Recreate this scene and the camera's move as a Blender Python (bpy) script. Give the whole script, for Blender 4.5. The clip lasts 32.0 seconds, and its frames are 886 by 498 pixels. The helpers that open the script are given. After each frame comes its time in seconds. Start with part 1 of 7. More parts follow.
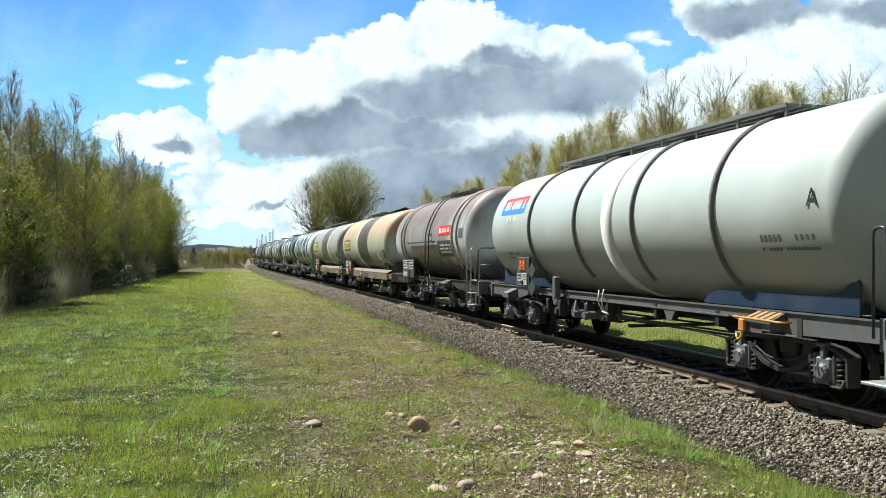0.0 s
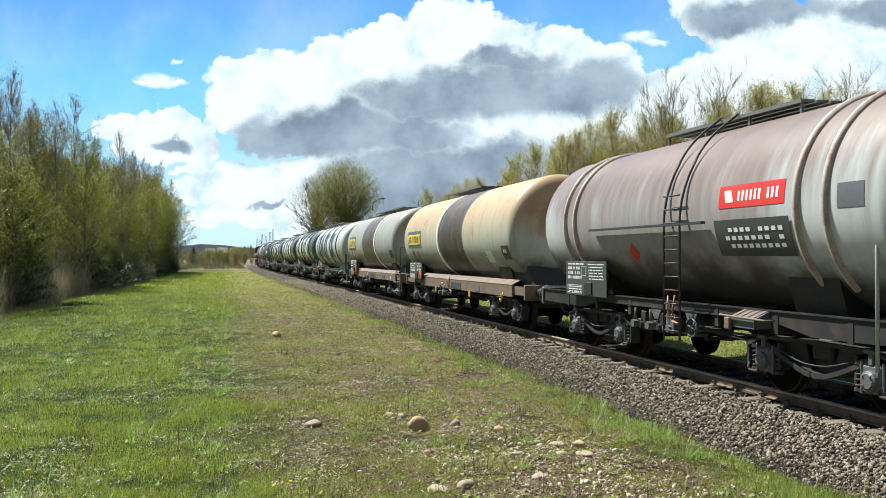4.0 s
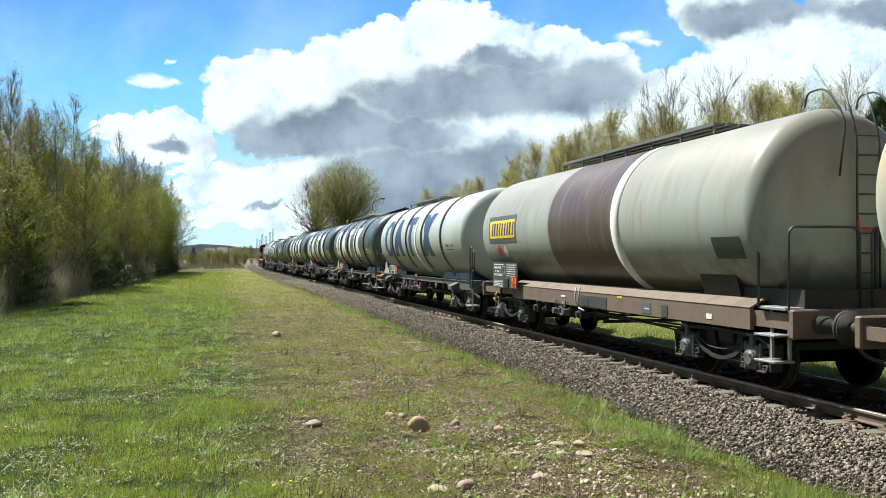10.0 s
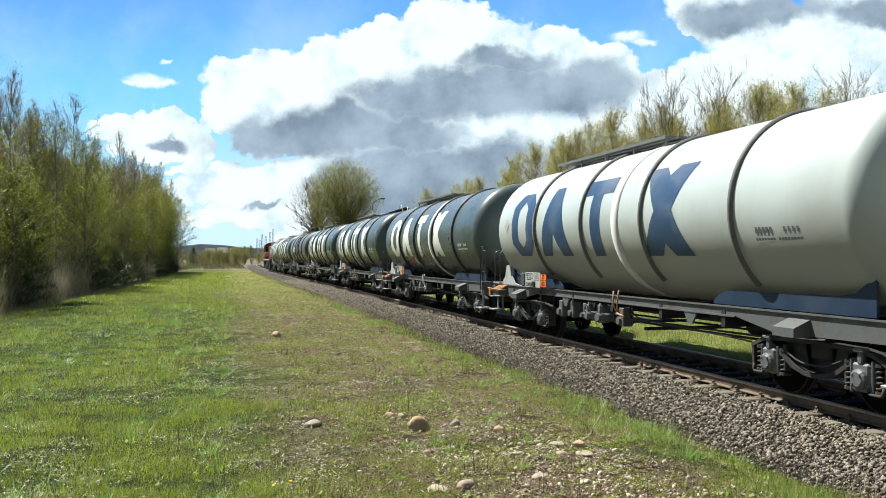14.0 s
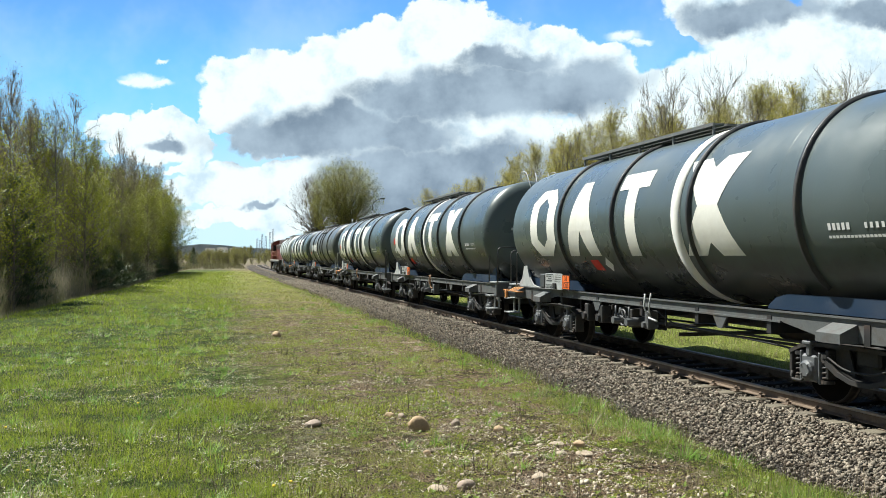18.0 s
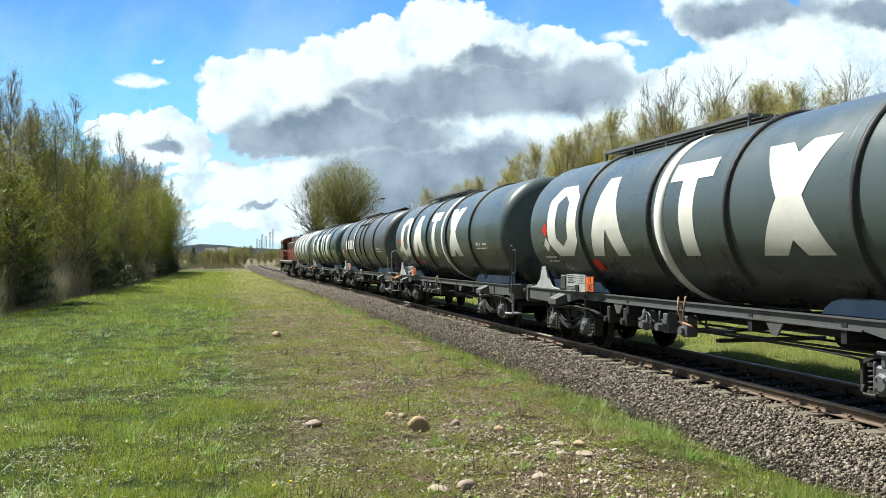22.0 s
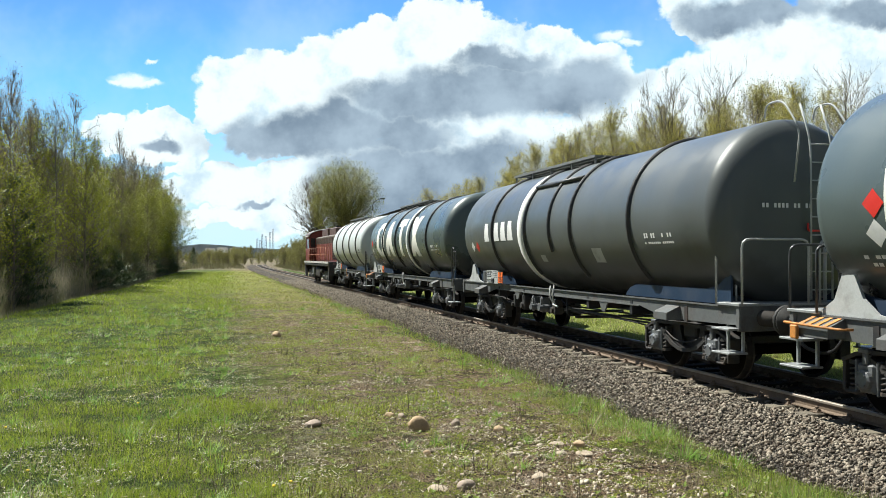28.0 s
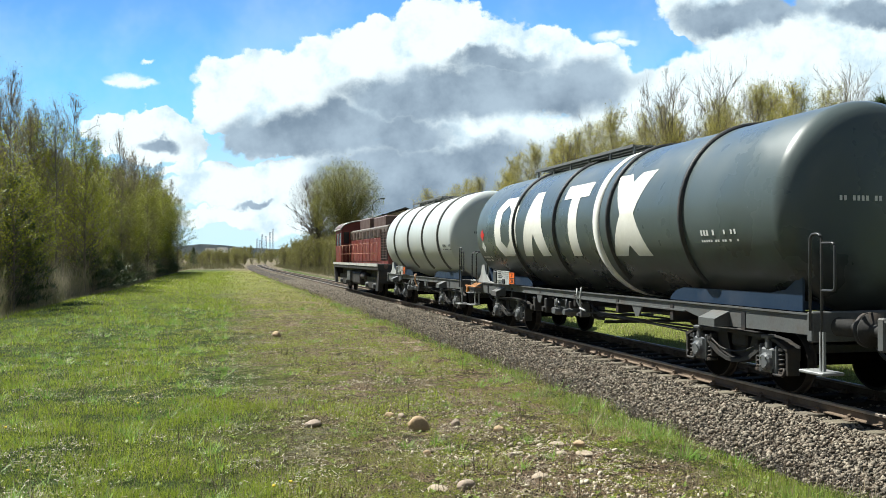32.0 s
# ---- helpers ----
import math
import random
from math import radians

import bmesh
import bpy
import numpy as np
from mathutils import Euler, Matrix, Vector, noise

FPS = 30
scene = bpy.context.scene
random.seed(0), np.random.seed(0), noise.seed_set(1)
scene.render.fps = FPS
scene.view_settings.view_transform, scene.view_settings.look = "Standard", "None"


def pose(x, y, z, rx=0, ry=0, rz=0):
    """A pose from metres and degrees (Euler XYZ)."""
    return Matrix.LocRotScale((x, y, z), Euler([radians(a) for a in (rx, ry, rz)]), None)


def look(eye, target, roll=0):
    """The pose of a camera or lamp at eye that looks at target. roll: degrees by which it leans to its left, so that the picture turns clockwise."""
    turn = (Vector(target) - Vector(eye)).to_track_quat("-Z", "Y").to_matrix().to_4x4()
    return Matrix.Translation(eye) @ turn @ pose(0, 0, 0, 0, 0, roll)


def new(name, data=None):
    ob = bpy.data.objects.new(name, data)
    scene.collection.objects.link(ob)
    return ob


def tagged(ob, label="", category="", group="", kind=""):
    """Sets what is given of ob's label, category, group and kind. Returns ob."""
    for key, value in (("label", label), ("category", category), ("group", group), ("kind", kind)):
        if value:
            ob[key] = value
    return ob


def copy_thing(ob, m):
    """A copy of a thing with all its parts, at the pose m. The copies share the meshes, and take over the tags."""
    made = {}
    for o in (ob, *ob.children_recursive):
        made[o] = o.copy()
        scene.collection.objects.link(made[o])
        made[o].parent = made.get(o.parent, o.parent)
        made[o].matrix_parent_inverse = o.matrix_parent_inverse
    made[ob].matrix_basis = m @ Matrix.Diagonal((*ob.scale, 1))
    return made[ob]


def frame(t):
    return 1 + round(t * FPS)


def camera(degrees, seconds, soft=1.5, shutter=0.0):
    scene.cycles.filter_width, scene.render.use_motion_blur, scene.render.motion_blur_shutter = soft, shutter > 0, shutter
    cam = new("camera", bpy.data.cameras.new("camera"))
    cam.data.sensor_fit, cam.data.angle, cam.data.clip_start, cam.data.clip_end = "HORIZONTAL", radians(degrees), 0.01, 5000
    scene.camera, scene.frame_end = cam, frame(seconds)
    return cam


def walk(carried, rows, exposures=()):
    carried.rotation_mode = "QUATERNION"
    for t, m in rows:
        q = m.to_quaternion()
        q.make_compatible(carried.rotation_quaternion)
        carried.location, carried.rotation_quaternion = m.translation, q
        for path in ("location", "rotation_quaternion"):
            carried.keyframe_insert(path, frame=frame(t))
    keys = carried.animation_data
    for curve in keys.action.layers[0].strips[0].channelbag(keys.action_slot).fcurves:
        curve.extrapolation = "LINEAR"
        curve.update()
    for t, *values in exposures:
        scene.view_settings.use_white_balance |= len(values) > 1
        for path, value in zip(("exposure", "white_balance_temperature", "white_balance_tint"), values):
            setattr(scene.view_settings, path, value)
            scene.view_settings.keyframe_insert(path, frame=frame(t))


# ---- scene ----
# ---------------------------------------------------------------- camera
EYE = Vector((0.0, 0.0, 1.955))
AIM = EYE + Vector((0.24888, 0.96849, 0.00923))
cam = camera(55.0, 32.0, soft=0.8)
walk(cam, [(0.0, look(EYE, AIM)), (32.0, look(EYE, AIM))], exposures=[(0.0, 0.96, 6280, 4), (32.0, 0.96, 6280, 4)])

# ---------------------------------------------------------------- light
SUN_TO = Vector((-0.37, 0.43, 0.83)).normalized()
world = bpy.data.worlds.new("spring_sky")
scene.world = world
world.use_nodes = True
wn = world.node_tree.nodes
sky = wn.new("ShaderNodeTexSky")
sky.sky_type = "NISHITA"
sky.sun_disc = False
sky.sun_elevation = math.asin(SUN_TO.z)
sky.sun_rotation = math.atan2(SUN_TO.x, SUN_TO.y)
sky.air_density, sky.dust_density, sky.ozone_density = 1.0, 0.6, 2.0
wn["Background"].inputs["Strength"].default_value = 0.036
# scattered white cloud over the whole sky
puff = wn.new("ShaderNodeTexNoise")
puff.inputs["Scale"].default_value, puff.inputs["Detail"].default_value = 2.6, 6.0
rim = wn.new("ShaderNodeMapRange")
rim.inputs[1].default_value, rim.inputs[2].default_value = 0.49, 0.63
cloudy = wn.new("ShaderNodeMix")
cloudy.data_type = "RGBA"
cloudy.inputs[7].default_value = (4.2, 4.3, 4.5, 1)
for a, b in ((wn.new("ShaderNodeTexCoord").outputs["Generated"], puff.inputs["Vector"]), (puff.outputs["Fac"], rim.inputs[0]), (rim.outputs[0], cloudy.inputs[0]), (sky.outputs[0], cloudy.inputs[6]), (cloudy.outputs[2], wn["Background"].inputs["Color"])):
    world.node_tree.links.new(a, b)
sun = new("sun", bpy.data.lights.new("sun", "SUN"))
sun.data.energy, sun.data.angle, sun.data.color = 5.0, radians(0.6), (1.0, 0.955, 0.88)
sun.matrix_world = look(SUN_TO * 300, (0, 0, 0))


# ---------------------------------------------------------------- materials
class Nodes:
    """Small helper to write node trees in one line a node."""

    def __init__(self, name):
        self.m = bpy.data.materials.new(name)
        self.m.use_nodes = True
        self.t = self.m.node_tree
        self.b = self.t.nodes["Principled BSDF"]
        self.out = self.t.nodes["Material Output"]
        self.co = self.t.nodes.new("ShaderNodeTexCoord").outputs["Object"]

    def link(self, a, b):
        self.t.links.new(a, b)

    def put(self, sock, v):
        if hasattr(v, "is_output"):
            self.link(v, sock)
        elif isinstance(v, tuple) and len(v) == 3 and sock.type == "RGBA":
            sock.default_value = (*v, 1)
        else:
            sock.default_value = v

    def math(self, op, a, b=0.0, clamp=False):
        n = self.t.nodes.new("ShaderNodeMath")
        n.operation, n.use_clamp = op, clamp
        self.put(n.inputs[0], a), self.put(n.inputs[1], b)
        return n.outputs[0]

    def noise(self, scale, detail=3.0, rough=0.55, co=None, stretch=None, dist=0.0):
        co = co or self.co
        if stretch:
            p = self.t.nodes.new("ShaderNodeMapping")
            p.inputs["Scale"].default_value = stretch
            self.link(co, p.inputs["Vector"])
            co = p.outputs[0]
        n = self.t.nodes.new("ShaderNodeTexNoise")
        n.inputs["Scale"].default_value, n.inputs["Detail"].default_value = scale, detail
        n.inputs["Roughness"].default_value, n.inputs["Distortion"].default_value = rough, dist
        self.link(co, n.inputs["Vector"])
        return n.outputs["Fac"]

    def rng(self, v, a, b, c=0.0, d=1.0, smooth=True):
        n = self.t.nodes.new("ShaderNodeMapRange")
        n.interpolation_type = "SMOOTHSTEP" if smooth else "LINEAR"
        self.put(n.inputs[0], v)
        for i, k in enumerate((a, b, c, d)):
            self.put(n.inputs[i + 1], k)
        return n.outputs[0]

    def mix(self, f, a, b, kind="MIX"):
        n = self.t.nodes.new("ShaderNodeMix")
        n.data_type, n.blend_type = "RGBA", kind
        self.put(n.inputs[0], f), self.put(n.inputs[6], a), self.put(n.inputs[7], b)
        return n.outputs[2]

    def xyz(self, co=None):
        n = self.t.nodes.new("ShaderNodeSeparateXYZ")
        self.link(co or self.co, n.inputs[0])
        return n.outputs

    def bump(self, h, strength=0.3, dist=0.02):
        n = self.t.nodes.new("ShaderNodeBump")
        n.inputs["Strength"].default_value, n.inputs["Distance"].default_value = strength, dist
        self.link(h, n.inputs["Height"])
        self.link(n.outputs[0], self.b.inputs["Normal"])

    def random(self):
        return self.t.nodes.new("ShaderNodeObjectInfo").outputs["Random"]

    def island(self):
        return self.t.nodes.new("ShaderNodeNewGeometry").outputs["Random Per Island"]

    def done(self, color, rough=0.5, metal=0.0, spec=0.5):
        self.put(self.b.inputs["Base Color"], color)
        self.put(self.b.inputs["Roughness"], rough)
        self.put(self.b.inputs["Metallic"], metal)
        self.put(self.b.inputs["Specular IOR Level"], spec)
        return self.m


def dim(c, k):
    return tuple(min(1.0, v * k) for v in c)


def plain(name, c, rough=0.5, metal=0.0, var=0.25, scale=5.0, dirt=(0.09, 0.075, 0.06), amount=0.35, bump=0.15, spec=0.5):
    """Painted or bare surface: grain at two scales, patches of dirt, fine relief."""
    n = Nodes(name)
    fine = n.noise(scale * 8, 4)
    big = n.noise(scale * 0.6, 4, 0.65)
    col = n.mix(fine, dim(c, 1 - var), dim(c, 1 + var))
    col = n.mix(n.math("MULTIPLY", n.rng(big, 0.45, 0.75), amount), col, dirt)
    n.bump(fine, bump, 0.01)
    return n.done(col, n.rng(big, 0.3, 0.7, rough - 0.08, min(1, rough + 0.15)), metal, spec)


def tank_paint(name, base, bands=(), top=None, top_amount=0.0, rust=0.0, end_rust=0.0, top_from=None, soot_shade=0.0, streak=0.15, rough=0.38, grime=(0.16, 0.13, 0.10), low=None):
    """Weathered tank enamel. bands: (from, to, colour, amount, wobble) along the tank; top: stain colour spilt from above."""
    n = Nodes(name)
    x, y, z = n.xyz()
    broad = n.noise(0.9, 4, 0.6)
    fine = n.noise(26.0, 3)
    run = n.noise(1.6, 4, 0.6, stretch=(1.0, 3.2, 0.35))
    col = n.mix(broad, dim(base, 0.88), dim(base, 1.08))
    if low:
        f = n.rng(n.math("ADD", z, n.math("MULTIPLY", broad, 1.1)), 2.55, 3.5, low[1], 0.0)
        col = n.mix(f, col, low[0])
    if top:
        f = n.rng(n.math("ADD", z, n.math("MULTIPLY", run, 1.5)), 3.1, 4.35, 0.0, top_amount)
        if top_from is not None:
            f = n.math("MULTIPLY", f, n.rng(n.math("ADD", y, n.math("MULTIPLY", broad, 0.8)), top_from - 0.25, top_from + 0.6))
        col = n.mix(f, col, top)
    for a, b, c, amount, wob in bands:
        yy = n.math("ADD", y, n.math("MULTIPLY", n.math("SUBTRACT", n.noise(1.2, 3, 0.5), 0.5), wob))
        e = 0.03 + wob * 0.35
        f = n.math("MULTIPLY", n.rng(yy, a - e, a + e), n.rng(yy, b - e, b + e, 1.0, 0.0))
        col = n.mix(n.math("MULTIPLY", f, n.rng(run, 0.15, 0.6, amount * 0.75, amount)), col, c)
    if rust:
        f = n.math("MULTIPLY", n.rng(n.noise(1.5, 5, 0.65), 0.56, 0.68), n.rng(run, 0.35, 0.65))
        col = n.mix(n.math("MULTIPLY", f, rust), col, (0.30, 0.12, 0.045))
    if end_rust:
        f = n.math("MULTIPLY", n.rng(y, -6.75, -6.35, 1.0, 0.0), n.rng(n.math("ADD", z, n.math("MULTIPLY", run, 1.4)), 2.9, 3.7))
        f = n.math("MULTIPLY", f, n.rng(n.noise(1.1, 5, 0.65), 0.40, 0.54, 0.25, 1.0))
        col = n.mix(n.math("MULTIPLY", f, end_rust), col, (0.33, 0.105, 0.035))
    col = n.mix(n.math("MULTIPLY", n.rng(run, 0.5, 0.75), streak), col, grime)
    # Soot and the shade of the tank's underside, both painted on low down.
    if soot_shade:
        f = n.rng(n.math("ADD", z, n.math("MULTIPLY", n.math("SUBTRACT", broad, 0.5), 1.6)), 1.55, 2.2, soot_shade, 0.0)
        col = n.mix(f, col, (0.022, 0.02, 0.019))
    n.bump(n.math("ADD", n.math("MULTIPLY", fine, 0.25), n.noise(1.3, 2)), 0.10, 0.03)
    return n.done(col, n.rng(broad, 0.3, 0.7, rough - 0.05, rough + 0.14), 0.0, 0.45)


GREY_FRAME = plain("frame_grey", (0.10, 0.105, 0.105), 0.55, 0, 0.3, 4, (0.07, 0.05, 0.035), 0.6)
BROWN_FRAME = plain("frame_brown", (0.165, 0.122, 0.088), 0.6, 0, 0.3, 3, (0.08, 0.055, 0.04), 0.55)
BLACK_FRAME = plain("frame_black", (0.02, 0.02, 0.021), 0.6, 0, 0.3, 4, (0.09, 0.05, 0.03), 0.5)
BOGIE = plain("bogie_iron", (0.040, 0.039, 0.038), 0.6, 0, 0.4, 5, (0.075, 0.055, 0.04), 0.7, spec=0.25)
WHEEL = plain("wheel_steel", (0.008, 0.007, 0.006), 0.95, 0.0, 0.3, 5, (0.014, 0.009, 0.006), 0.6, spec=0.05)
TREAD = plain("tread_steel", (0.035, 0.03, 0.028), 0.6, 0.5, 0.1, 5, (0.3, 0.25, 0.2), 0.2, 0.03)
BOX_GREY = plain("axle_box_grey", (0.11, 0.115, 0.12), 0.45, 0, 0.25, 6, (0.06, 0.045, 0.035), 0.55)
TUBE_DARK = plain("tube_dark", (0.045, 0.047, 0.05), 0.4, 0, 0.2, 6)
TUBE_LIGHT = plain("tube_light", (0.42, 0.43, 0.42), 0.45, 0, 0.2, 6)
CABLE_TAN = plain("cable_tan", (0.36, 0.20, 0.10), 0.5, 0, 0.2, 6)
STEP_GALV = plain("galvanised_grating", (0.33, 0.34, 0.34), 0.5, 0.5, 0.25, 9)
WALK_GREY = plain("walkway_grey", (0.16, 0.165, 0.16), 0.6, 0.2, 0.3, 7)
YELLOW = plain("hook_yellow", (0.62, 0.36, 0.02), 0.5, 0, 0.2, 6)
ORANGE_SHELF = plain("shelf_orange", (0.50, 0.20, 0.04), 0.55, 0, 0.3, 5, (0.05, 0.04, 0.03), 0.7)
RED = plain("sign_red", (0.62, 0.03, 0.02), 0.45, 0, 0.1, 4, amount=0.15)
WHITE = plain("sign_white", (0.78, 0.78, 0.76), 0.45, 0, 0.06, 4, (0.3, 0.28, 0.24), 0.25)
ORANGE = plain("plate_orange", (0.85, 0.16, 0.02), 0.45, 0, 0.06, 4, amount=0.1)
BLACK = plain("sign_black", (0.02, 0.02, 0.022), 0.5, 0, 0.2, 4)
PANEL_DARK = plain("board_dark", (0.055, 0.06, 0.06), 0.5, 0, 0.2, 4, amount=0.3)
PANEL_GREY = plain("board_grey", (0.40, 0.41, 0.40), 0.5, 0, 0.15, 5, amount=0.4)
BLUE_SKIRT = plain("skirt_blue", (0.011, 0.028, 0.06), 0.5, 0, 0.2, 3, (0.03, 0.04, 0.06), 0.4)
BLUE_LETTER = plain("letter_blue", (0.025, 0.062, 0.13), 0.45, 0, 0.1, 2, (0.2, 0.22, 0.26), 0.3)
NAVY = plain("letter_navy", (0.03, 0.035, 0.16), 0.45, 0, 0.1, 3, amount=0.2)
SIGN_YELLOW = plain("sign_yellow", (0.78, 0.60, 0.04), 0.45, 0, 0.1, 3, amount=0.25)
SIGN_BLUE = plain("sign_blue", (0.05, 0.22, 0.62), 0.45, 0, 0.1, 3, amount=0.1)
SIGN_SLATE = plain("sign_slate", (0.10, 0.11, 0.12), 0.5, 0, 0.15, 3, amount=0.2)
RING_DARK = plain("ring_dark", (0.022, 0.024, 0.025), 0.5, 0, 0.2, 4)
RING_GREY = plain("ring_grey", (0.13, 0.13, 0.12), 0.55, 0, 0.25, 4, (0.09, 0.07, 0.05), 0.5)
RING_PALE = plain("ring_pale", (0.42, 0.36, 0.31), 0.55, 0, 0.25, 4, (0.16, 0.06, 0.04), 0.6)
BAND_WHITE = plain("band_white", (0.72, 0.72, 0.68), 0.45, 0, 0.08, 2, (0.4, 0.38, 0.32), 0.4)
BAND_DULL = plain("band_dull", (0.60, 0.60, 0.55), 0.5, 0, 0.1, 2, (0.3, 0.27, 0.22), 0.5)


# ---------------------------------------------------------------- mesh helpers
def part(name, bm, material, parent=None, label="", smooth=False):
    """Links a bmesh as one mesh object, under a thing or a part."""
    me = bpy.data.meshes.new(name)
    bmesh.ops.recalc_face_normals(bm, faces=bm.faces)
    if smooth:
        for f in bm.faces:
            f.smooth = True
    bm.to_mesh(me)
    bm.free()
    me.materials.append(material)
    ob = new(name, me)
    if parent:
        ob.parent = parent
    return tagged(ob, label)


def mesh_of(name, v, f, mat, label="", parent=None, smooth=False):
    me = bpy.data.meshes.new(name)
    if hasattr(v, "tolist"):
        me.vertices.add(len(v))
        me.vertices.foreach_set("co", np.ascontiguousarray(v, dtype=np.float32).ravel())
        me.loops.add(f.size)
        me.loops.foreach_set("vertex_index", np.ascontiguousarray(f, dtype=np.int32).ravel())
        me.polygons.add(len(f))
        me.polygons.foreach_set("loop_start", np.arange(0, f.size, f.shape[1], dtype=np.int32))
        me.update(calc_edges=True)
    else:
        me.from_pydata(v, [], f)
    me.materials.append(mat)
    ob = new(name, me)
    ob.parent = parent
    return tagged(ob, label)


def share(name, data, parent, m):
    """Another object on the same mesh."""
    ob = new(name, data)
    ob.parent = parent
    ob.matrix_basis = m
    return ob


def box(bm, x0, x1, y0, y1, z0, z1, bevel=0.0, m=None):
    r = bmesh.ops.create_cube(bm, size=1.0)
    t = Matrix.LocRotScale(((x0 + x1) / 2, (y0 + y1) / 2, (z0 + z1) / 2), None, (abs(x1 - x0), abs(y1 - y0), abs(z1 - z0)))
    bmesh.ops.transform(bm, matrix=(m @ t) if m else t, verts=r["verts"])
    if bevel:
        es = list({e for v in r["verts"] for e in v.link_edges})
        bmesh.ops.bevel(bm, geom=es, offset=bevel, segments=1, affect="EDGES")


def tube(bm, pts, r, n=6, r1=None):
    """A round bar along a line of points."""
    pts = [Vector(p) for p in pts]
    rings = []
    for i, p in enumerate(pts):
        d = (pts[min(i + 1, len(pts) - 1)] - pts[max(i - 1, 0)]).normalized()
        up = Vector((0, 0, 1)) if abs(d.z) < 0.9 else Vector((0, 1, 0))
        a = d.cross(up).normalized()
        b = d.cross(a)
        k = r if r1 is None else r + (r1 - r) * i / (len(pts) - 1)
        rings.append([bm.verts.new(p + (a * math.cos(q * 2 * math.pi / n) + b * math.sin(q * 2 * math.pi / n)) * k) for q in range(n)])
    for u, v in zip(rings, rings[1:]):
        for q in range(n):
            f = bm.faces.new((u[q], u[(q + 1) % n], v[(q + 1) % n], v[q]))
            f.smooth = True
    bm.faces.new(rings[0]), bm.faces.new(rings[-1][::-1])


def bend(pts, r=0.12, n=4):
    """Rounds the corners of a line of points."""
    pts = [Vector(p) for p in pts]
    out = [pts[0]]
    for a, b, c in zip(pts, pts[1:], pts[2:]):
        u, v = (a - b), (c - b)
        k = min(r, u.length * 0.45, v.length * 0.45)
        p, q = b + u.normalized() * k, b + v.normalized() * k
        for i in range(n + 1):
            t = i / n
            out.append(p * (1 - t) ** 2 + b * 2 * t * (1 - t) + q * t * t)
    return out + [pts[-1]]


def lathe(bm, profile, n=48, axis="y", at=(0, 0, 0)):
    """Turns (along, radius) pairs round an axis through the point at."""
    rings = []
    for a, r in profile:
        ring = []
        for q in range(n if r > 1e-6 else 1):
            w = q * 2 * math.pi / n
            p = (math.cos(w) * r, math.sin(w) * r)
            v = {"y": (p[0], a, p[1]), "x": (a, p[0], p[1]), "z": (p[0], p[1], a)}[axis]
            ring.append(bm.verts.new(Vector(v) + Vector(at)))
        rings.append(ring)
    for u, v in zip(rings, rings[1:]):
        for q in range(n):
            k = (q + 1) % n
            if len(u) == 1 and len(v) == 1:
                continue
            if len(u) == 1:
                bm.faces.new((u[0], v[k], v[q]))
            elif len(v) == 1:
                bm.faces.new((u[q], u[k], v[0]))
            else:
                bm.faces.new((u[q], u[k], v[k], v[q]))


def prism(bm, poly, x0, x1, axis="x"):
    """A flat outline given thickness along an axis; the outline is in the other two."""
    def at(p, k):
        return {"x": (k, p[0], p[1]), "y": (p[0], k, p[1]), "z": (p[0], p[1], k)}[axis]
    a = [bm.verts.new(at(p, x0)) for p in poly]
    b = [bm.verts.new(at(p, x1)) for p in poly]
    bm.faces.new(a), bm.faces.new(b[::-1])
    for i in range(len(poly)):
        j = (i + 1) % len(poly)
        bm.faces.new((a[i], a[j], b[j], b[i]))


def strip(bm, pts, half, thick, x):
    """A plate bent along points (y, z), lying between x - half and x + half."""
    prev = None
    for i, (y, z) in enumerate(pts):
        y0, z0 = pts[max(i - 1, 0)]
        y1, z1 = pts[min(i + 1, len(pts) - 1)]
        d = Vector((y1 - y0, z1 - z0)).normalized()
        n = Vector((-d.y, d.x)) * thick / 2
        ring = [bm.verts.new((x + sx * half, y + s * n.x, z + s * n.y)) for sx, s in ((-1, -1), (1, -1), (1, 1), (-1, 1))]
        if prev:
            for q in range(4):
                bm.faces.new((prev[q], prev[(q + 1) % 4], ring[(q + 1) % 4], ring[q]))
        else:
            bm.faces.new(ring)
        prev = ring
    bm.faces.new(prev[::-1])


def thing(name, label, category, group="", kind=""):
    return tagged(new(name), label, category, group, kind)


# ---------------------------------------------------------------- the track's line and the train's way along it
def line_x(y):
    return 8.687 - 0.00040313 * y * y / 2 + 5.4362e-6 * y ** 3 / 6


def line_turn(y):
    """Heading of the track, in degrees about z."""
    return -math.degrees(math.atan(-0.00040313 * y + 5.4362e-6 * y * y / 2))


def gone(t):
    """Metres the train has rolled towards the camera since 16 s."""
    t -= 16.0
    u = t / 16.0
    return 4.20744 * t + 0.80837 * u ** 2 + 2.21204 * u ** 3 + 0.22347 * u ** 4 - 1.23903 * u ** 5 - 0.23772 * u ** 6


# ---------------------------------------------------------------- ground
def lattice(x, y, seed=0):
    """Smooth value noise from -1 to 1 on arrays."""
    i, j = np.floor(x).astype(np.int64), np.floor(y).astype(np.int64)
    u, v = x - i, y - j
    u, v = u * u * (3 - 2 * u), v * v * (3 - 2 * v)

    def corner(a, b):
        h = (a * 374761393 + b * 668265263 + seed * 974634777) & 0xFFFFFFFF
        h = ((h ^ (h >> 13)) * 1274126177) & 0xFFFFFFFF
        return ((h ^ (h >> 16)) & 0xFFFF) / 32767.5 - 1.0
    return (corner(i, j) * (1 - u) + corner(i + 1, j) * u) * (1 - v) + (corner(i, j + 1) * (1 - u) + corner(i + 1, j + 1) * u) * v


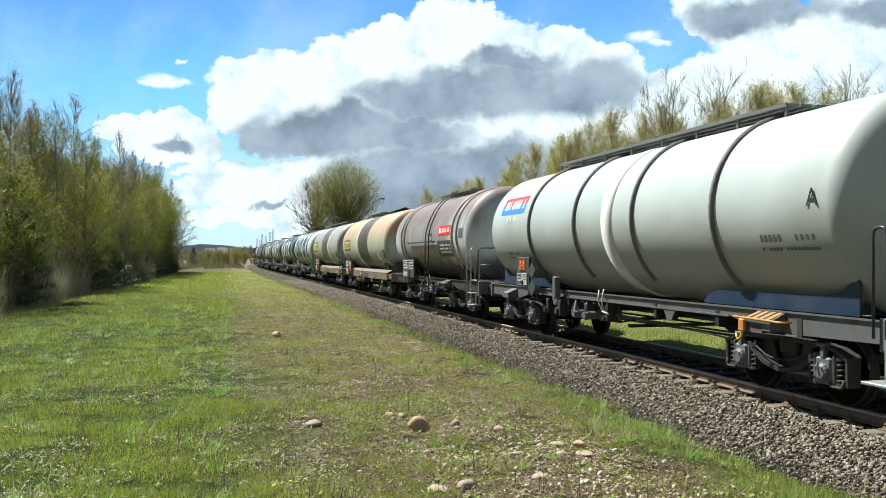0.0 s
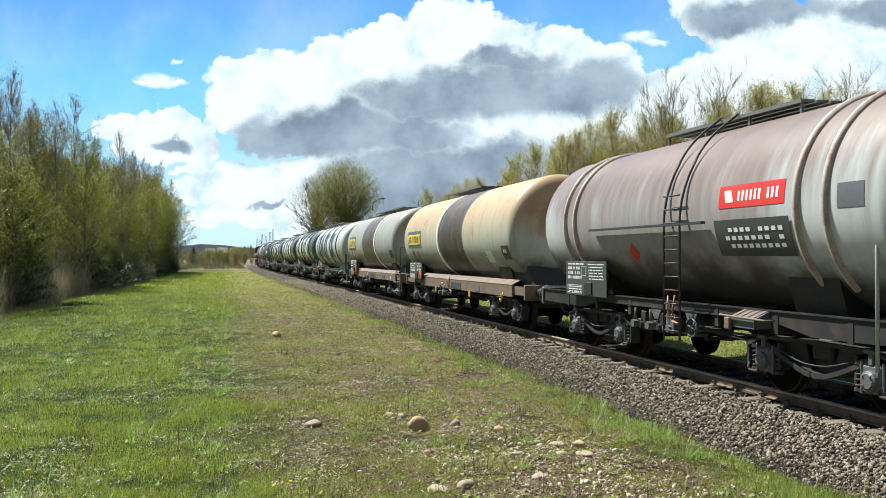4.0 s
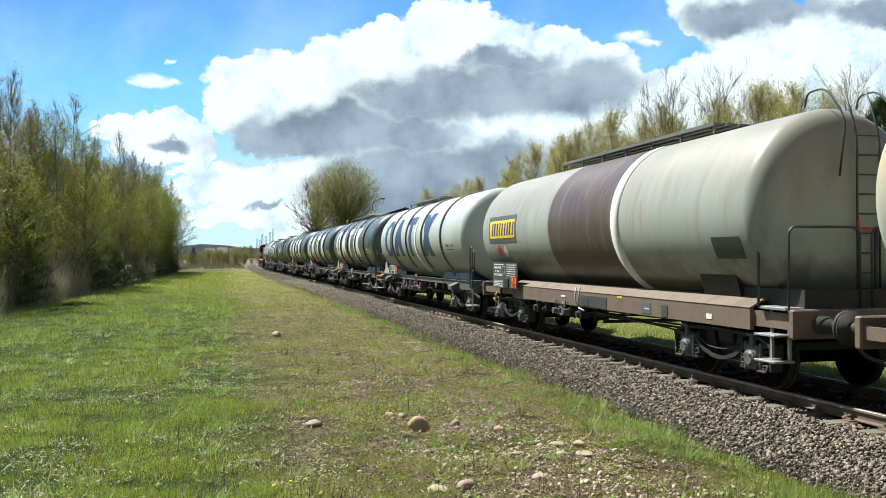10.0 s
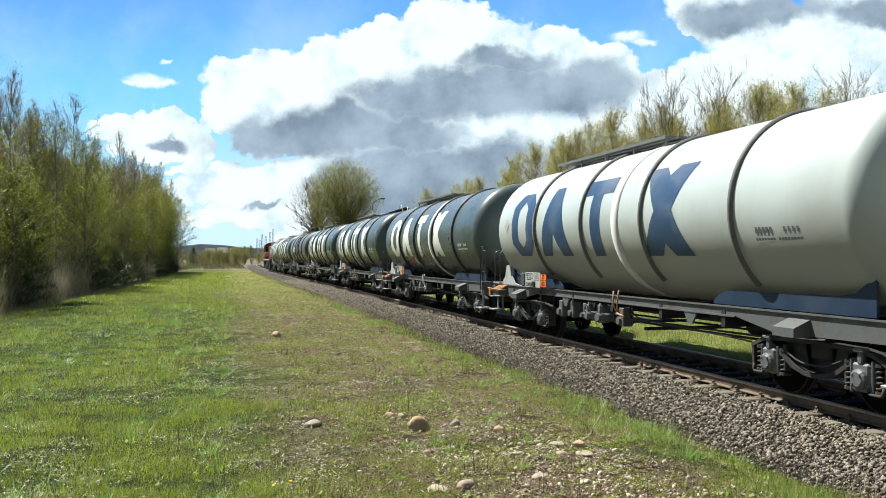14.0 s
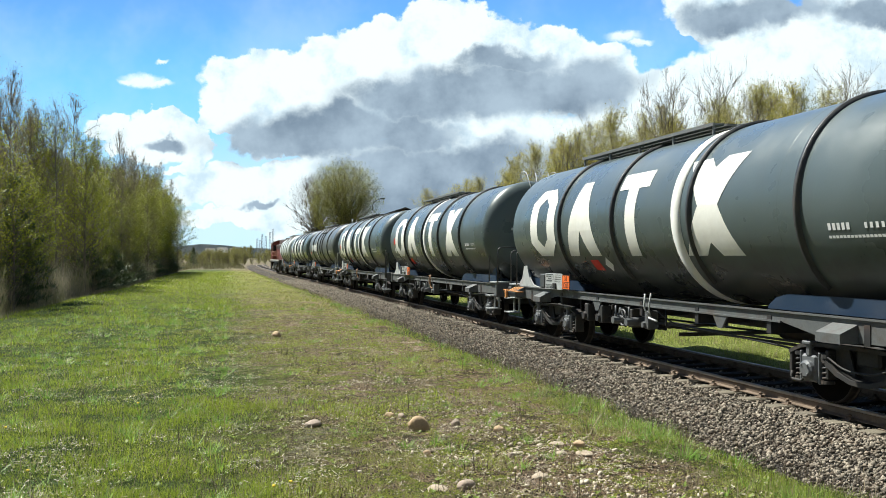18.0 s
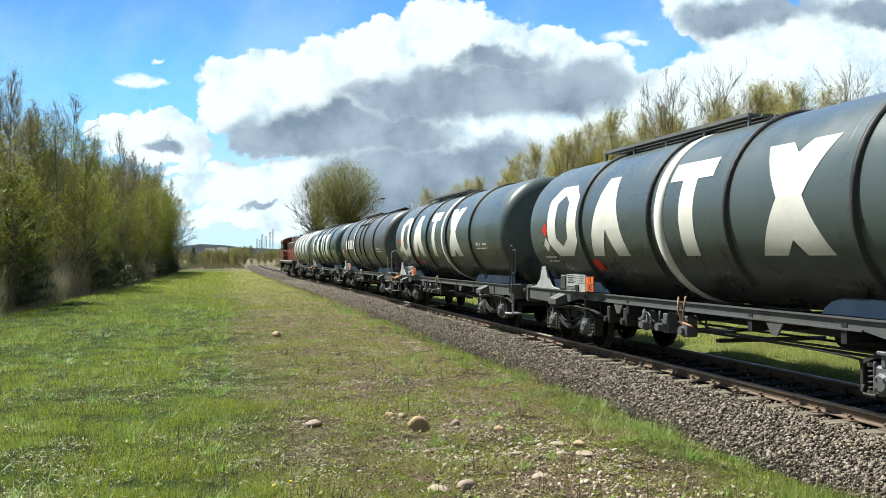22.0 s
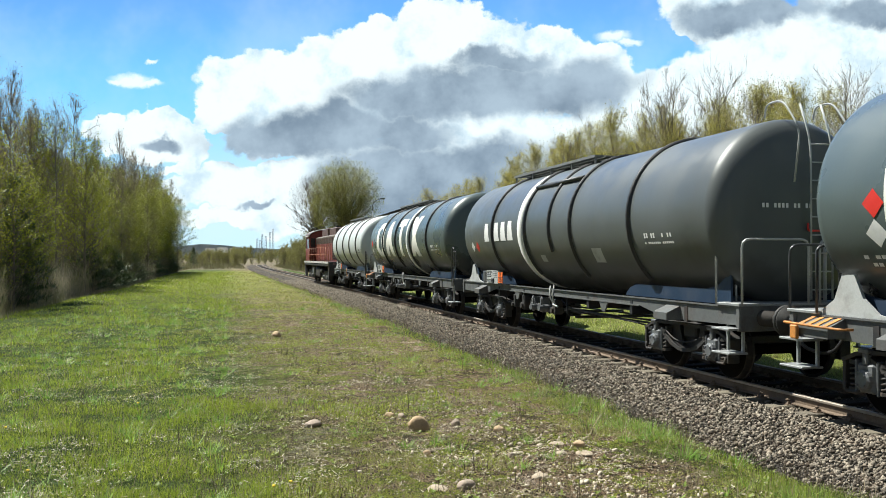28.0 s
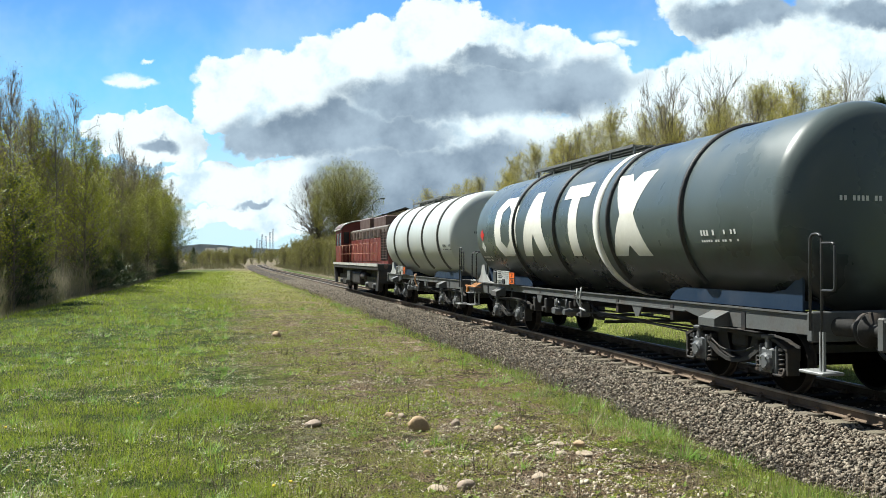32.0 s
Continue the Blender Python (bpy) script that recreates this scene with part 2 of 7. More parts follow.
def layers(x, y, scale, seed=0, n=3):
    """Several octaves of the value noise."""
    out, k = 0.0, 1.0
    for q in range(n):
        out = out + k * lattice(x * scale * 2 ** q + 17.3 * q, y * scale * 2 ** q - 9.1 * q, seed + q)
        k *= 0.55
    return out


def meadow_edge(y):
    """How far the wood's edge lies further out at the near end."""
    return -1.3 * np.clip((75 - np.asarray(y, float)) / 35, 0, 1)


def ground_at(x, y):
    """Height of the ground, on arrays."""
    x, y = np.asarray(x, float), np.asarray(y, float)
    z = -0.29 + 0.03 * lattice(x * 0.45, y * 0.45, 1) + 0.05 * lattice(x * 0.11, y * 0.08, 2)
    near = np.clip((60 - y) / 30, 0, 1) * np.clip((x + 7) / 2, 0, 1)
    z = z + near * (0.022 * lattice(x * 1.7, y * 1.7, 3) + 0.012 * lattice(x * 4.1, y * 4.1, 4))
    yy = np.clip(y, -20, 200)
    off = x - (8.687 - 0.00040313 * yy * yy / 2 + 5.4362e-6 * yy ** 3 / 6)
    z = z - 0.55 * np.clip((-6.2 + meadow_edge(y) - x) / 3.0, 0, 1) * (y < 400)
    z = np.where((off > -3.4) & (off < 2.5), np.minimum(z, -0.34) - 0.2 * np.clip(1 - np.abs(off) / 3.2, 0, 1), z)
    return z + np.clip((off - 2.6) * 0.10, 0, 0.75)


def ground_z(x, y):
    return float(ground_at(np.array([x]), np.array([y]))[0])


def ground_material():
    n = Nodes("meadow_soil")
    x, y, z = n.xyz()
    wob = n.math("MULTIPLY", n.math("SUBTRACT", n.noise(0.35, 5, 0.65), 0.5), 6.0)
    xx = n.math("ADD", x, wob)
    fine, mid, big = n.noise(34, 6, 0.8), n.noise(4.5, 5, 0.7), n.noise(0.5, 4, 0.6)
    soil = n.mix(n.rng(fine, 0.40, 0.60), (0.028, 0.018, 0.011), (0.38, 0.265, 0.165))
    chips = n.mix(n.rng(n.noise(85, 4, 0.8), 0.42, 0.60), (0.08, 0.058, 0.04), (0.62, 0.50, 0.36))
    soil = n.mix(n.rng(n.noise(2.1, 5, 0.7), 0.53, 0.60), soil, chips)
    moss = n.mix(n.rng(n.noise(48, 5, 0.8), 0.40, 0.60), (0.030, 0.036, 0.006), (0.31, 0.33, 0.05))
    bare = n.mix(n.rng(n.math("ADD", mid, n.math("MULTIPLY", n.noise(1.3, 4, 0.6), 0.7)), 0.80, 0.92), soil, moss)
    damp = n.rng(n.noise(1.5, 6, 0.75, dist=0.8), 0.55, 0.61, 0.0, 0.85)
    bare = n.mix(damp, bare, n.mix(n.rng(fine, 0.45, 0.62), (0.020, 0.013, 0.008), (0.13, 0.085, 0.05)))
    turf = n.mix(n.rng(fine, 0.38, 0.62), (0.010, 0.018, 0.003), (0.10, 0.145, 0.022))
    worn = n.math("MULTIPLY", n.rng(xx, -1.2, 2.4), n.rng(xx, 4.6, 5.8, 1.0, 0.0))
    col = n.mix(n.math("MULTIPLY", worn, n.rng(n.math("ADD", big, n.math("MULTIPLY", mid, 0.35)), 0.42, 0.72, 0.55, 1.0)), turf, bare)
    litter = n.mix(n.rng(fine, 0.4, 0.62), (0.08, 0.062, 0.043), (0.30, 0.24, 0.165))
    col = n.mix(n.rng(n.math("ADD", n.math("ADD", x, n.rng(y, 40, 75, 1.3, 0.0, False)), n.math("MULTIPLY", wob, 0.3)), -8.8, -7.5, 1.0, 0.0), col, litter)
    brown = n.math("MAXIMUM", n.math("MULTIPLY", n.rng(x, 10.0, 11.0), n.rng(y, 62, 80)), n.rng(n.math("ADD", y, n.math("MULTIPLY", wob, 5.0)), 140, 165))
    col = n.mix(n.math("MULTIPLY", brown, n.rng(mid, 0.3, 0.7, 0.7, 1.0)), col, litter)
    # beyond the blades the turf itself shows its yellow-green
    far = n.mix(n.rng(n.math("ADD", mid, n.math("MULTIPLY", n.noise(1.1, 4, 0.6), 0.6)), 0.62, 0.95), (0.09, 0.12, 0.02), (0.27, 0.27, 0.06))
    col = n.mix(n.math("MULTIPLY", n.math("MULTIPLY", n.rng(y, 35, 70), n.rng(y, 125, 150, 1.0, 0.0)), n.math("MULTIPLY", n.rng(x, -7.5, -6.0), n.rng(x, 5.0, 6.0, 0.7, 0.0))), col, far)
    bank = n.math("MULTIPLY", n.rng(x, 10.6, 11.4), n.rng(y, 55, 75, 0.9, 0.0))
    col = n.mix(bank, col, n.mix(n.rng(fine, 0.38, 0.62), (0.10, 0.13, 0.025), (0.34, 0.36, 0.09)))
    n.bump(n.math("ADD", fine, n.math("MULTIPLY", mid, 2.0)), 1.0, 0.08)
    return n.done(col, 0.95, 0, 0.15)


def build_ground():
    def steps(a, b, d, far, grow):
        v, out = b, list(np.arange(a, b, d))
        while v < far:
            out.append(v)
            d *= grow
            v += d
        return out + [far]
    ys = [-400, -120, -40, -15, -5, 0, 3] + steps(5, 26, 0.13, 4600, 1.10)
    right = steps(0, 6, 0.13, 3000, 1.16)
    left = [-v for v in steps(0, 8, 0.16, 3000, 1.18)][:0:-1]
    xs = left + right
    gx, gy = np.meshgrid(xs, ys)
    gz = ground_at(gx, gy)
    verts = np.stack([gx.ravel(), gy.ravel(), gz.ravel()], 1).tolist()
    w = len(xs)
    faces = [(j * w + i, j * w + i + 1, (j + 1) * w + i + 1, (j + 1) * w + i) for j in range(len(ys) - 1) for i in range(w - 1)]
    me = bpy.data.meshes.new("ground")
    me.from_pydata(verts, [], faces)
    for p in me.polygons:
        p.use_smooth = True
    me.materials.append(ground_material())
    tagged(new("ground", me), "grassy meadow with a worn mossy strip of soil", "ground", kind="structure")


build_ground()


# ---------------------------------------------------------------- track
def sweep(bm, section, ys, closed=True):
    prev = None
    for y in ys:
        a = math.radians(line_turn(y))
        ring = [bm.verts.new((line_x(y) + math.cos(a) * o, y + math.sin(a) * o, z)) for o, z in section]
        if prev:
            n = len(ring)
            for q in range(n if closed else n - 1):
                bm.faces.new((prev[q], prev[(q + 1) % n], ring[(q + 1) % n], ring[q]))
        prev = ring


def ballast_material():
    n = Nodes("ballast_stone")
    v = n.t.nodes.new("ShaderNodeTexVoronoi")
    v.inputs["Scale"].default_value = 24
    n.link(n.co, v.inputs["Vector"])
    tone = n.mix(n.noise(60, 2), (0.075, 0.066, 0.052), (0.23, 0.20, 0.155))
    col = n.mix(n.rng(v.outputs["Distance"], 0.25, 0.6), tone, (0.035, 0.03, 0.026))
    col = n.mix(n.rng(n.noise(0.8, 4), 0.45, 0.7, 0.0, 0.5), col, (0.13, 0.085, 0.05))
    x, y, z = n.xyz()
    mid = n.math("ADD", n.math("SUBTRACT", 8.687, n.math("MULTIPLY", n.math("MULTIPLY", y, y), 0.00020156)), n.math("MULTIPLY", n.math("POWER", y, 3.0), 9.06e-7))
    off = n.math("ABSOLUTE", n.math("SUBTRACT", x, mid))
    # Shade under the train put into the colour, as an oil-dark strip.
    oil_shade = n.rng(n.math("ADD", off, n.math("MULTIPLY", n.noise(2.0, 3), 0.3)), 0.75, 1.0, 0.8, 0.0)
    col = n.mix(oil_shade, col, (0.018, 0.015, 0.013))
    n.bump(v.outputs["Distance"], 1.0, 0.05)
    n.b.inputs["Normal"].links[0].from_node.invert = True
    return n.done(col, 0.95, 0, 0.2)


def rock_material(name, a, b, rust=0.35):
    n = Nodes(name)
    r = n.island()
    col = n.mix(r, a, b)
    col = n.mix(n.math("MULTIPLY", n.rng(n.noise(9, 3), 0.45, 0.65), rust), col, (0.15, 0.09, 0.055))
    col = n.mix(n.math("MULTIPLY", n.noise(70, 3), 0.4), col, dim(a, 0.5))
    n.bump(n.noise(90, 3), 0.3, 0.006)
    return n.done(col, 0.9, 0, 0.25)


def rocks(name, spots, label, material, category="stones"):
    """Loose angular stones as one mesh. spots: (x, y, z, size)."""
    rng = np.random.default_rng(5)
    base = np.array([(1, 0, 0), (-1, 0, 0), (0, 1, 0), (0, -1, 0), (0, 0, 1), (0, 0, -1), (.62, .62, .55), (-.62, .6, .5), (.6, -.62, .55), (-.6, -.6, .52)], float)
    tri = np.array([(0, 6, 4), (6, 2, 4), (2, 7, 4), (7, 1, 4), (1, 9, 4), (9, 3, 4), (3, 8, 4), (8, 0, 4), (0, 2, 6), (2, 1, 7), (1, 3, 9), (3, 0, 8), (0, 5, 2), (2, 5, 1), (1, 5, 3), (3, 5, 0)])
    s = np.asarray(spots, float)
    n = len(s)
    v = base[None] * (1 + rng.uniform(-0.38, 0.38, (n, 10, 3)))
    v *= (s[:, 3:4] * rng.uniform(0.65, 1.2, (n, 3)))[:, None, :]
    a = rng.uniform(0, 6.28, (n, 3))
    for i, (p, q) in enumerate(((1, 2), (0, 2), (0, 1))):
        k = a[:, i] * (0.2 if i < 2 else 1)
        c, d = np.cos(k)[:, None], np.sin(k)[:, None]
        u, w = v[:, :, p].copy(), v[:, :, q].copy()
        v[:, :, p], v[:, :, q] = u * c - w * d, u * d + w * c
    v += s[:, None, :3]
    f = (tri[None] + (np.arange(n) * 10)[:, None, None]).reshape(-1, 3)
    return tagged(mesh_of(name, v.reshape(-1, 3), f, material, label), category=category, kind="stuff")


def build_track():
    ys = [-12 + i * 2.0 for i in range(122)]
    bm = bmesh.new()
    bed = [(-3.15, -0.42), (-2.7, -0.31), (-1.8, -0.20), (-1.27, -0.178), (-1.12, -0.21), (0, -0.215), (1.12, -0.21), (1.27, -0.178), (1.7, -0.21), (2.2, -0.34), (2.45, -0.46)]
    sweep(bm, bed, ys, False)
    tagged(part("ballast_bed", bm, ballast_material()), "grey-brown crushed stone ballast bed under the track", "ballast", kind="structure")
    track = thing("railway_track", "single railway track of worn steel rails on weathered sleepers", "track", kind="structure")
    rust = plain("rail_rust", (0.155, 0.11, 0.075), 0.75, 0.1, 0.3, 6, (0.05, 0.035, 0.025), 0.5)
    shine = plain("rail_head", (0.36, 0.31, 0.26), 0.5, 0.6, 0.2, 4, (0.16, 0.11, 0.08), 0.5, 0.04)
    half = [(0.036, -0.002), (0.03, -0.036), (0.009, -0.045), (0.009, -0.125), (0.062, -0.14), (0.062, -0.152)]
    foot = [(o, z) for o, z in half[1:]] + [(-o, z) for o, z in half[:0:-1]]
    head = [(0.036, -0.03), (0.036, -0.006), (0.028, 0.0), (-0.028, 0.0), (-0.036, -0.006), (-0.036, -0.03), (-0.03, -0.038), (0.03, -0.038)]
    for side in (-0.7535, 0.7535):
        bm = bmesh.new()
        sweep(bm, [(side + o, z) for o, z in foot], ys)
        rail = part("rail", bm, rust, track, "rusty brown steel rail")
        bm = bmesh.new()
        sweep(bm, [(side + o, z) for o, z in head], ys)
        part("rail_head", bm, shine, rail, "polished running surface of the rail")
    wood = Nodes("sleeper_timber")
    col = wood.mix(wood.noise(7, 5, 0.7, stretch=(1, 9, 9)), (0.07, 0.06, 0.045), (0.27, 0.235, 0.175))
    col = wood.mix(wood.math("MULTIPLY", wood.random(), 0.5), col, (0.12, 0.10, 0.085))
    sx, sy, sz = wood.xyz()
    # Sleeper middles: the train's shade painted in along with the grease.
    grease_shade = wood.rng(wood.math("ADD", wood.math("ABSOLUTE", sx), wood.math("MULTIPLY", wood.noise(5.0, 3), 0.3)), 0.75, 1.15, 0.88, 0.0)
    col = wood.mix(grease_shade, col, (0.012, 0.010, 0.009))
    wood.bump(wood.noise(9, 5, 0.7, stretch=(1, 12, 12)), 0.5, 0.02)
    wood = wood.done(col, 0.9, 0, 0.2)
    bm = bmesh.new()
    box(bm, -1.3, 1.3, -0.125, 0.125, -0.31, -0.162, 0.015)
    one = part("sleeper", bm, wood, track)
    bm = bmesh.new()
    for s in (-1, 1):
        box(bm, s * 0.045, s * 0.15, -0.075, 0.075, -0.162, -0.147, 0.004)
        prism(bm, [(s * 0.05, -0.147), (s * 0.115, -0.147), (s * 0.10, -0.115), (s * 0.06, -0.118)], -0.04, 0.04, "y")
        tube(bm, [(s * 0.085, 0, -0.15), (s * 0.085, 0, -0.075)], 0.016, 6)
        tube(bm, [(s * 0.085, 0, -0.105), (s * 0.085, 0, -0.085)], 0.03, 6)
    clip = part("rail_fastening", bm, rust, track)
    rng = random.Random(2)
    first = True
    for i in range(290):
        y = 1.2 + i * 0.628
        m = pose(line_x(y), y, 0, 0, 0, line_turn(y) + rng.uniform(-0.6, 0.6))
        if first:
            one.matrix_basis = m
        else:
            share("sleeper", one.data, track, m)
        if i < 75:
            for s in (-0.7535, 0.7535):
                if first:
                    clip.matrix_basis = m @ pose(s, 0, 0)
                    first = False
                else:
                    share("rail_fastening", clip.data, track, m @ pose(s, 0, 0))
        first = False
    spots = []
    r = random.Random(8)
    while len(spots) < 48000:
        y = 5.5 + 74 * r.random() ** 2.1
        o = r.uniform(-3.35, -0.85) if r.random() < 0.9 else r.uniform(-0.6, 0.6)
        z = float(np.interp(o, [p[0] for p in bed], [p[1] for p in bed]))
        near = abs((y - 1.2) / 0.628 - round((y - 1.2) / 0.628)) * 0.628 < 0.165
        if near and o > -1.10 - 0.2 * r.random():
            continue
        if o < -2.5 and r.random() < (-2.5 - o) * 1.2:
            continue
        s = (0.008 + 0.024 * r.random() ** 1.5) * (1 + max(0, y - 25) / 60)
        spots.append((line_x(y) + o, y, z + s * 0.35 + r.uniform(0, 0.02), s))
    rocks("ballast_stones", spots, "loose grey and brown crushed stones of the track bed", rock_material("ballast_rock", (0.050, 0.043, 0.034), (0.43, 0.37, 0.29), 0.35), "ballast")


build_track()


# ---------------------------------------------------------------- wagons
R, ZC = 1.49, 2.65          # tank radius and height of its axis over the rails
TRAIN = []                  # (thing, place of its middle along the train)
WHEELS = []                 # wheelsets, which roll


def barrel_profile(a, b, r=R, depth=0.40):
    """Barrel from a to b between the shoulders, with dished ends beyond."""
    end = [(depth, 0.0), (depth * 0.985, 0.30 * r), (depth * 0.92, 0.58 * r), (depth * 0.78, 0.78 * r), (depth * 0.58, 0.905 * r), (depth * 0.34, 0.967 * r), (depth * 0.14, 0.993 * r), (0.0, r)]
    return [(a - d, k) for d, k in end] + [(a + (b - a) * i / 8, r) for i in range(1, 8)] + [(b + d, k) for d, k in end[::-1]]


def on_tank(bm, outline, lift=0.006, r=R):
    """Lays flat outlines (along, height) on the tank's side that faces the meadow: heights become arc lengths from the axis."""
    vs = [bm.verts.new((0, y, (z - ZC) / r)) for y, z in outline]
    f = bm.faces.new(vs)
    lo, hi = min(v.co.z for v in vs), max(v.co.z for v in vs)
    a = math.floor(lo / 0.09) * 0.09
    while a < hi:
        geom = list(bm.verts) + list(bm.edges) + list(bm.faces)
        bmesh.ops.bisect_plane(bm, geom=geom, plane_co=(0, 0, a), plane_no=(0, 0, 1), dist=1e-5)
        a += 0.09
    return f


def wrap(bm, lift=0.006, r=R):
    for v in bm.verts:
        a = v.co.z
        v.co = (-(r + lift) * math.cos(a), v.co.y, ZC + (r + lift) * math.sin(a))


def decal(name, outlines, material, parent, label="", lift=0.006):
    if name in ("company_sign", "sign_bars", "paper_label") and 1 < len(outlines) < 15:
        return [decal("sign_bar" if name == "sign_bars" else name, [o], material, parent, label, lift) for o in outlines]
    bm = bmesh.new()
    for o in outlines:
        one = bmesh.new()
        on_tank(one, o)
        wrap(one, lift)
        me = bpy.data.meshes.new("tmp")
        one.to_mesh(me)
        one.free()
        bm.from_mesh(me)
        bpy.data.meshes.remove(me)
    bmesh.ops.triangulate(bm, faces=[f for f in bm.faces if len(f.verts) > 4])
    return part(name, bm, material, parent, label, True)


def rect(y0, y1, z0, z1):
    return [(y0, z0), (y1, z0), (y1, z1), (y0, z1)]


def bars(y0, y1, z0, z1, n, rng, gap=0.35):
    """Illegible lettering as a row of bars."""
    out, w = [], (y1 - y0) / n
    for i in range(n):
        if rng.random() < 0.88:
            out.append(rect(y0 + i * w, y0 + (i + 1 - gap) * w, z0, z1))
    return out


def flat_bars(bm, x, y0, y1, z0, z1, n, rng, gap=0.3):
    n = int(n * 1.6)
    w = (y1 - y0) / n
    for i in range(n):
        if rng.random() < 0.9:
            box(bm, x - 0.004, x, y0 + i * w, y0 + (i + 1 - gap) * w, z0, z1)


def ring_part(parent, y, material, r=R, w=0.05, h=0.055, a0=-0.28, a1=math.pi + 0.28):
    bm = bmesh.new()
    n, prev = 44, None
    for i in range(n + 1):
        a = a0 - 0.55 + (a1 - a0 + 1.1) * i / n
        ring = [bm.verts.new((math.cos(a) * k, y + d, ZC + math.sin(a) * k)) for d, k in ((-w, r - 0.02), (-w * 0.6, r + h), (w * 0.6, r + h), (w, r - 0.02))]
        if prev:
            for q in range(3):
                bm.faces.new((prev[q], prev[q + 1], ring[q + 1], ring[q]))
        prev = ring
    return part("stiffening_ring", bm, material, parent, "", True)


def make_bogie(base=1.8):
    """One bogie with its parts; others copy it."""
    bm = bmesh.new()
    h = base / 2
    for s in (-1, 1):
        x = s * 1.02
        strip(bm, [(-h - 0.42, 0.66), (-h - 0.18, 0.76), (-h + 0.1, 0.80), (0, 0.82), (h - 0.1, 0.80), (h + 0.18, 0.76), (h + 0.42, 0.66)], 0.11, 0.05, x)
        strip(bm, [(-h + 0.02, 0.72), (-h + 0.22, 0.62), (-0.42, 0.46), (-0.18, 0.39), (0, 0.375), (0.18, 0.39), (0.42, 0.46), (h - 0.22, 0.62), (h - 0.02, 0.72)], 0.10, 0.06, x)
        for q in (-1, 1):
            prism(bm, [(q * (h - 0.25), 0.63), (q * 0.32, 0.44), (q * 0.22, 0.44), (q * 0.34, 0.80), (q * (h - 0.25), 0.79)], x - s * 0.03, x - s * 0.06)
        for q in (-1, 1):
            box(bm, x - 0.1, x + 0.1, q * (h + 0.40) - 0.03, q * (h + 0.40) + 0.03, 0.30, 0.68, 0.01)
            box(bm, x - 0.09, x + 0.09, q * (h - 0.30) - 0.03, q * (h - 0.30) + 0.03, 0.36, 0.74, 0.01)
        box(bm, s * 0.55, s * 0.95, -0.14, 0.14, 0.62, 0.86, 0.02)
    for s in (-1, 1):
        prism(bm, [(-h - 0.36, 0.50), (-h - 0.16, 0.56), (-h + 0.20, 0.50), (-0.30, 0.38), (0.30, 0.38), (h - 0.20, 0.50), (h + 0.16, 0.56), (h + 0.36, 0.50), (h + 0.36, 0.70), (h + 0.1, 0.79), (-h - 0.1, 0.79), (-h - 0.36, 0.70)], s * 0.86, s * 0.90)
        tube(bm, bend([(s * 1.10, -h + 0.30, 0.66), (s * 1.13, -0.25, 0.52), (s * 1.13, 0.25, 0.52), (s * 1.10, h - 0.30, 0.66)], 0.2), 0.014, 5)
        for q in (-1, 1):
            tube(bm, bend([(s * 1.12, q * (h + 0.36), 0.40), (s * 1.14, q * (h + 0.36), 0.29), (s * 1.14, q * (h + 0.12), 0.29), (s * 1.12, q * (h + 0.12), 0.40)], 0.06), 0.022, 5)
    box(bm, -1.0, 1.0, -0.2, 0.2, 0.58, 0.80, 0.03)
    box(bm, -0.75, 0.75, -h - 0.42, -h - 0.34, 0.60, 0.72, 0.01)
    box(bm, -0.75, 0.75, h + 0.34, h + 0.42, 0.60, 0.72, 0.01)
    for s in (-1, 1):
        for q in (-1, 1):
            tube(bm, [(s * 0.62, q * 0.25, 0.32), (s * 0.62, q * (h - 0.55), 0.46)], 0.05, 6)
            box(bm, s * 0.70, s * 0.80, q * (h - 0.52) - 0.05, q * (h - 0.52) + 0.05, 0.30, 0.62, 0.02)
    bogie = part("bogie", bm, BOGIE, None, "black cast-iron bogie")
    bm = bmesh.new()
    box(bm, -0.09, 0.06, -0.15, 0.15, -0.16, 0.20, 0.03)
    lathe(bm, [(-0.155, 0.0), (-0.155, 0.09), (-0.13, 0.125), (-0.05, 0.135), (0.02, 0.135)], 14, "x")
    box(bm, -0.10, -0.02, -0.045, 0.045, 0.18, 0.36, 0.015)
    box(bm, -0.13, -0.01, -0.085, 0.085, 0.33, 0.38, 0.012)
    for q in (-1, 1):
        box(bm, -0.075, 0.05, q * 0.16, q * 0.20, -0.18, 0.24, 0.012)
        tube(bm, [(-0.17, q * 0.06, 0.06), (-0.14, q * 0.06, 0.06)], 0.016, 6)
        tube(bm, [(-0.17, q * 0.06, -0.06), (-0.14, q * 0.06, -0.06)], 0.016, 6)
    boxes = part("axle_box", bm, BOX_GREY, bogie, "grey axle box with a round cover")
    bm = bmesh.new()
    turns, seg, prev = 4.5, 54, None
    pts = [(math.cos(i / seg * turns * 6.2832) * 0.062, math.sin(i / seg * turns * 6.2832) * 0.062, -0.15 + 0.30 * i / seg) for i in range(seg + 1)]
    tube(bm, pts, 0.017, 5)
    lathe(bm, [(-0.19, 0.0), (-0.19, 0.085), (-0.15, 0.085), (-0.15, 0.0)], 10, "z")
    lathe(bm, [(0.14, 0.0), (0.14, 0.085), (0.19, 0.085), (0.19, 0.0)], 10, "z")
    spring = part("coil_spring", bm, BOGIE, bogie)
    bm = bmesh.new()
    for s in (-1, 1):
        lathe(bm, [(s * 0.69, 0.09), (s * 0.72, 0.13), (s * 0.735, 0.38), (s * 0.70, 0.44)], 30, "x")
        lathe(bm, [(s * 0.79, 0.0), (s * 0.79, 0.10), (s * 0.765, 0.13), (s * 0.775, 0.38), (s * 0.80, 0.44)], 30, "x")
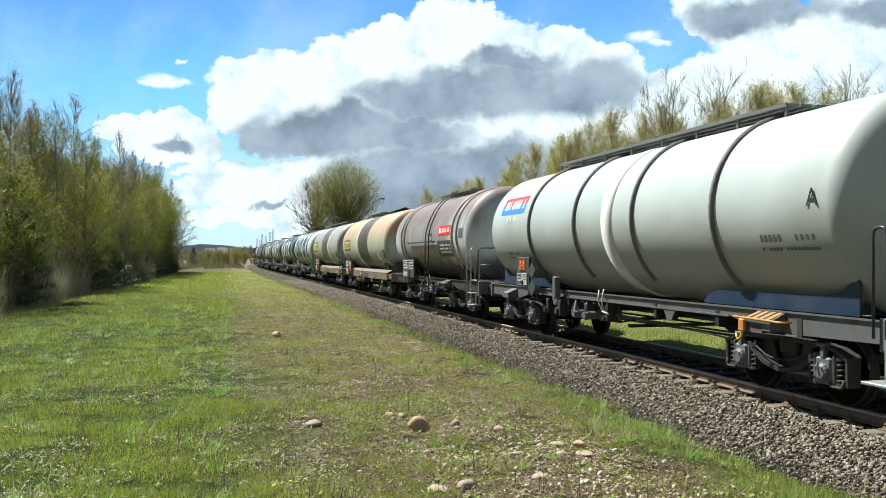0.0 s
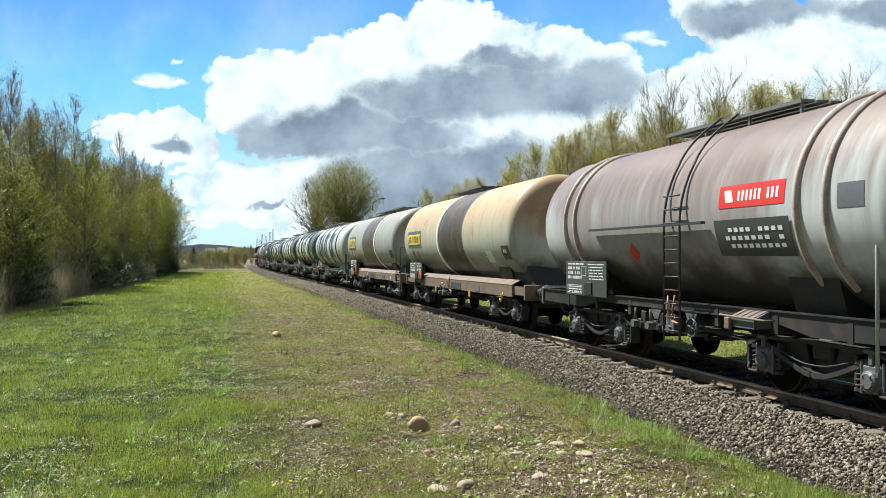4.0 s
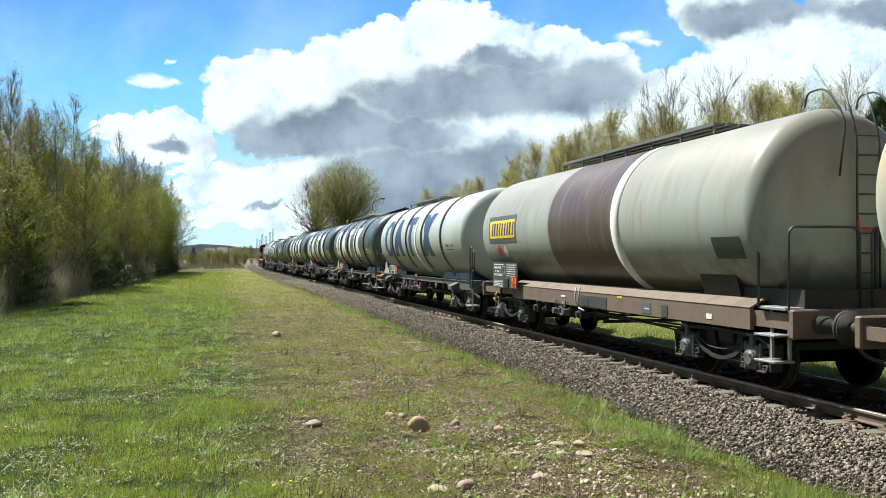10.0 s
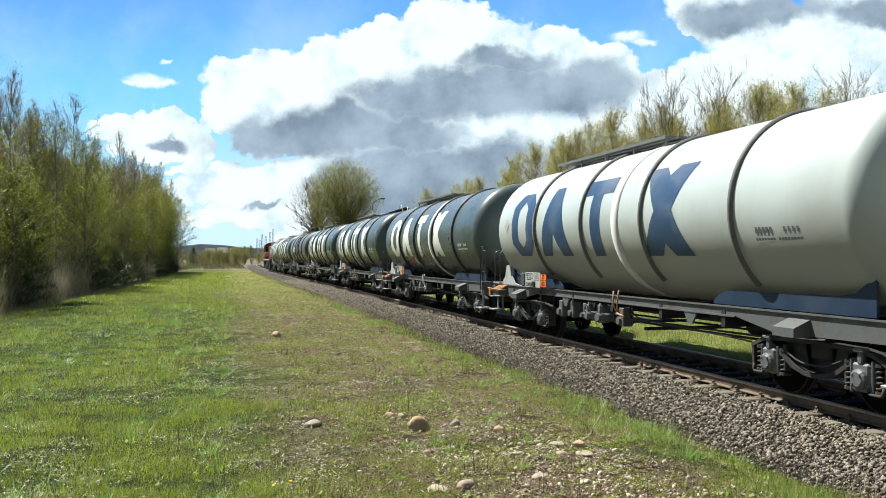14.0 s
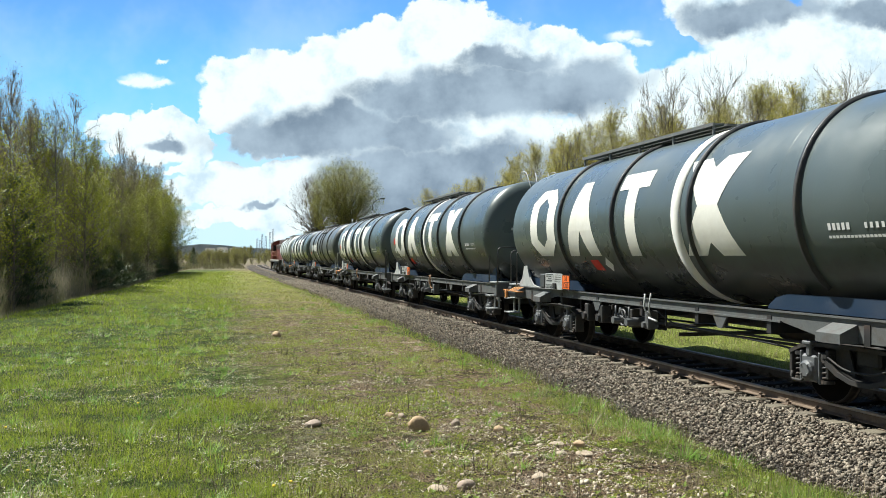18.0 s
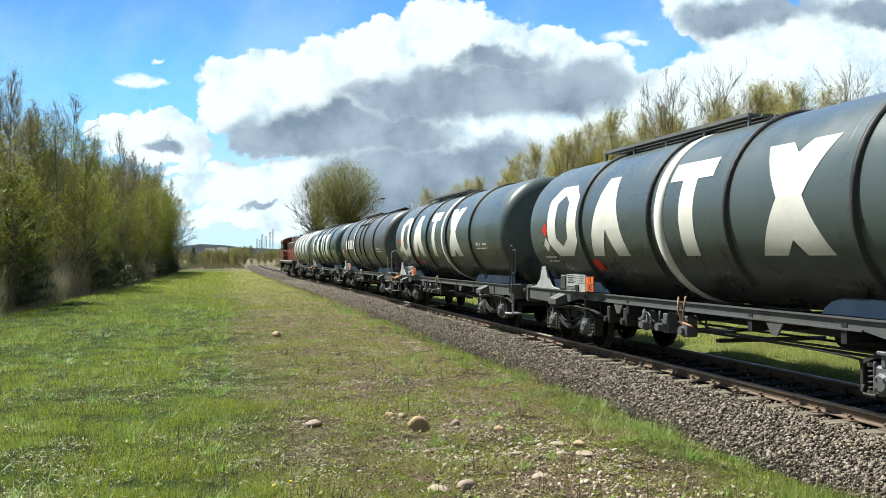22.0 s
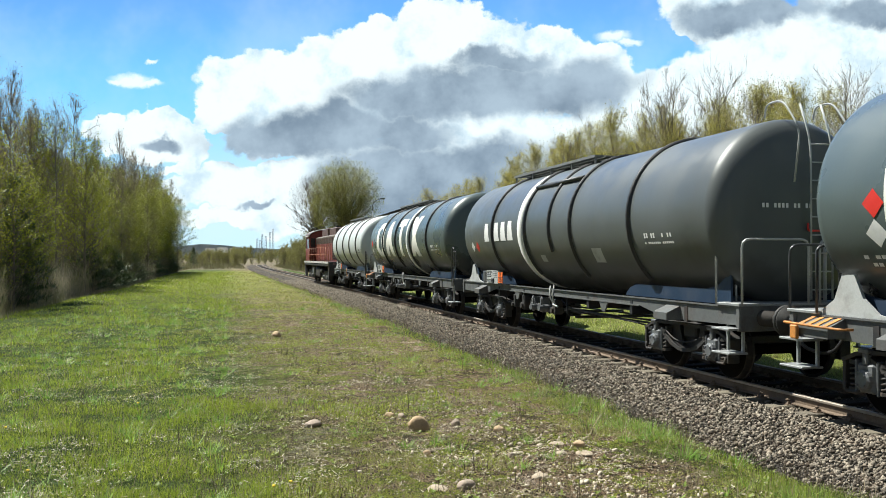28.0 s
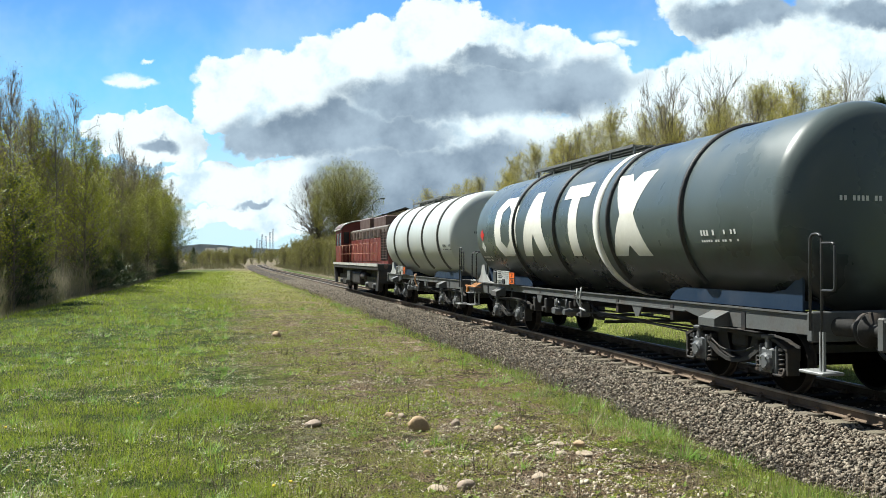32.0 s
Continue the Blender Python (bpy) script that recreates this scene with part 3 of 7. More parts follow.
    lathe(bm, [(-1.05, 0.0), (-1.05, 0.06), (-0.72, 0.085), (0.72, 0.085), (1.05, 0.06), (1.05, 0.0)], 14, "x")
    wheelset = part("wheelset", bm, WHEEL, bogie, "rusty dark wheels on one axle", True)
    tyres = []
    for s in (-1, 1):
        bm = bmesh.new()
        lathe(bm, [(s * 0.683, 0.445), (s * 0.683, 0.485), (s * 0.70, 0.488), (s * 0.712, 0.462), (s * 0.81, 0.457), (s * 0.815, 0.44), (s * 0.683, 0.44)], 36, "x")
        tyres.append(part("wheel_tyre", bm, TREAD, wheelset, "bright worn steel tread"))
    sets = [wheelset]
    w2 = wheelset.copy()
    scene.collection.objects.link(w2)
    for tyre in tyres:
        share("wheel_tyre", tyre.data, w2, pose(0, 0, 0))
    first = [True, True]
    for q in (-1, 1):
        for s in (-1, 1):
            m = pose(s * 1.06, q * h, 0.46, 0, 0, 0 if s < 0 else 180)
            if first[0]:
                boxes.matrix_basis, first[0] = m, False
            else:
                share("axle_box", boxes.data, bogie, m)
            for d in (-0.26, 0.26):
                m = pose(s * 1.05, q * h + d, 0.49)
                if first[1]:
                    spring.matrix_basis, first[1] = m, False
                else:
                    share("coil_spring", spring.data, bogie, m)
    wheelset.matrix_basis = pose(0, -h, 0.46)
    w2.matrix_basis = pose(0, h, 0.46)
    return bogie


BOGIES = {}


def add_bogie(wagon, y, base=1.8):
    if base not in BOGIES:
        BOGIES[base] = make_bogie(base)
        b = BOGIES[base]
    else:
        b = copy_thing(BOGIES[base], pose(0, 0, 0))
    b.parent = wagon
    b.matrix_basis = pose(0, y, 0)
    for c in b.children:
        if c.name.startswith("wheelset"):
            WHEELS.append((c, -base / 2 if c.location.y < 0 else base / 2))
    return b


def add_buffers(wagon, y, s):
    """Two buffers and the coupling at one end; s: which way the end looks; y: the buffers' faces."""
    for x in (-0.875, 0.875):
        bm = bmesh.new()
        lathe(bm, [(y - s * 0.62, 0.0), (y - s * 0.62, 0.17), (y - s * 0.58, 0.17), (y - s * 0.56, 0.125), (y - s * 0.28, 0.115), (y - s * 0.27, 0.085), (y - s * 0.05, 0.08), (y - s * 0.045, 0.225), (y - s * 0.01, 0.21), (y - s * 0.005, 0.0)], 20, "y", (x, 0, 1.04))
        part("buffer", bm, BOGIE, wagon, "round steel buffer", True)
    bm = bmesh.new()
    tube(bm, [(0, y - s * 0.62, 1.03), (0, y - s * 0.25, 1.0), (0, y - s * 0.02, 0.95)], 0.045, 8)
    tube(bm, bend([(0.05, y - s * 0.3, 1.0), (0.05, y - s * 0.1, 0.78), (-0.05, y - s * 0.1, 0.78), (-0.05, y - s * 0.3, 1.0)], 0.06), 0.022, 6)
    part("coupling", bm, BOGIE, wagon, "greasy screw coupling")
    bm = bmesh.new()
    tube(bm, bend([(-0.35, y - s * 0.6, 0.95), (-0.37, y - s * 0.35, 0.62), (-0.32, y, 0.56)], 0.2), 0.028, 6)
    part("brake_hose", bm, BLACK, wagon, "black rubber brake hose")


def add_underframe(wagon, h, style, mat):
    """Side sills, headstocks, centre sill and cross members; h: half the length over the headstocks."""
    for s in (-1, 1):
        bm = bmesh.new()
        if style == "deep":
            prism(bm, [(-h + 0.9, 0.90), (h - 2.6, 0.90), (h - 2.6, 1.22), (-h + 0.9, 1.22)], s * 1.23, s * 1.29)
            prism(bm, [(s * 1.23, 1.22), (s * 1.30, 1.22), (s * 1.02, 1.36), (s * 0.95, 1.36)], -h + 0.9, h - 2.6, "y")
            prism(bm, [(-h, 0.96), (-h + 0.9, 0.96), (-h + 0.9, 1.18), (-h, 1.18)], s * 1.17, s * 1.23)
            prism(bm, [(h - 2.6, 0.96), (h, 0.96), (h, 1.12), (h - 2.6, 1.12)], s * 1.17, s * 1.23)
        else:
            web = [(-h, 0.93), (-h + 2.2, 0.90), (-h + 3.1, 1.06), (h - 3.1, 1.06), (h - 2.2, 0.90), (h, 0.93), (h, 1.20), (-h, 1.20)]
            prism(bm, web, s * 1.20, s * 1.24)
            prism(bm, [(s * 1.24, 1.19), (s * 1.27, 1.19), (s * 1.27, 1.215), (s * 1.24, 1.215)], -h, h, "y")
            prism(bm, [(s * 1.24, 1.05), (s * 1.27, 1.05), (s * 1.27, 1.075), (s * 1.24, 1.075)], -h + 3.1, h - 3.1, "y")
        part("side_sill", bm, mat, wagon)
    for s in (-1, 1):
        bm = bmesh.new()
        box(bm, -1.28, 1.28, s * h - 0.06, s * h + 0.06, 0.84, 1.24, 0.02)
        part("headstock", bm, mat if style == "deep" else GREY_FRAME, wagon)
    bm = bmesh.new()
    box(bm, -0.30, 0.30, -h, h, 0.82, 1.10)
    for i in range(7):
        y = -h + 1.5 + (2 * h - 3) * i / 6
        box(bm, -1.25, 1.25, y - 0.05, y + 0.05, 0.88, 1.14)
    part("centre_sill", bm, BLACK_FRAME, wagon)


def add_brake_gear(wagon, rng, y0, y1):
    mid = (y0 + y1) / 2
    bm = bmesh.new()
    lathe(bm, [(y0 + 0.2, 0), (y0 + 0.2, 0.12), (y0 + 0.28, 0.2), (y0 + 1.2, 0.2), (y0 + 1.28, 0.12), (y0 + 1.28, 0)], 16, "y", (0.25, 0, 0.80))
    part("air_tank", bm, BLACK_FRAME, wagon, "black brake air tank", True)
    bm = bmesh.new()
    lathe(bm, [(y1 - 1.4, 0), (y1 - 1.4, 0.16), (y1 - 0.95, 0.17), (y1 - 0.9, 0.06), (y1 - 0.4, 0.05), (y1 - 0.4, 0)], 14, "y", (-0.75, 0, 0.74))
    part("brake_cylinder", bm, BOX_GREY, wagon, "grey brake cylinder", True)
    bm = bmesh.new()
    tube(bm, [(-0.5, y0 - 1.6, 0.66), (-0.5, y1 + 1.6, 0.62)], 0.022, 5)
    tube(bm, [(-1.1, y0 - 1.2, 0.80), (-1.1, y1 + 0.5, 0.74)], 0.018, 5)
    tube(bm, [(0.5, y0 - 1.6, 0.66), (0.5, y1 + 1.6, 0.62)], 0.022, 5)
    for i in range(5):
        y = mid + (y1 - mid) * (i + 0.5) / 5
        box(bm, -1.02, -0.98, y - 0.03, y + 0.03, 0.60 + rng.uniform(0, 0.1), 0.98)
    box(bm, -1.0, 1.0, (y0 + y1) / 2 - 0.6, (y0 + y1) / 2 - 0.5, 0.58, 0.64)
    box(bm, -0.9, 0.9, (y0 + y1) / 2 + 0.9, (y0 + y1) / 2 + 0.97, 0.60, 0.66)
    tube(bm, bend([(-1.12, mid, 0.98), (-1.12, mid - 0.5, 0.80), (-1.12, y0 - 0.4, 0.72), (-1.05, y0 - 1.0, 0.66)], 0.2), 0.016, 5)
    box(bm, -1.14, -0.92, mid - 0.95, mid - 0.25, 0.76, 0.80)
    for i in range(7):
        y = mid - 0.4 + (y1 - mid + 0.8) * i / 6 + rng.uniform(-0.2, 0.2)
        tube(bm, bend([(-1.15, y, 1.02), (-1.15, y, 0.80 - rng.uniform(0, 0.2)), (-0.6, y + rng.uniform(-0.3, 0.3), 0.72)], 0.08), 0.016, 5)
    part("brake_rigging", bm, BLACK_FRAME, wagon)
    for i in range(5):
        y = mid + 0.1 + (y1 - mid - 0.4) * i / 4 + rng.uniform(-0.15, 0.15)
        bm = bmesh.new()
        k = rng.uniform(0.05, 0.11)
        box(bm, -1.25, -1.05, y - k, y + k, 0.72 - k, 0.98, 0.02)
        lathe(bm, [(-1.30, 0), (-1.30, k * 0.7), (-1.22, k * 0.9), (-1.0, k * 0.9), (-1.0, 0)], 10, "x", (0, y + 0.06, 0.72))
        part("brake_fitting", bm, rng.choice((BOX_GREY, BOGIE, BLACK_FRAME)), wagon)
    bm = bmesh.new()
    prism(bm, [(y0 + 0.6, 1.06), (y0 + 1.0, 1.06), (y0 + 0.86, 0.86), (y0 + 0.74, 0.86)], -1.26, -1.23)
    part("lashing_bracket", bm, GREY_FRAME, wagon)
    bm = bmesh.new()
    prism(bm, [(y1 - 0.9, 1.06), (y1 - 0.5, 1.06), (y1 - 0.64, 0.86), (y1 - 0.76, 0.86)], -1.26, -1.23)
    part("lashing_bracket", bm, GREY_FRAME, wagon)
    bm = bmesh.new()
    yw = y1 - 1.9
    pts = [(-1.28, yw + math.cos(a * math.pi / 8) * 0.15, 0.80 + math.sin(a * math.pi / 8) * 0.15) for a in range(17)]
    tube(bm, pts, 0.018, 6)
    for a in range(3):
        w = a * math.pi / 3 + 0.3
        tube(bm, [(-1.28, yw - math.cos(w) * 0.15, 0.80 - math.sin(w) * 0.15), (-1.28, yw + math.cos(w) * 0.15, 0.80 + math.sin(w) * 0.15)], 0.012, 5)
    tube(bm, [(-1.30, yw, 0.80), (-0.6, yw, 0.80)], 0.02, 5)
    part("hand_wheel", bm, BOX_GREY, wagon, "grey spoked hand wheel")
    for yy in (mid + 0.7, mid + 1.25):
        bm = bmesh.new()
        tube(bm, [(-1.33, yy, 1.02), (-1.33, yy, 0.80)], 0.02, 5)
        lathe(bm, [(-1.40, 0), (-1.40, 0.07), (-1.2, 0.09), (-0.9, 0.09), (-0.9, 0)], 10, "x", (0, yy, 0.74))
        part("outlet_valve", bm, BOX_GREY, wagon, "grey outlet valve and lever")
    bm = bmesh.new()
    tube(bm, bend([(-1.42, mid - 0.30, 1.32), (-1.45, mid - 0.26, 1.02), (-1.36, mid - 0.20, 0.86)], 0.08), 0.018, 6)
    tube(bm, bend([(-1.42, mid - 0.08, 1.30), (-1.45, mid - 0.10, 1.04), (-1.36, mid - 0.16, 0.86)], 0.08), 0.018, 6)
    tube(bm, [(-1.40, mid - 0.18, 0.88), (-1.42, mid - 0.50, 0.84)], 0.02, 6)
    part("earthing_cable", bm, rng.choice((TUBE_LIGHT, CABLE_TAN)), wagon, "loop of cable hung on a hook")


def add_loop_rail(wagon, y, mat=None, top=2.25):
    """Tall hand rail loop of bent tube at a corner, with its step."""
    for s in (-1, 1):
        bm = bmesh.new()
        tube(bm, bend([(s * 1.33, y + 0.10, 1.0), (s * 1.33, y + 0.10, top), (s * 1.33, y - 0.12, top), (s * 1.33, y - 0.12, 0.50)], 0.1), 0.020, 6)
        tube(bm, bend([(s * 1.33, y - 0.12, top - 0.12), (s * 1.33, y - 0.36, top - 0.12), (s * 1.33, y - 0.36, top - 0.72), (s * 1.33, y - 0.12, top - 0.72)], 0.06), 0.018, 6)
        part("hand_rail", bm, mat or TUBE_DARK, wagon)
        bm = bmesh.new()
        box(bm, s * 1.12, s * 1.45, y - 0.28, y + 0.18, 0.46, 0.50, 0.01)
        box(bm, s * 1.30, s * 1.34, y - 0.16, y - 0.08, 0.5, 1.0)
        part("step", bm, STEP_GALV, wagon, "galvanised grating step")


def add_platform(wagon, y, s, mat=None, high=2.2, full=True):
    """End platform with bent-tube railings, brake column and side steps. y: its outer edge; s: the way the end looks."""
    mat = mat or TUBE_DARK
    bm = bmesh.new()
    box(bm, -1.3, 1.3, y - s * 0.62, y, 1.22, 1.26, 0.005)
    part("platform", bm, STEP_GALV, wagon, "steel grating end platform")
    for q in (-1, 1):
        bm = bmesh.new()
        tube(bm, bend([(q * 1.3, y - s * 0.60, 1.24), (q * 1.3, y - s * 0.60, high), (q * 0.95, y - s * 0.60, high), (q * 0.95, y - s * 0.60, 1.24)], 0.12), 0.020, 6)
        tube(bm, bend([(q * 1.25, y, 1.24), (q * 1.25, y, high + 0.02), (q * 0.1, y, high + 0.02), (q * 0.1, y, 1.24)], 0.14), 0.020, 6)
        if full:
            tube(bm, [(q * 1.25, y, 1.72), (q * 0.1, y, 1.72)], 0.016, 6)
        part("platform_railing", bm, mat, wagon)
        bm = bmesh.new()
        for z in (0.50, 0.86):
            box(bm, q * 1.12, q * 1.45, y - s * 0.50, y - s * 0.04, z, z + 0.03, 0.005)
        box(bm, q * 1.16, q * 1.20, y - s * 0.48, y - s * 0.44, 0.5, 1.24)
        box(bm, q * 1.16, q * 1.20, y - s * 0.10, y - s * 0.06, 0.5, 1.24)
        part("step", bm, STEP_GALV, wagon, "galvanised grating steps")
    bm = bmesh.new()
    tube(bm, [(0.35, y - s * 0.2, 1.25), (0.35, y - s * 0.2, 2.35)], 0.03, 8)
    part("brake_column", bm, mat, wagon)
    bm = bmesh.new()
    tube(bm, bend([(0.35, y - s * 0.2, 2.36), (0.05, y - s * 0.2, 2.36), (0.05, y - s * 0.2, 2.48)], 0.04), 0.018, 6)
    tube(bm, [(0.35, y - s * 0.2, 2.36), (0.62, y - s * 0.2, 2.38)], 0.018, 6)
    part("brake_crank", bm, RED, wagon, "red brake crank handle")


def add_end_ladder(wagon, y, s, mat=None):
    """Ladder up the dished end, bent over the top to the walkway."""
    mat = mat or TUBE_LIGHT
    bm = bmesh.new()
    for x in (0.05, 0.43):
        tube(bm, bend([(x, y, 1.30), (x, y, 3.75), (x, y - s * 0.25, 4.35)], 0.3), 0.017, 6)
        tube(bm, bend([(x * 2.4 - 0.35, y - s * 0.02, 3.1), (x * 2.4 - 0.35, y + s * 0.12, 3.9), (x * 2.4 - 0.35, y - s * 0.3, 4.42), (x * 2.4 - 0.35, y - s * 0.7, 4.40), (x * 2.4 - 0.35, y - s * 0.75, 4.2)], 0.2), 0.016, 6)
    for i in range(9):
        z = 1.45 + i * 0.28
        tube(bm, [(0.05, y, z), (0.43, y, z)], 0.012, 5)
    part("end_ladder", bm, mat, wagon)


def add_walkway(wagon, a, b, mat=None, rail=False):
    mat = mat or WALK_GREY
    z = ZC + R + 0.11
    bm = bmesh.new()
    for i in range(4):
        x = -0.46 + i * 0.24
        box(bm, x, x + 0.20, a, b, z - 0.02, z + 0.02)
    n = max(3, int((b - a) / 1.1))
    for i in range(n + 1):
        y = a + 0.05 + (b - a - 0.1) * i / n
        for x in (-0.44, 0.44):
            box(bm, x - 0.02, x + 0.02, y - 0.02, y + 0.02, ZC + math.sqrt(R * R - x * x) - 0.02, z)
    for x in (-0.48, 0.50):
        box(bm, x - 0.012, x + 0.012, a, b, z - 0.03, z + 0.03)
    part("walkway", bm, mat, wagon, "grey steel walkway along the tank top")
    if rail:
        bm = bmesh.new()
        for x in (-0.48, 0.50):
            tube(bm, bend([(x, a, z), (x, a, z + 0.32), (x, b, z + 0.32), (x, b, z)], 0.15), 0.016, 6)
        part("walkway_rail", bm, TUBE_DARK, wagon)
    bm = bmesh.new()
    y = (a + b) / 2
    lathe(bm, [(ZC + R - 0.06, 0.30), (ZC + R + 0.10, 0.30), (ZC + R + 0.11, 0.36), (ZC + R + 0.15, 0.36), (ZC + R + 0.19, 0.25), (ZC + R + 0.20, 0.0)], 20, "z", (0.62, y, -0.10))
    part("manhole_lid", bm, mat, wagon, "round bolted manhole lid")


def add_board(wagon, y0, y1, z0, z1, x, board, ink, rng, rows, label, split=6):
    """Data board: bold rows towards the far side, framed fields and small print towards the other, a dark pocket below."""
    bm = bmesh.new()
    box(bm, x, x + 0.02, y0, y1, z0, z1, 0.003)
    ob = part("data_board", bm, board, wagon, label)
    w, h = y1 - y0, z1 - z0

    def frame_of(bm, a, b, c, d, t=0.008):
        for p in ((a, b, c, c + t), (a, b, d - t, d), (a, a + t, c + t, d - t), (b - t, b, c + t, d - t)):
            box(bm, x - 0.004, x, *p)
    bm = bmesh.new()
    flat_bars(bm, x, y1 - 0.46 * w, y1 - 0.05 * w, z1 - 0.10 * h, z1 - 0.05 * h, split + 6, rng, 0.3)
    for i in range(3):
        z = z1 - (0.24 + 0.14 * i) * h
        flat_bars(bm, x, y1 - (0.36 + 0.05 * (i == 2)) * w, y1 - 0.05 * w, z, z + 0.085 * h, split - 1 - (i == 1) * 2, rng, 0.42)
    frame_of(bm, y1 - 0.42 * w, y1 - 0.05 * w, z0 + 0.06 * h, z0 + 0.30 * h)
    frame_of(bm, y1 - 0.52 * w, y1 - 0.40 * w, z1 - 0.42 * h, z1 - 0.15 * h)
    for i in range(3):
        flat_bars(bm, x, y1 - 0.40 * w, y1 - 0.07 * w, z0 + (0.09 + 0.07 * i) * h, z0 + (0.125 + 0.07 * i) * h, split + 2, rng, 0.3)
    for i in range(rows + 1):
        z, k = z1 - (0.10 + 0.42 * i / rows) * h, rng.uniform(0.14, 0.19)
        flat_bars(bm, x, y0 + (0.24 - k) * w, y0 + (0.26 + k) * w, z, z + 0.03 * h, rng.randint(split + 4, split + 9), rng, 0.25)
    tagged(part("board_lettering", bm, ink, ob), kind="stuff")
    bm = bmesh.new()
    box(bm, x - 0.03, x, y0 + 0.33 * w, y0 + 0.50 * w, z0 + 0.05 * h, z0 + 0.40 * h, 0.006)
    part("document_pocket", bm, BLACK, ob, "black document pocket")
    return ob


def add_orange_plate(wagon, y0, y1, z0, z1, x, text=True, rest=None):
    bm = bmesh.new()
    box(bm, x, x + 0.012, y0, y1, z0, z1, 0.003)
    ob = part("hazard_plate", bm, ORANGE, wagon, "orange hazard plate with a black rim")
    bm = bmesh.new()
    d, zm = 0.012, (z0 + z1) / 2
    box(bm, x - 0.003, x, y0, y1, zm - d / 2, zm + d / 2)
    for a, b, c, e in ((y0, y1, z0, z0 + d), (y0, y1, z1 - d, z1), (y0, y0 + d, z0 + d, z1 - d), (y1 - d, y1, z0 + d, z1 - d)):
        box(bm, x - 0.003, x, a, b, c, e)
    part("plate_rim", bm, BLACK, ob)
    if text:
        for words, z in (("33", zm + 0.25 * (z1 - z0)), ("1203", zm - 0.25 * (z1 - z0))):
            cu = bpy.data.curves.new("digits", "FONT")
            cu.body, cu.size, cu.align_x, cu.align_y, cu.extrude = words, (z1 - z0) * 0.46, "CENTER", "CENTER", 0.001
            tmp = new("digits", cu)
            bpy.context.view_layer.update()
            me = bpy.data.meshes.new_from_object(tmp.evaluated_get(bpy.context.evaluated_depsgraph_get()))
            bpy.data.objects.remove(tmp)
            me.materials.clear()
            me.materials.append(BLACK)
            dg = new("plate_text", me)
            dg.parent = ob
            dg.matrix_basis = Matrix.Translation((x - 0.004, (y0 + y1) / 2, z)) @ Matrix(((0, 0, -1, 0), (-1, 0, 0, 0), (0, 1, 0, 0), (0, 0, 0, 1)))
    return ob


def add_skirts(wagon, a, b, mat):
    """Curved saddle plates between tank and frame towards the ends; a, b: the tank's shoulders."""
    for y0, y1, e in ((a - 0.1, a + 3.4, -1), (b - 3.4, b + 0.1, 1)):
        bm = bmesh.new()
        for s in (-1, 1):
            low, up = 1.215, 1.44
            pts = [(y0, low), (y1, low), (y1, up), (y0, up)]
            inner, outer = y0 if e > 0 else y1, y1 if e > 0 else y0
            arch = [(outer, low), (outer, up + 0.42), (outer - e * 0.10, up + 0.22), (outer - e * 0.35, up + 0.06), (outer - e * 0.7, up), (inner + e * 0.45, up), (inner + e * 0.2, up - 0.06), (inner + e * 0.05, up - 0.16), (inner, low)]
            prism(bm, arch, s * 1.05, s * 1.09)
        for q in range(3):
            y = outer - e * (0.25 + q * 1.4)
            box(bm, -1.05, 1.05, y - 0.02, y + 0.02, low, 1.34)
        part("saddle_plate", bm, mat, wagon, "blue-grey saddle plate under the tank end")


def add_jack_pads(wagon, y, mat):
    for s in (-1, 1):
        bm = bmesh.new()
        prism(bm, [(s * 1.22, 1.14), (s * 1.50, 1.02), (s * 1.50, 0.90), (s * 1.22, 0.90)], y - 0.22, y + 0.22, "y")
        part("jacking_pad", bm, mat, wagon)


def add_hook(wagon, y):
    bm = bmesh.new()
    tube(bm, bend([(-1.36, y, 1.0), (-1.40, y, 0.80), (-1.40, y + 0.10, 0.74), (-1.40, y + 0.14, 0.84)], 0.05), 0.020, 6)
    box(bm, -1.42, -1.36, y - 0.035, y + 0.035, 0.88, 0.96, 0.01)
    part("towing_hook", bm, YELLOW, wagon, "yellow-painted towing hook")


def add_shelf(wagon, y, mat):
    tone = "orange" if mat is ORANGE_SHELF else "rusty brown"
    """Striped bracket plate with a coloured coupling bar before it."""
    bm = bmesh.new()
    prism(bm, [(-1.22, 1.20), (-1.50, 1.07), (-1.50, 0.94), (-1.22, 0.94)], y - 0.30, y + 0.30, "y")
    shelf = part("side_shelf", bm, GREY_FRAME, wagon, "dark bracket with " + tone + " stripes")
    for i in range(4):
        a = y - 0.28 + i * 0.155
        bm = bmesh.new()
        v = [bm.verts.new(p) for p in ((-1.23, a, 1.203), (-1.23, a + 0.075, 1.203), (-1.495, a + 0.115, 1.080), (-1.495, a + 0.04, 1.080))]
        v2 = [bm.verts.new(q.co + Vector((-0.001, 0, 0.004))) for q in v]
        bm.faces.new(v), bm.faces.new(v2[::-1])
        for q in range(4):
            bm.faces.new((v[q], v[(q + 1) % 4], v2[(q + 1) % 4], v2[q]))
        part("hazard_stripe", bm, mat, shelf)
    bm = bmesh.new()
    tube(bm, bend([(-1.40, y - 0.62, 1.08), (-1.54, y - 0.58, 1.08), (-1.54, y + 0.50, 1.10), (-1.40, y + 0.54, 1.10)], 0.05), 0.018, 6)
    box(bm, -1.57, -1.52, y + 0.20, y + 0.34, 0.90, 1.08, 0.015)
    part("uncoupling_bar", bm, mat, wagon, tone + " uncoupling bar")


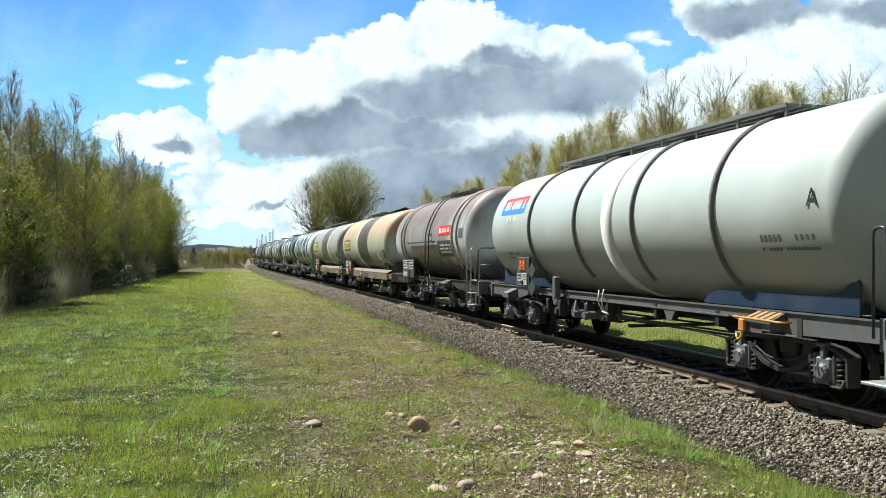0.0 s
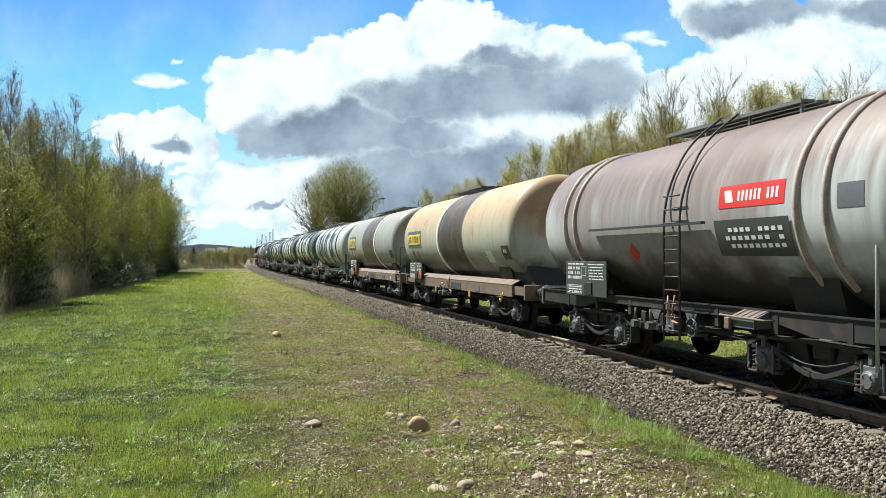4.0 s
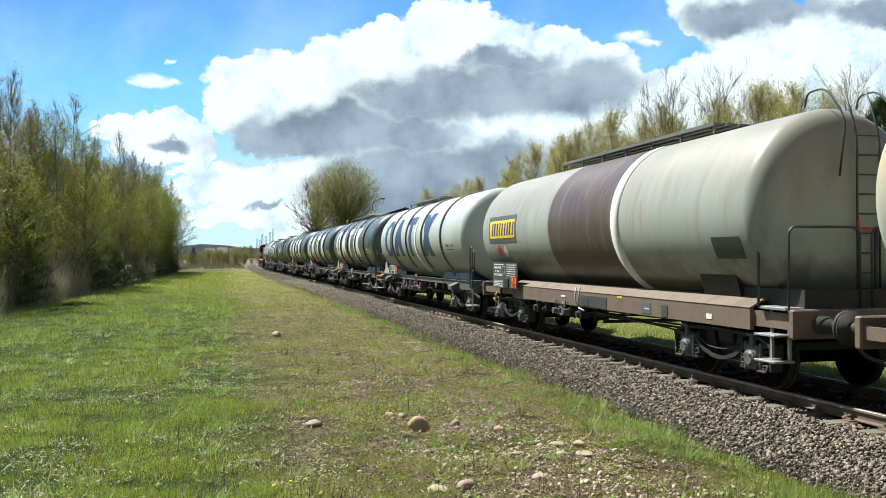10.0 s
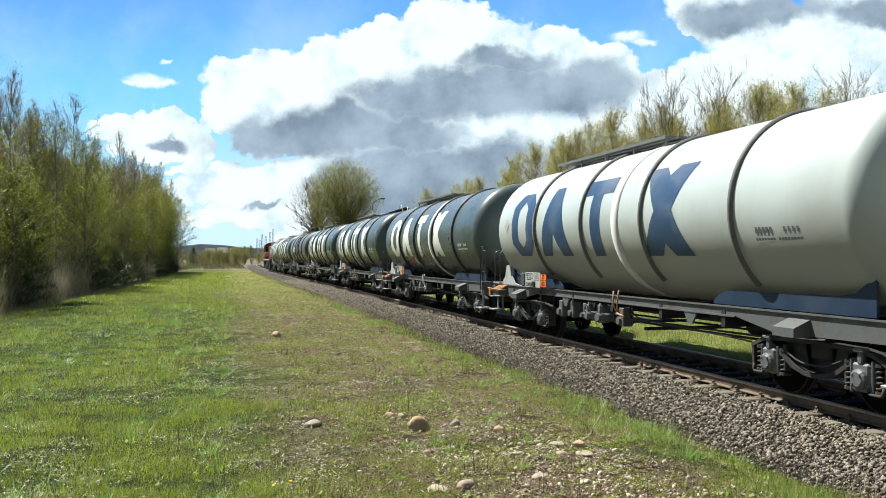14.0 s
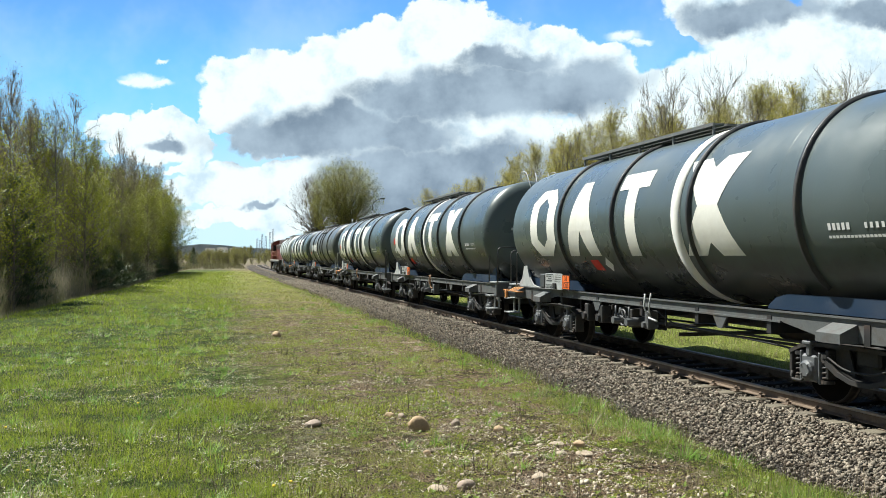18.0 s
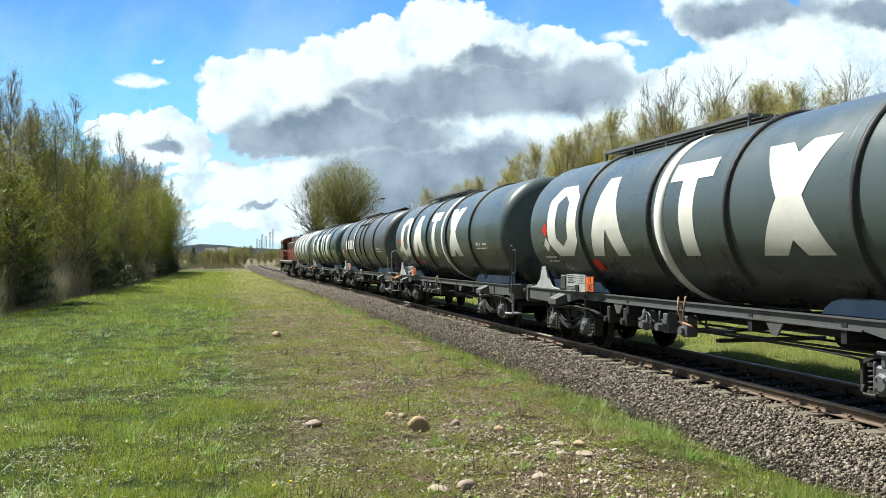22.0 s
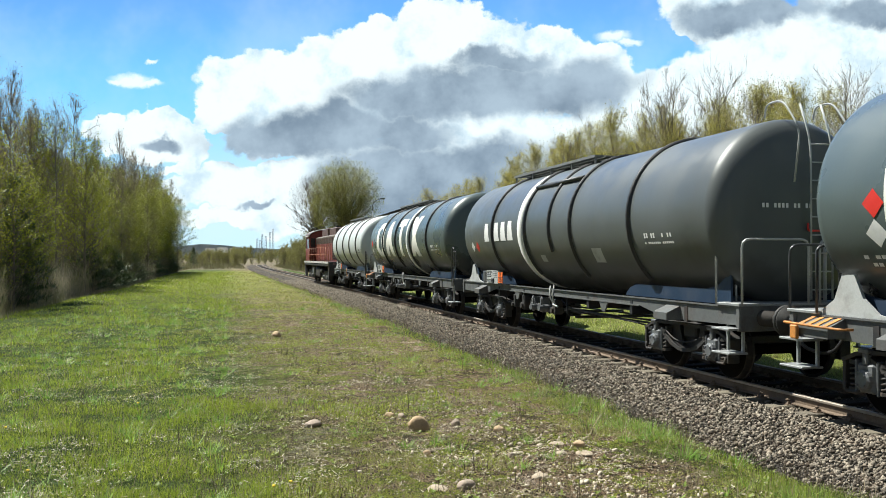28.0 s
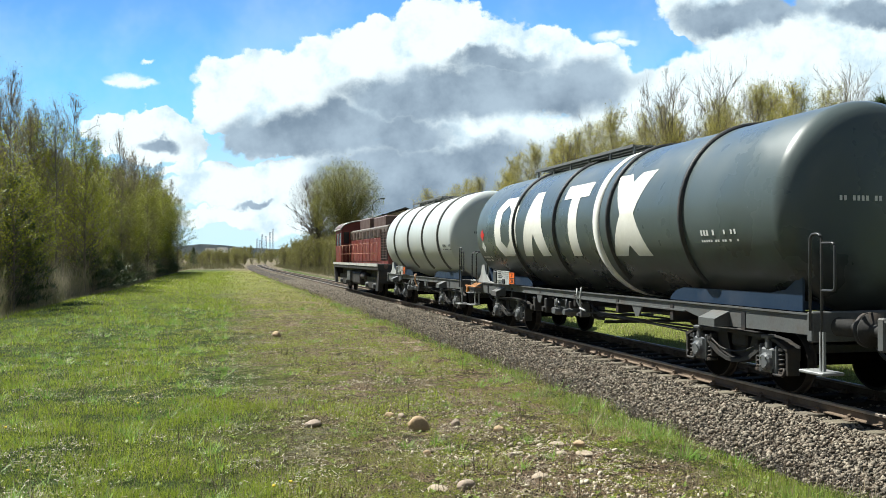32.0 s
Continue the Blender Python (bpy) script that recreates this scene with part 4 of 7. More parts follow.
def tank_wagon(u0, u1, b0, b1, g0, g1, tank_mat, label, style="channel", frame_mat=None, rings=(), ring_mat=None, band=None, band_mat=None, walk_ends=None, walk_rail=False, skirt=None, base=1.8, seed=1, r=R, depth=0.40):
    """A bogie tank wagon. u0, u1: its buffer faces along the train; b0, b1: bogie centres; g0, g1: tank shoulders."""
    c, L = (u0 + u1) / 2, u1 - u0
    h = L / 2 - 0.62
    rng = random.Random(seed)
    w = thing("tank_wagon", label, "tank wagon", "wagons of the train")
    bm = bmesh.new()
    lathe(bm, barrel_profile(g0 - c, g1 - c, r, depth), 72, "y", (0, 0, ZC))
    part("tank", bm, tank_mat, w, "", True)
    for y in rings:
        ring_part(w, y - c, ring_mat or RING_DARK, r)
    if band:
        bm = bmesh.new()
        lathe(bm, [(band[0] - c, r - 0.01), (band[0] - c, r + 0.012), (band[1] - c, r + 0.012), (band[1] - c, r - 0.01)], 72, "y", (0, 0, ZC))
        part("marking_band", bm, band_mat or BAND_WHITE, w, "white painted band round the tank", True)
    # weld seams
    for i in range(1, 5):
        bm = bmesh.new()
        y = g0 - c + (g1 - g0) * i / 5
        lathe(bm, [(y - 0.02, r - 0.01), (y, r + 0.004), (y + 0.02, r - 0.01)], 60, "y", (0, 0, ZC))
        part("weld_seam", bm, tank_mat, w, "", True)
    add_underframe(w, h, style, frame_mat or GREY_FRAME)
    for b in (b0, b1):
        add_bogie(w, b - c, base)
    add_buffers(w, -L / 2, -1), add_buffers(w, L / 2, 1)
    add_brake_gear(w, rng, b0 - c + 2.0, b1 - c - 2.0)
    if walk_ends:
        add_walkway(w, walk_ends[0] - c, walk_ends[1] - c, None, walk_rail)
    if skirt:
        add_skirts(w, g0 - c, g1 - c, skirt)
        for b in (b0, b1):
            add_jack_pads(w, b - c + 0.1, GREY_FRAME)
    else:
        for y in (b0 - c, b1 - c):
            bm = bmesh.new()
            prism(bm, [(-1.0, 1.2), (1.0, 1.2), (1.15, 1.75), (0.6, 1.35), (0, 1.22), (-0.6, 1.35), (-1.15, 1.75)], y - 0.5, y + 0.5, "y")
            part("saddle", bm, BLACK_FRAME, w)
    TRAIN.append((w, c))
    return w, c, rng


def sign_diamond(w, y, z, s, mat, label):
    decal("hazard_label", [[(y - s, z), (y, z - s), (y + s, z), (y, z + s)]], mat, w, label, 0.008)


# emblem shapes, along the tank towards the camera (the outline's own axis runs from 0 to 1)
def emblem(w, spans, z0, z1, mat, label):
    """Big painted emblem: octagonal ring, wedge, post with a cap, waisted block."""
    h = z1 - z0
    (a, b), (c, d), (e, f), (g, k) = spans
    def m(y0, y1, pts):
        return [(y0 + (y1 - y0) * p, z0 + h * q) for p, q in pts]
    ring = [m(a, b, p) for p in (
        [(0, 0.20), (0.30, 0.26), (0.30, 0.74), (0, 0.80)],
        [(0, 0.80), (0.30, 0.74), (0.50, 0.86), (0.70, 0.74), (1, 0.80), (0.74, 1), (0.26, 1)],
        [(0.70, 0.74), (0.70, 0.26), (1, 0.20), (1, 0.80)],
        [(0.26, 0), (0.74, 0), (1, 0.20), (0.70, 0.26), (0.50, 0.14), (0.30, 0.26), (0, 0.20)])]
    wedge = [m(c, d, p) for p in ([(0.36, 1), (0.64, 1), (0.88, 0.34), (0.12, 0.34)], [(0.12, 0.34), (0.50, 0.34), (0.31, 0), (0, 0)], [(0.50, 0.34), (0.88, 0.34), (1, 0), (0.69, 0)])]
    post = [m(e, f, p) for p in ([(0.33, 0), (0.67, 0), (0.67, 0.79), (0.33, 0.79)], [(0, 0.79), (0.33, 0.79), (0.67, 0.79), (1, 0.79), (1, 1), (0, 1)])]
    waist = [m(g, k, p) for p in ([(0, 0), (0.36, 0), (0.5, 0.14), (0.64, 0), (1, 0), (0.68, 0.5), (0.32, 0.5)], [(0.32, 0.5), (0.68, 0.5), (1, 1), (0.64, 1), (0.5, 0.88), (0.36, 1), (0, 1)])]
    for name, polys in (("emblem_ring", ring), ("emblem_wedge", wedge), ("emblem_post", post), ("emblem_waist", waist)):
        decal(name, polys, mat, w, label, 0.007)


def small_marks(w, rng, y, z, mat, scale=1.0):
    """Unreadable stencilled lines on the tank side."""
    k = scale * 0.8
    ob = decal("stencil_lettering", bars(y - 0.25 * k, y + 0.25 * k, z, z + 0.11 * k, 5, rng) + bars(y - 0.95 * k, y - 0.5 * k, z + 0.01, z + 0.10 * k, 4, rng, 0.5) + bars(y - 1.0 * k, y + 0.25 * k, z - 0.13 * k, z - 0.085 * k, 16, rng, 0.2), mat, w)
    tagged(ob, kind="stuff")


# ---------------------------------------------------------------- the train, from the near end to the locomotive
BLACK_TANK = tank_paint("tank_charcoal", (0.083, 0.106, 0.106), streak=0.10, soot_shade=0.7, rough=0.27, grime=(0.075, 0.068, 0.058))
VTG_TANK = tank_paint("tank_graphite", (0.092, 0.102, 0.101), streak=0.14, soot_shade=0.6, rough=0.33, grime=(0.085, 0.078, 0.065))
# low: greyer lower half; on tank_white its shading is put into the colour.
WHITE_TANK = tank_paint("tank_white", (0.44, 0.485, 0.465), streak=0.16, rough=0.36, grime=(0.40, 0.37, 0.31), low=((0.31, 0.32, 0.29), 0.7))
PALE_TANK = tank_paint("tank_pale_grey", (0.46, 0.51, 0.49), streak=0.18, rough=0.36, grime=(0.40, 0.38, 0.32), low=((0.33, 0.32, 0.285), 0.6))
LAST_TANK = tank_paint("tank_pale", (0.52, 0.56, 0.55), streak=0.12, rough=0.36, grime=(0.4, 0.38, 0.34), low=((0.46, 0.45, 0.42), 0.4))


def wagon_white_red():
    w, c, rng = tank_wagon(-59.80, -43.90, -57.1, -46.46, -58.5, -45.25, WHITE_TANK, "white tank wagon with dark hoops on a grey frame", rings=(-48.1, -50.8, -53.4, -56.0), ring_mat=RING_GREY, band=(-52.55, -52.10), band_mat=BAND_WHITE, walk_ends=(-56.4, -47.6), skirt=BLUE_SKIRT, seed=1)
    z = 3.05
    decal("company_sign", [rect(-47.6 - c, -45.85 - c, z + 0.26, z + 0.48)], RED, w, "red half of a company sign")
    decal("company_sign", [rect(-47.6 - c, -45.85 - c, z, z + 0.26)], SIGN_BLUE, w, "blue half of a company sign")
    decal("sign_bars", bars(-47.45 - c, -46.0 - c, z + 0.13, z + 0.38, 11, rng, 0.5) + bars(-47.1 - c, -46.4 - c, z - 0.18, z - 0.08, 6, rng, 0.4), WHITE, w, "", 0.009)
    small_marks(w, rng, -57.3 - c, 2.15, SIGN_SLATE, 1.2)
    small_marks(w, rng, -46.4 - c, 1.98, SIGN_SLATE, 0.9)
    sign_diamond(w, -47.1 - c, 1.72, 0.12, RED, "red hazard label")
    bm = bmesh.new()
    box(bm, -1.46, -1.40, -48.0 - c, -47.15 - c, 1.22, 1.95, 0.01)
    part("plate_holder", bm, PANEL_DARK, w, "dark plate holder board")
    add_orange_plate(w, -47.75 - c, -47.35 - c, 1.62, 1.90, -1.475)
    add_board(w, -47.9 - c, -47.2 - c, 1.26, 1.55, -1.485, PANEL_GREY, PANEL_DARK, rng, 3, "grey data plate with lettering")
    add_loop_rail(w, -59.2 - c, TUBE_DARK, 2.3)
    for z in (1.62, 1.20):
        bm = bmesh.new()
        prism(bm, [(-48.42 - c, z), (-48.20 - c, z - 0.2), (-47.98 - c, z), (-48.20 - c, z + 0.2)], -1.47, -1.455)
        part("hazard_label_holder", bm, PANEL_DARK, w, "grey diamond-shaped label holder")
    for y in (-49.6, -50.3):
        bm = bmesh.new()
        box(bm, -1.47, -1.33, y - c - 0.10, y - c + 0.10, 1.02, 1.52, 0.03)
        part("frame_post", bm, BOX_GREY, w, "pale grey stanchion on the sill")
        break
    add_hook(w, -56.6 - c)
    add_shelf(w, -57.1 - c, ORANGE_SHELF)
    cu = bpy.data.curves.new("letter", "FONT")
    cu.body, cu.size, cu.align_x, cu.align_y, cu.extrude = "A", 0.34, "CENTER", "CENTER", 0.001
    tmp = new("letter", cu)
    bpy.context.view_layer.update()
    me = bpy.data.meshes.new_from_object(tmp.evaluated_get(bpy.context.evaluated_depsgraph_get()))
    bpy.data.objects.remove(tmp)
    me.materials.clear()
    me.materials.append(BLACK)
    ob = new("letter_mark", me)
    ob.parent = w
    ob.matrix_basis = Matrix.Translation((-R - 0.012, -58.25 - c, ZC + 0.05)) @ Matrix(((0, 0, -1, 0), (-1, 0, 0, 0), (0, 1, 0, 0), (0, 0, 0, 1)))
    return w


def wagon_brown():
    mat = tank_paint("tank_rusty_white", (0.47, 0.50, 0.51), bands=((-2.9, 4.2, (0.16, 0.11, 0.088), 0.62, 1.2),), top=(0.15, 0.10, 0.078), top_amount=0.92, top_from=-5.2, soot_shade=0.9, rust=0.15, streak=0.2, grime=(0.25, 0.19, 0.15), rough=0.45, low=((0.58, 0.62, 0.64), 0.65))
    w, c, rng = tank_wagon(-43.90, -30.95, -40.95, -34.3, -42.5, -32.35, mat, "weathered white and brown tank wagon with paired hoops", style="channel", frame_mat=BLACK_FRAME, rings=(-41.65, -41.1, -34.0, -33.5), ring_mat=RING_PALE, walk_ends=(-39.9, -36.0), walk_rail=False, base=2.1, seed=2)
    decal("company_sign", [rect(-40.85 - c, -39.32 - c, 2.67, 3.0)], RED, w, "red company sign")
    decal("sign_bars", bars(-40.72 - c, -39.75 - c, 2.76, 2.91, 10, rng, 0.45) + [[(-39.7 - c, 2.75), (-39.5 - c, 2.75), (-39.45 - c, 2.93), (-39.62 - c, 2.93)]], WHITE, w, "", 0.009)
    decal("notice_board", [rect(-40.95 - c, -39.2 - c, 1.95, 2.5)], PANEL_DARK, w, "black notice board with white lettering", 0.02)
    decal("notice_marks", bars(-40.8 - c, -39.5 - c, 2.32, 2.38, 9, rng) + bars(-40.8 - c, -39.4 - c, 2.2, 2.26, 9, rng) + bars(-40.8 - c, -39.5 - c, 2.08, 2.14, 9, rng), WHITE, w, "", 0.024)
    decal("grey_label", [rect(-42.3 - c, -41.85 - c, 2.55, 2.85)], SIGN_SLATE, w, "faded grey label")
    sign_diamond(w, -36.4 - c, 2.0, 0.2, RED, "red hazard label")
    bm = bmesh.new()
    for y in (-38.35, -37.85):
        tube(bm, bend([(-1.58, y - c, 0.6), (-1.58, y - c, 2.9), (-1.15, y - c, 3.8), (-0.5, y - c, 4.3)], 0.6, 6), 0.022, 6)
    for i in range(11):
        tube(bm, [(-1.58, -38.35 - c, 0.75 + i * 0.22), (-1.58, -37.85 - c, 0.75 + i * 0.22)], 0.014, 5)
    part("side_ladder", bm, TUBE_DARK, w, "dark steel ladder up the tank side")
    bm = bmesh.new()
    box(bm, -1.60, -1.52, -39.0 - c, -34.9 - c, 2.46, 2.50)
    part("side_bar", bm, TUBE_DARK, w)
    add_board(w, -35.3 - c, -33.3 - c, 1.15, 1.86, -1.40, PANEL_DARK, WHITE, rng, 5, "dark grey data board with white lettering", 9)
    add_platform(w, -43.15 - c, -1, TUBE_DARK, 2.2)
    for y in (-42.75, -42.35):
        bm = bmesh.new()
        tube(bm, bend([(-1.36, y - c, 0.62), (-1.36, y - c, 2.22), (-1.10, y - c, 2.30), (-1.10, y - c, 1.24)], 0.12), 0.024, 6)
        part("hand_rail", bm, TUBE_LIGHT, w, "pale bent hand rail")
    add_shelf(w, -39.9 - c, BROWN_FRAME)
    return w


SILL_X = -1.29             # outer face of the deep sills


def sill_patches(w, c, rows):
    """Repainted patches and labels on the outer face of the sill: (from, to, low, high, material, label)."""
    for y0, y1, z0, z1, mat, label in rows:
        bm = bmesh.new()
        box(bm, SILL_X - 0.008, SILL_X, y0 - c, y1 - c, 0.92 + (z0 - 0.8) * 0.8, 0.92 + (z1 - 0.8) * 0.8)
        part("sill_patch", bm, mat, w, label)


def millet_sign(w, c, rng, y0, y1, z0, z1):
    decal("company_sign", [rect(y0 - 0.1 - c, y1 + 0.1 - c, z0 - 0.12, z1 + 0.12)], SIGN_SLATE, w, "slate border of a company sign", 0.006)
    decal("sign_field", [rect(y0 - c, y1 - c, z0, z1)], SIGN_YELLOW, w, "yellow company sign", 0.009)
    n, d = 9, (y1 - y0 - 0.16) / 9
    out = []
    for i in range(n):
        a = y0 + 0.08 + i * d - c
        wd = d * (0.60 if i in (1, 7) else 0.46)
        out.append([(a + 0.03, z0 + 0.07), (a + 0.03 + wd, z0 + 0.07), (a + wd - 0.03, z1 - 0.07), (a - 0.03, z1 - 0.07)])
    decal("sign_bars", out, NAVY, w, "", 0.012)


def wagon_cream():
    mat = tank_paint("tank_cream", (0.41, 0.415, 0.32), bands=((-1.95, 0.93, (0.034, 0.026, 0.021), 0.97, 0.10),), top=(0.46, 0.24, 0.09), top_amount=0.62, low=((0.46, 0.50, 0.47), 0.6), rust=0.75, end_rust=1.0, streak=0.25, soot_shade=0.75, grime=(0.22, 0.16, 0.10), rough=0.5)
    w, c, rng = tank_wagon(-30.95, -15.90, -28.35, -18.55, -29.6, -17.15, mat, "cream tank wagon with a brown stain band and rust", style="deep", frame_mat=BROWN_FRAME, band=(-22.52, -22.24), band_mat=BAND_DULL, walk_ends=(-24.2, -20.0), seed=3)
    millet_sign(w, c, rng, -19.85, -17.9, 2.42, 2.8)
    sign_diamond(w, -19.1 - c, 2.02, 0.17, RED, "red hazard label")
    sign_diamond(w, -18.4 - c, 2.1, 0.17, SIGN_SLATE, "grey hazard label")
    decal("paper_label", [rect(-28.0 - c, -27.45 - c, 1.75, 2.12)], WHITE, w, "white paper label")
    decal("tank_label", [rect(-29.5 - c, -28.9 - c, 1.85, 2.25)], PANEL_DARK, w, "black data label", 0.008)
    decal("tank_label_marks", bars(-29.4 - c, -29.0 - c, 2.05, 2.15, 3, rng), WHITE, w, "", 0.011)
    add_board(w, -19.75 - c, -17.75 - c, 1.12, 1.74, -1.40, PANEL_DARK, WHITE, rng, 5, "black data board with white lettering", 9)
    add_orange_plate(w, -19.7 - c, -19.3 - c, 1.14, 1.42, -1.415)
    add_hook(w, -28.9 - c)
    sill_patches(w, c, [(-24.6, -23.4, 0.80, 1.06, PANEL_DARK, "dark repainted patch"), (-26.6, -26.2, 0.82, 1.04, SIGN_SLATE, "dark data panel"), (-22.4, -22.2, 0.96, 1.01, WHITE, "small white stencil")])
    for y in (-21.5, -25.6):
        bm = bmesh.new()
        box(bm, -1.30, -1.26, y - c, y - c + 0.14, 0.72, 0.92, 0.01)
        part("sill_bracket", bm, YELLOW, w, "yellow bracket under the sill")
    bm = bmesh.new()
    prism(bm, [(-30.3 - c, 1.2), (-28.4 - c, 1.2), (-29.0 - c, 1.72), (-29.9 - c, 1.72)], -1.0, 1.0)
    part("end_cradle", bm, BLACK_FRAME, w)
    return w


def wagon_grey_brown():
    mat = tank_paint("tank_grey_brown", (0.35, 0.375, 0.345), bands=((-1.85, 1.35, (0.068, 0.042, 0.032), 0.94, 0.10),), top=(0.22, 0.165, 0.11), top_amount=0.45, rust=0.25, streak=0.3, soot_shade=0.75, grime=(0.22, 0.17, 0.11), rough=0.4)
    w, c, rng = tank_wagon(-15.90, -0.86, -13.3, -3.45, -14.5, -2.15, mat, "grey tank wagon with a wide brown band", style="deep", frame_mat=BROWN_FRAME, band=(-10.58, -10.26), band_mat=BAND_WHITE, walk_ends=(-12.2, -5.5), walk_rail=False, seed=4)
    millet_sign(w, c, rng, -4.78, -2.78, 2.45, 2.92)
    sign_diamond(w, -3.4 - c, 2.12, 0.17, RED, "red hazard label")
    sign_diamond(w, -3.85 - c, 2.10, 0.17, WHITE, "white hazard label")
    decal("tank_label", [rect(-14.35 - c, -13.6 - c, 1.9, 2.25)], PANEL_DARK, w, "black data label", 0.008)
    add_board(w, -4.75 - c, -2.75 - c, 1.12, 1.80, -1.40, PANEL_DARK, WHITE, rng, 5, "black data board with white lettering", 9)
    add_orange_plate(w, -4.72 - c, -4.32 - c, 1.14, 1.44, -1.415)
    add_platform(w, -15.2 - c, -1, TUBE_DARK, 2.35, False)
    add_end_ladder(w, -14.98 - c, -1, TUBE_DARK)
    add_hook(w, -3.0 - c)
    sill_patches(w, c, [(-9.67, -8.32, 0.80, 1.08, PANEL_DARK, "dark repainted patch"), (-11.46, -11.12, 0.82, 1.06, SIGN_SLATE, "dark data panel"), (-12.04, -11.84, 0.80, 1.05, PANEL_DARK, "dark data panel"), (-7.6, -7.35, 0.98, 1.03, WHITE, "small white stencil"), (-11.4, -11.2, 0.92, 0.95, WHITE, "small white stencil"), (-13.4, -13.25, 0.88, 0.98, WHITE, "small white stencil"), (-10.35, -10.15, 1.10, 1.15, SIGN_YELLOW, "yellow paint mark")])
    bm = bmesh.new()
    box(bm, -1.0, 1.0, -15.2 - c, -13.7 - c, 1.2, 1.5)
    part("end_cradle", bm, BLACK_FRAME, w)
    return w


LIGHT_MARK = plain("letter_white", (0.78, 0.77, 0.70), 0.45, 0, 0.06, 1.5, (0.5, 0.47, 0.38), 0.35)


def wagon_hooped(u0, u1, b0, b1, g0, g1, tank, rings, band, spans, z0, z1, ink, ringm, label, seed, near="loop", far="platform", plate=0.0, band_mat=None, text=True):
    w, c, rng = tank_wagon(u0, u1, b0, b1, g0, g1, tank, label, rings=rings, ring_mat=ringm, band=band, band_mat=band_mat, walk_ends=(sorted(rings)[1] + 0.9, max(rings) + 1.0), skirt=BLUE_SKIRT, seed=seed)
    if spans:
        emblem(w, [(a - c, b - c) for a, b in spans], z0, z1, ink, "large painted company emblem")
    mark = SIGN_SLATE if tank is PALE_TANK or tank is LAST_TANK else WHITE
    small_marks(w, rng, min(rings) - 0.7 - c, 2.28, mark)
    if near == "loop":
        add_loop_rail(w, u0 + 0.44 - c)
    else:
        add_platform(w, u0 + 0.55 - c, -1, TUBE_DARK if near == "platform" else TUBE_LIGHT, 2.2, False)
        add_end_ladder(w, g0 - 0.50 - c, -1, TUBE_LIGHT)
    if far == "platform":
        add_platform(w, u1 - 0.55 - c, 1, TUBE_DARK, 2.1, False)
        add_shelf(w, u1 - 1.3 - c, ORANGE_SHELF)
    y = u1 - 3.2 - c + plate
    add_board(w, y - 1.2, y - 0.2, 1.22, 1.58, -1.40, PANEL_GREY, PANEL_DARK, rng, 3, "grey data plate with lettering", 7)
    add_orange_plate(w, y - 1.62, y - 1.22, 1.24, 1.56, -1.41, text)
    bm = bmesh.new()
    box(bm, -1.42, -1.34, y - 0.18, y + 0.10, 1.24, 1.56, 0.02)
    part("document_box", bm, PANEL_DARK, w, "dark document box")
    for s in (-1, 1):
        bm = bmesh.new()
        prism(bm, [(u1 - q - c, z) for q, z in ((0.75, 1.217), (1.15, 1.26), (1.40, 1.42), (1.53, 1.72), (1.75, 1.74), (1.90, 1.45), (2.15, 1.27), (2.60, 1.217))], s * 1.2, s * 1.24)
        part("gusset_plate", bm, PANEL_GREY, w, "pale triangular gusset plate")
    if seed in (7, 8, 10):
        sign_diamond(w, u1 - 2.35 - c, 2.57, 0.17, RED, "red hazard label")
        sign_diamond(w, u1 - 2.35 - c, 2.22, 0.17, WHITE, "white hazard label")
        decal("warning_text", bars(u1 - 2.75 - c, u1 - 2.0 - c, 1.90, 1.95, 8, rng, 0.2) + bars(u1 - 2.7 - c, u1 - 2.1 - c, 1.80, 1.85, 7, rng, 0.2), WHITE, w)
    if seed in (6, 7, 8):
        yy = {6: 24.55, 7: 41.5, 8: 57.3}[seed] - c
        decal("hazard_strip", [[(yy - 0.24, 1.60), (yy + 0.16, 1.60), (yy + 0.22, 1.86), (yy - 0.16, 1.86)]], RED, w, "red hazard strip", 0.008)
        if seed == 6:
            sign_diamond(w, 23.98 - c, 1.75, 0.17, WHITE, "white hazard label")
    if seed == 9:
        sign_diamond(w, 75.8 - c, 2.24, 0.16, WHITE, "white hazard label")
        sign_diamond(w, 75.35 - c, 2.24, 0.16, RED, "red hazard label")
        decal("paper_label", [rect(70.32 - c, 70.62 - c, 1.80, 1.98), rect(67.22 - c, 67.66 - c, 1.80, 2.12)], PANEL_GREY, w, "pale paper label")
    if seed == 5:
        sign_diamond(w, 12.65 - c, 2.75, 0.17, PANEL_GREY, "faded grey hazard label")
    # number stencil on the dished end
    bm = bmesh.new()
    for i in range(13):
        if i not in (2, 5, 10):
            box(bm, 0.1 - 0.07 * i, 0.1 - 0.07 * i + 0.04, g0 - c - 0.405, g0 - c - 0.40, ZC + 0.06, ZC + 0.13)
    tagged(part("end_stencil", bm, mark, w), kind="stuff")
    return w


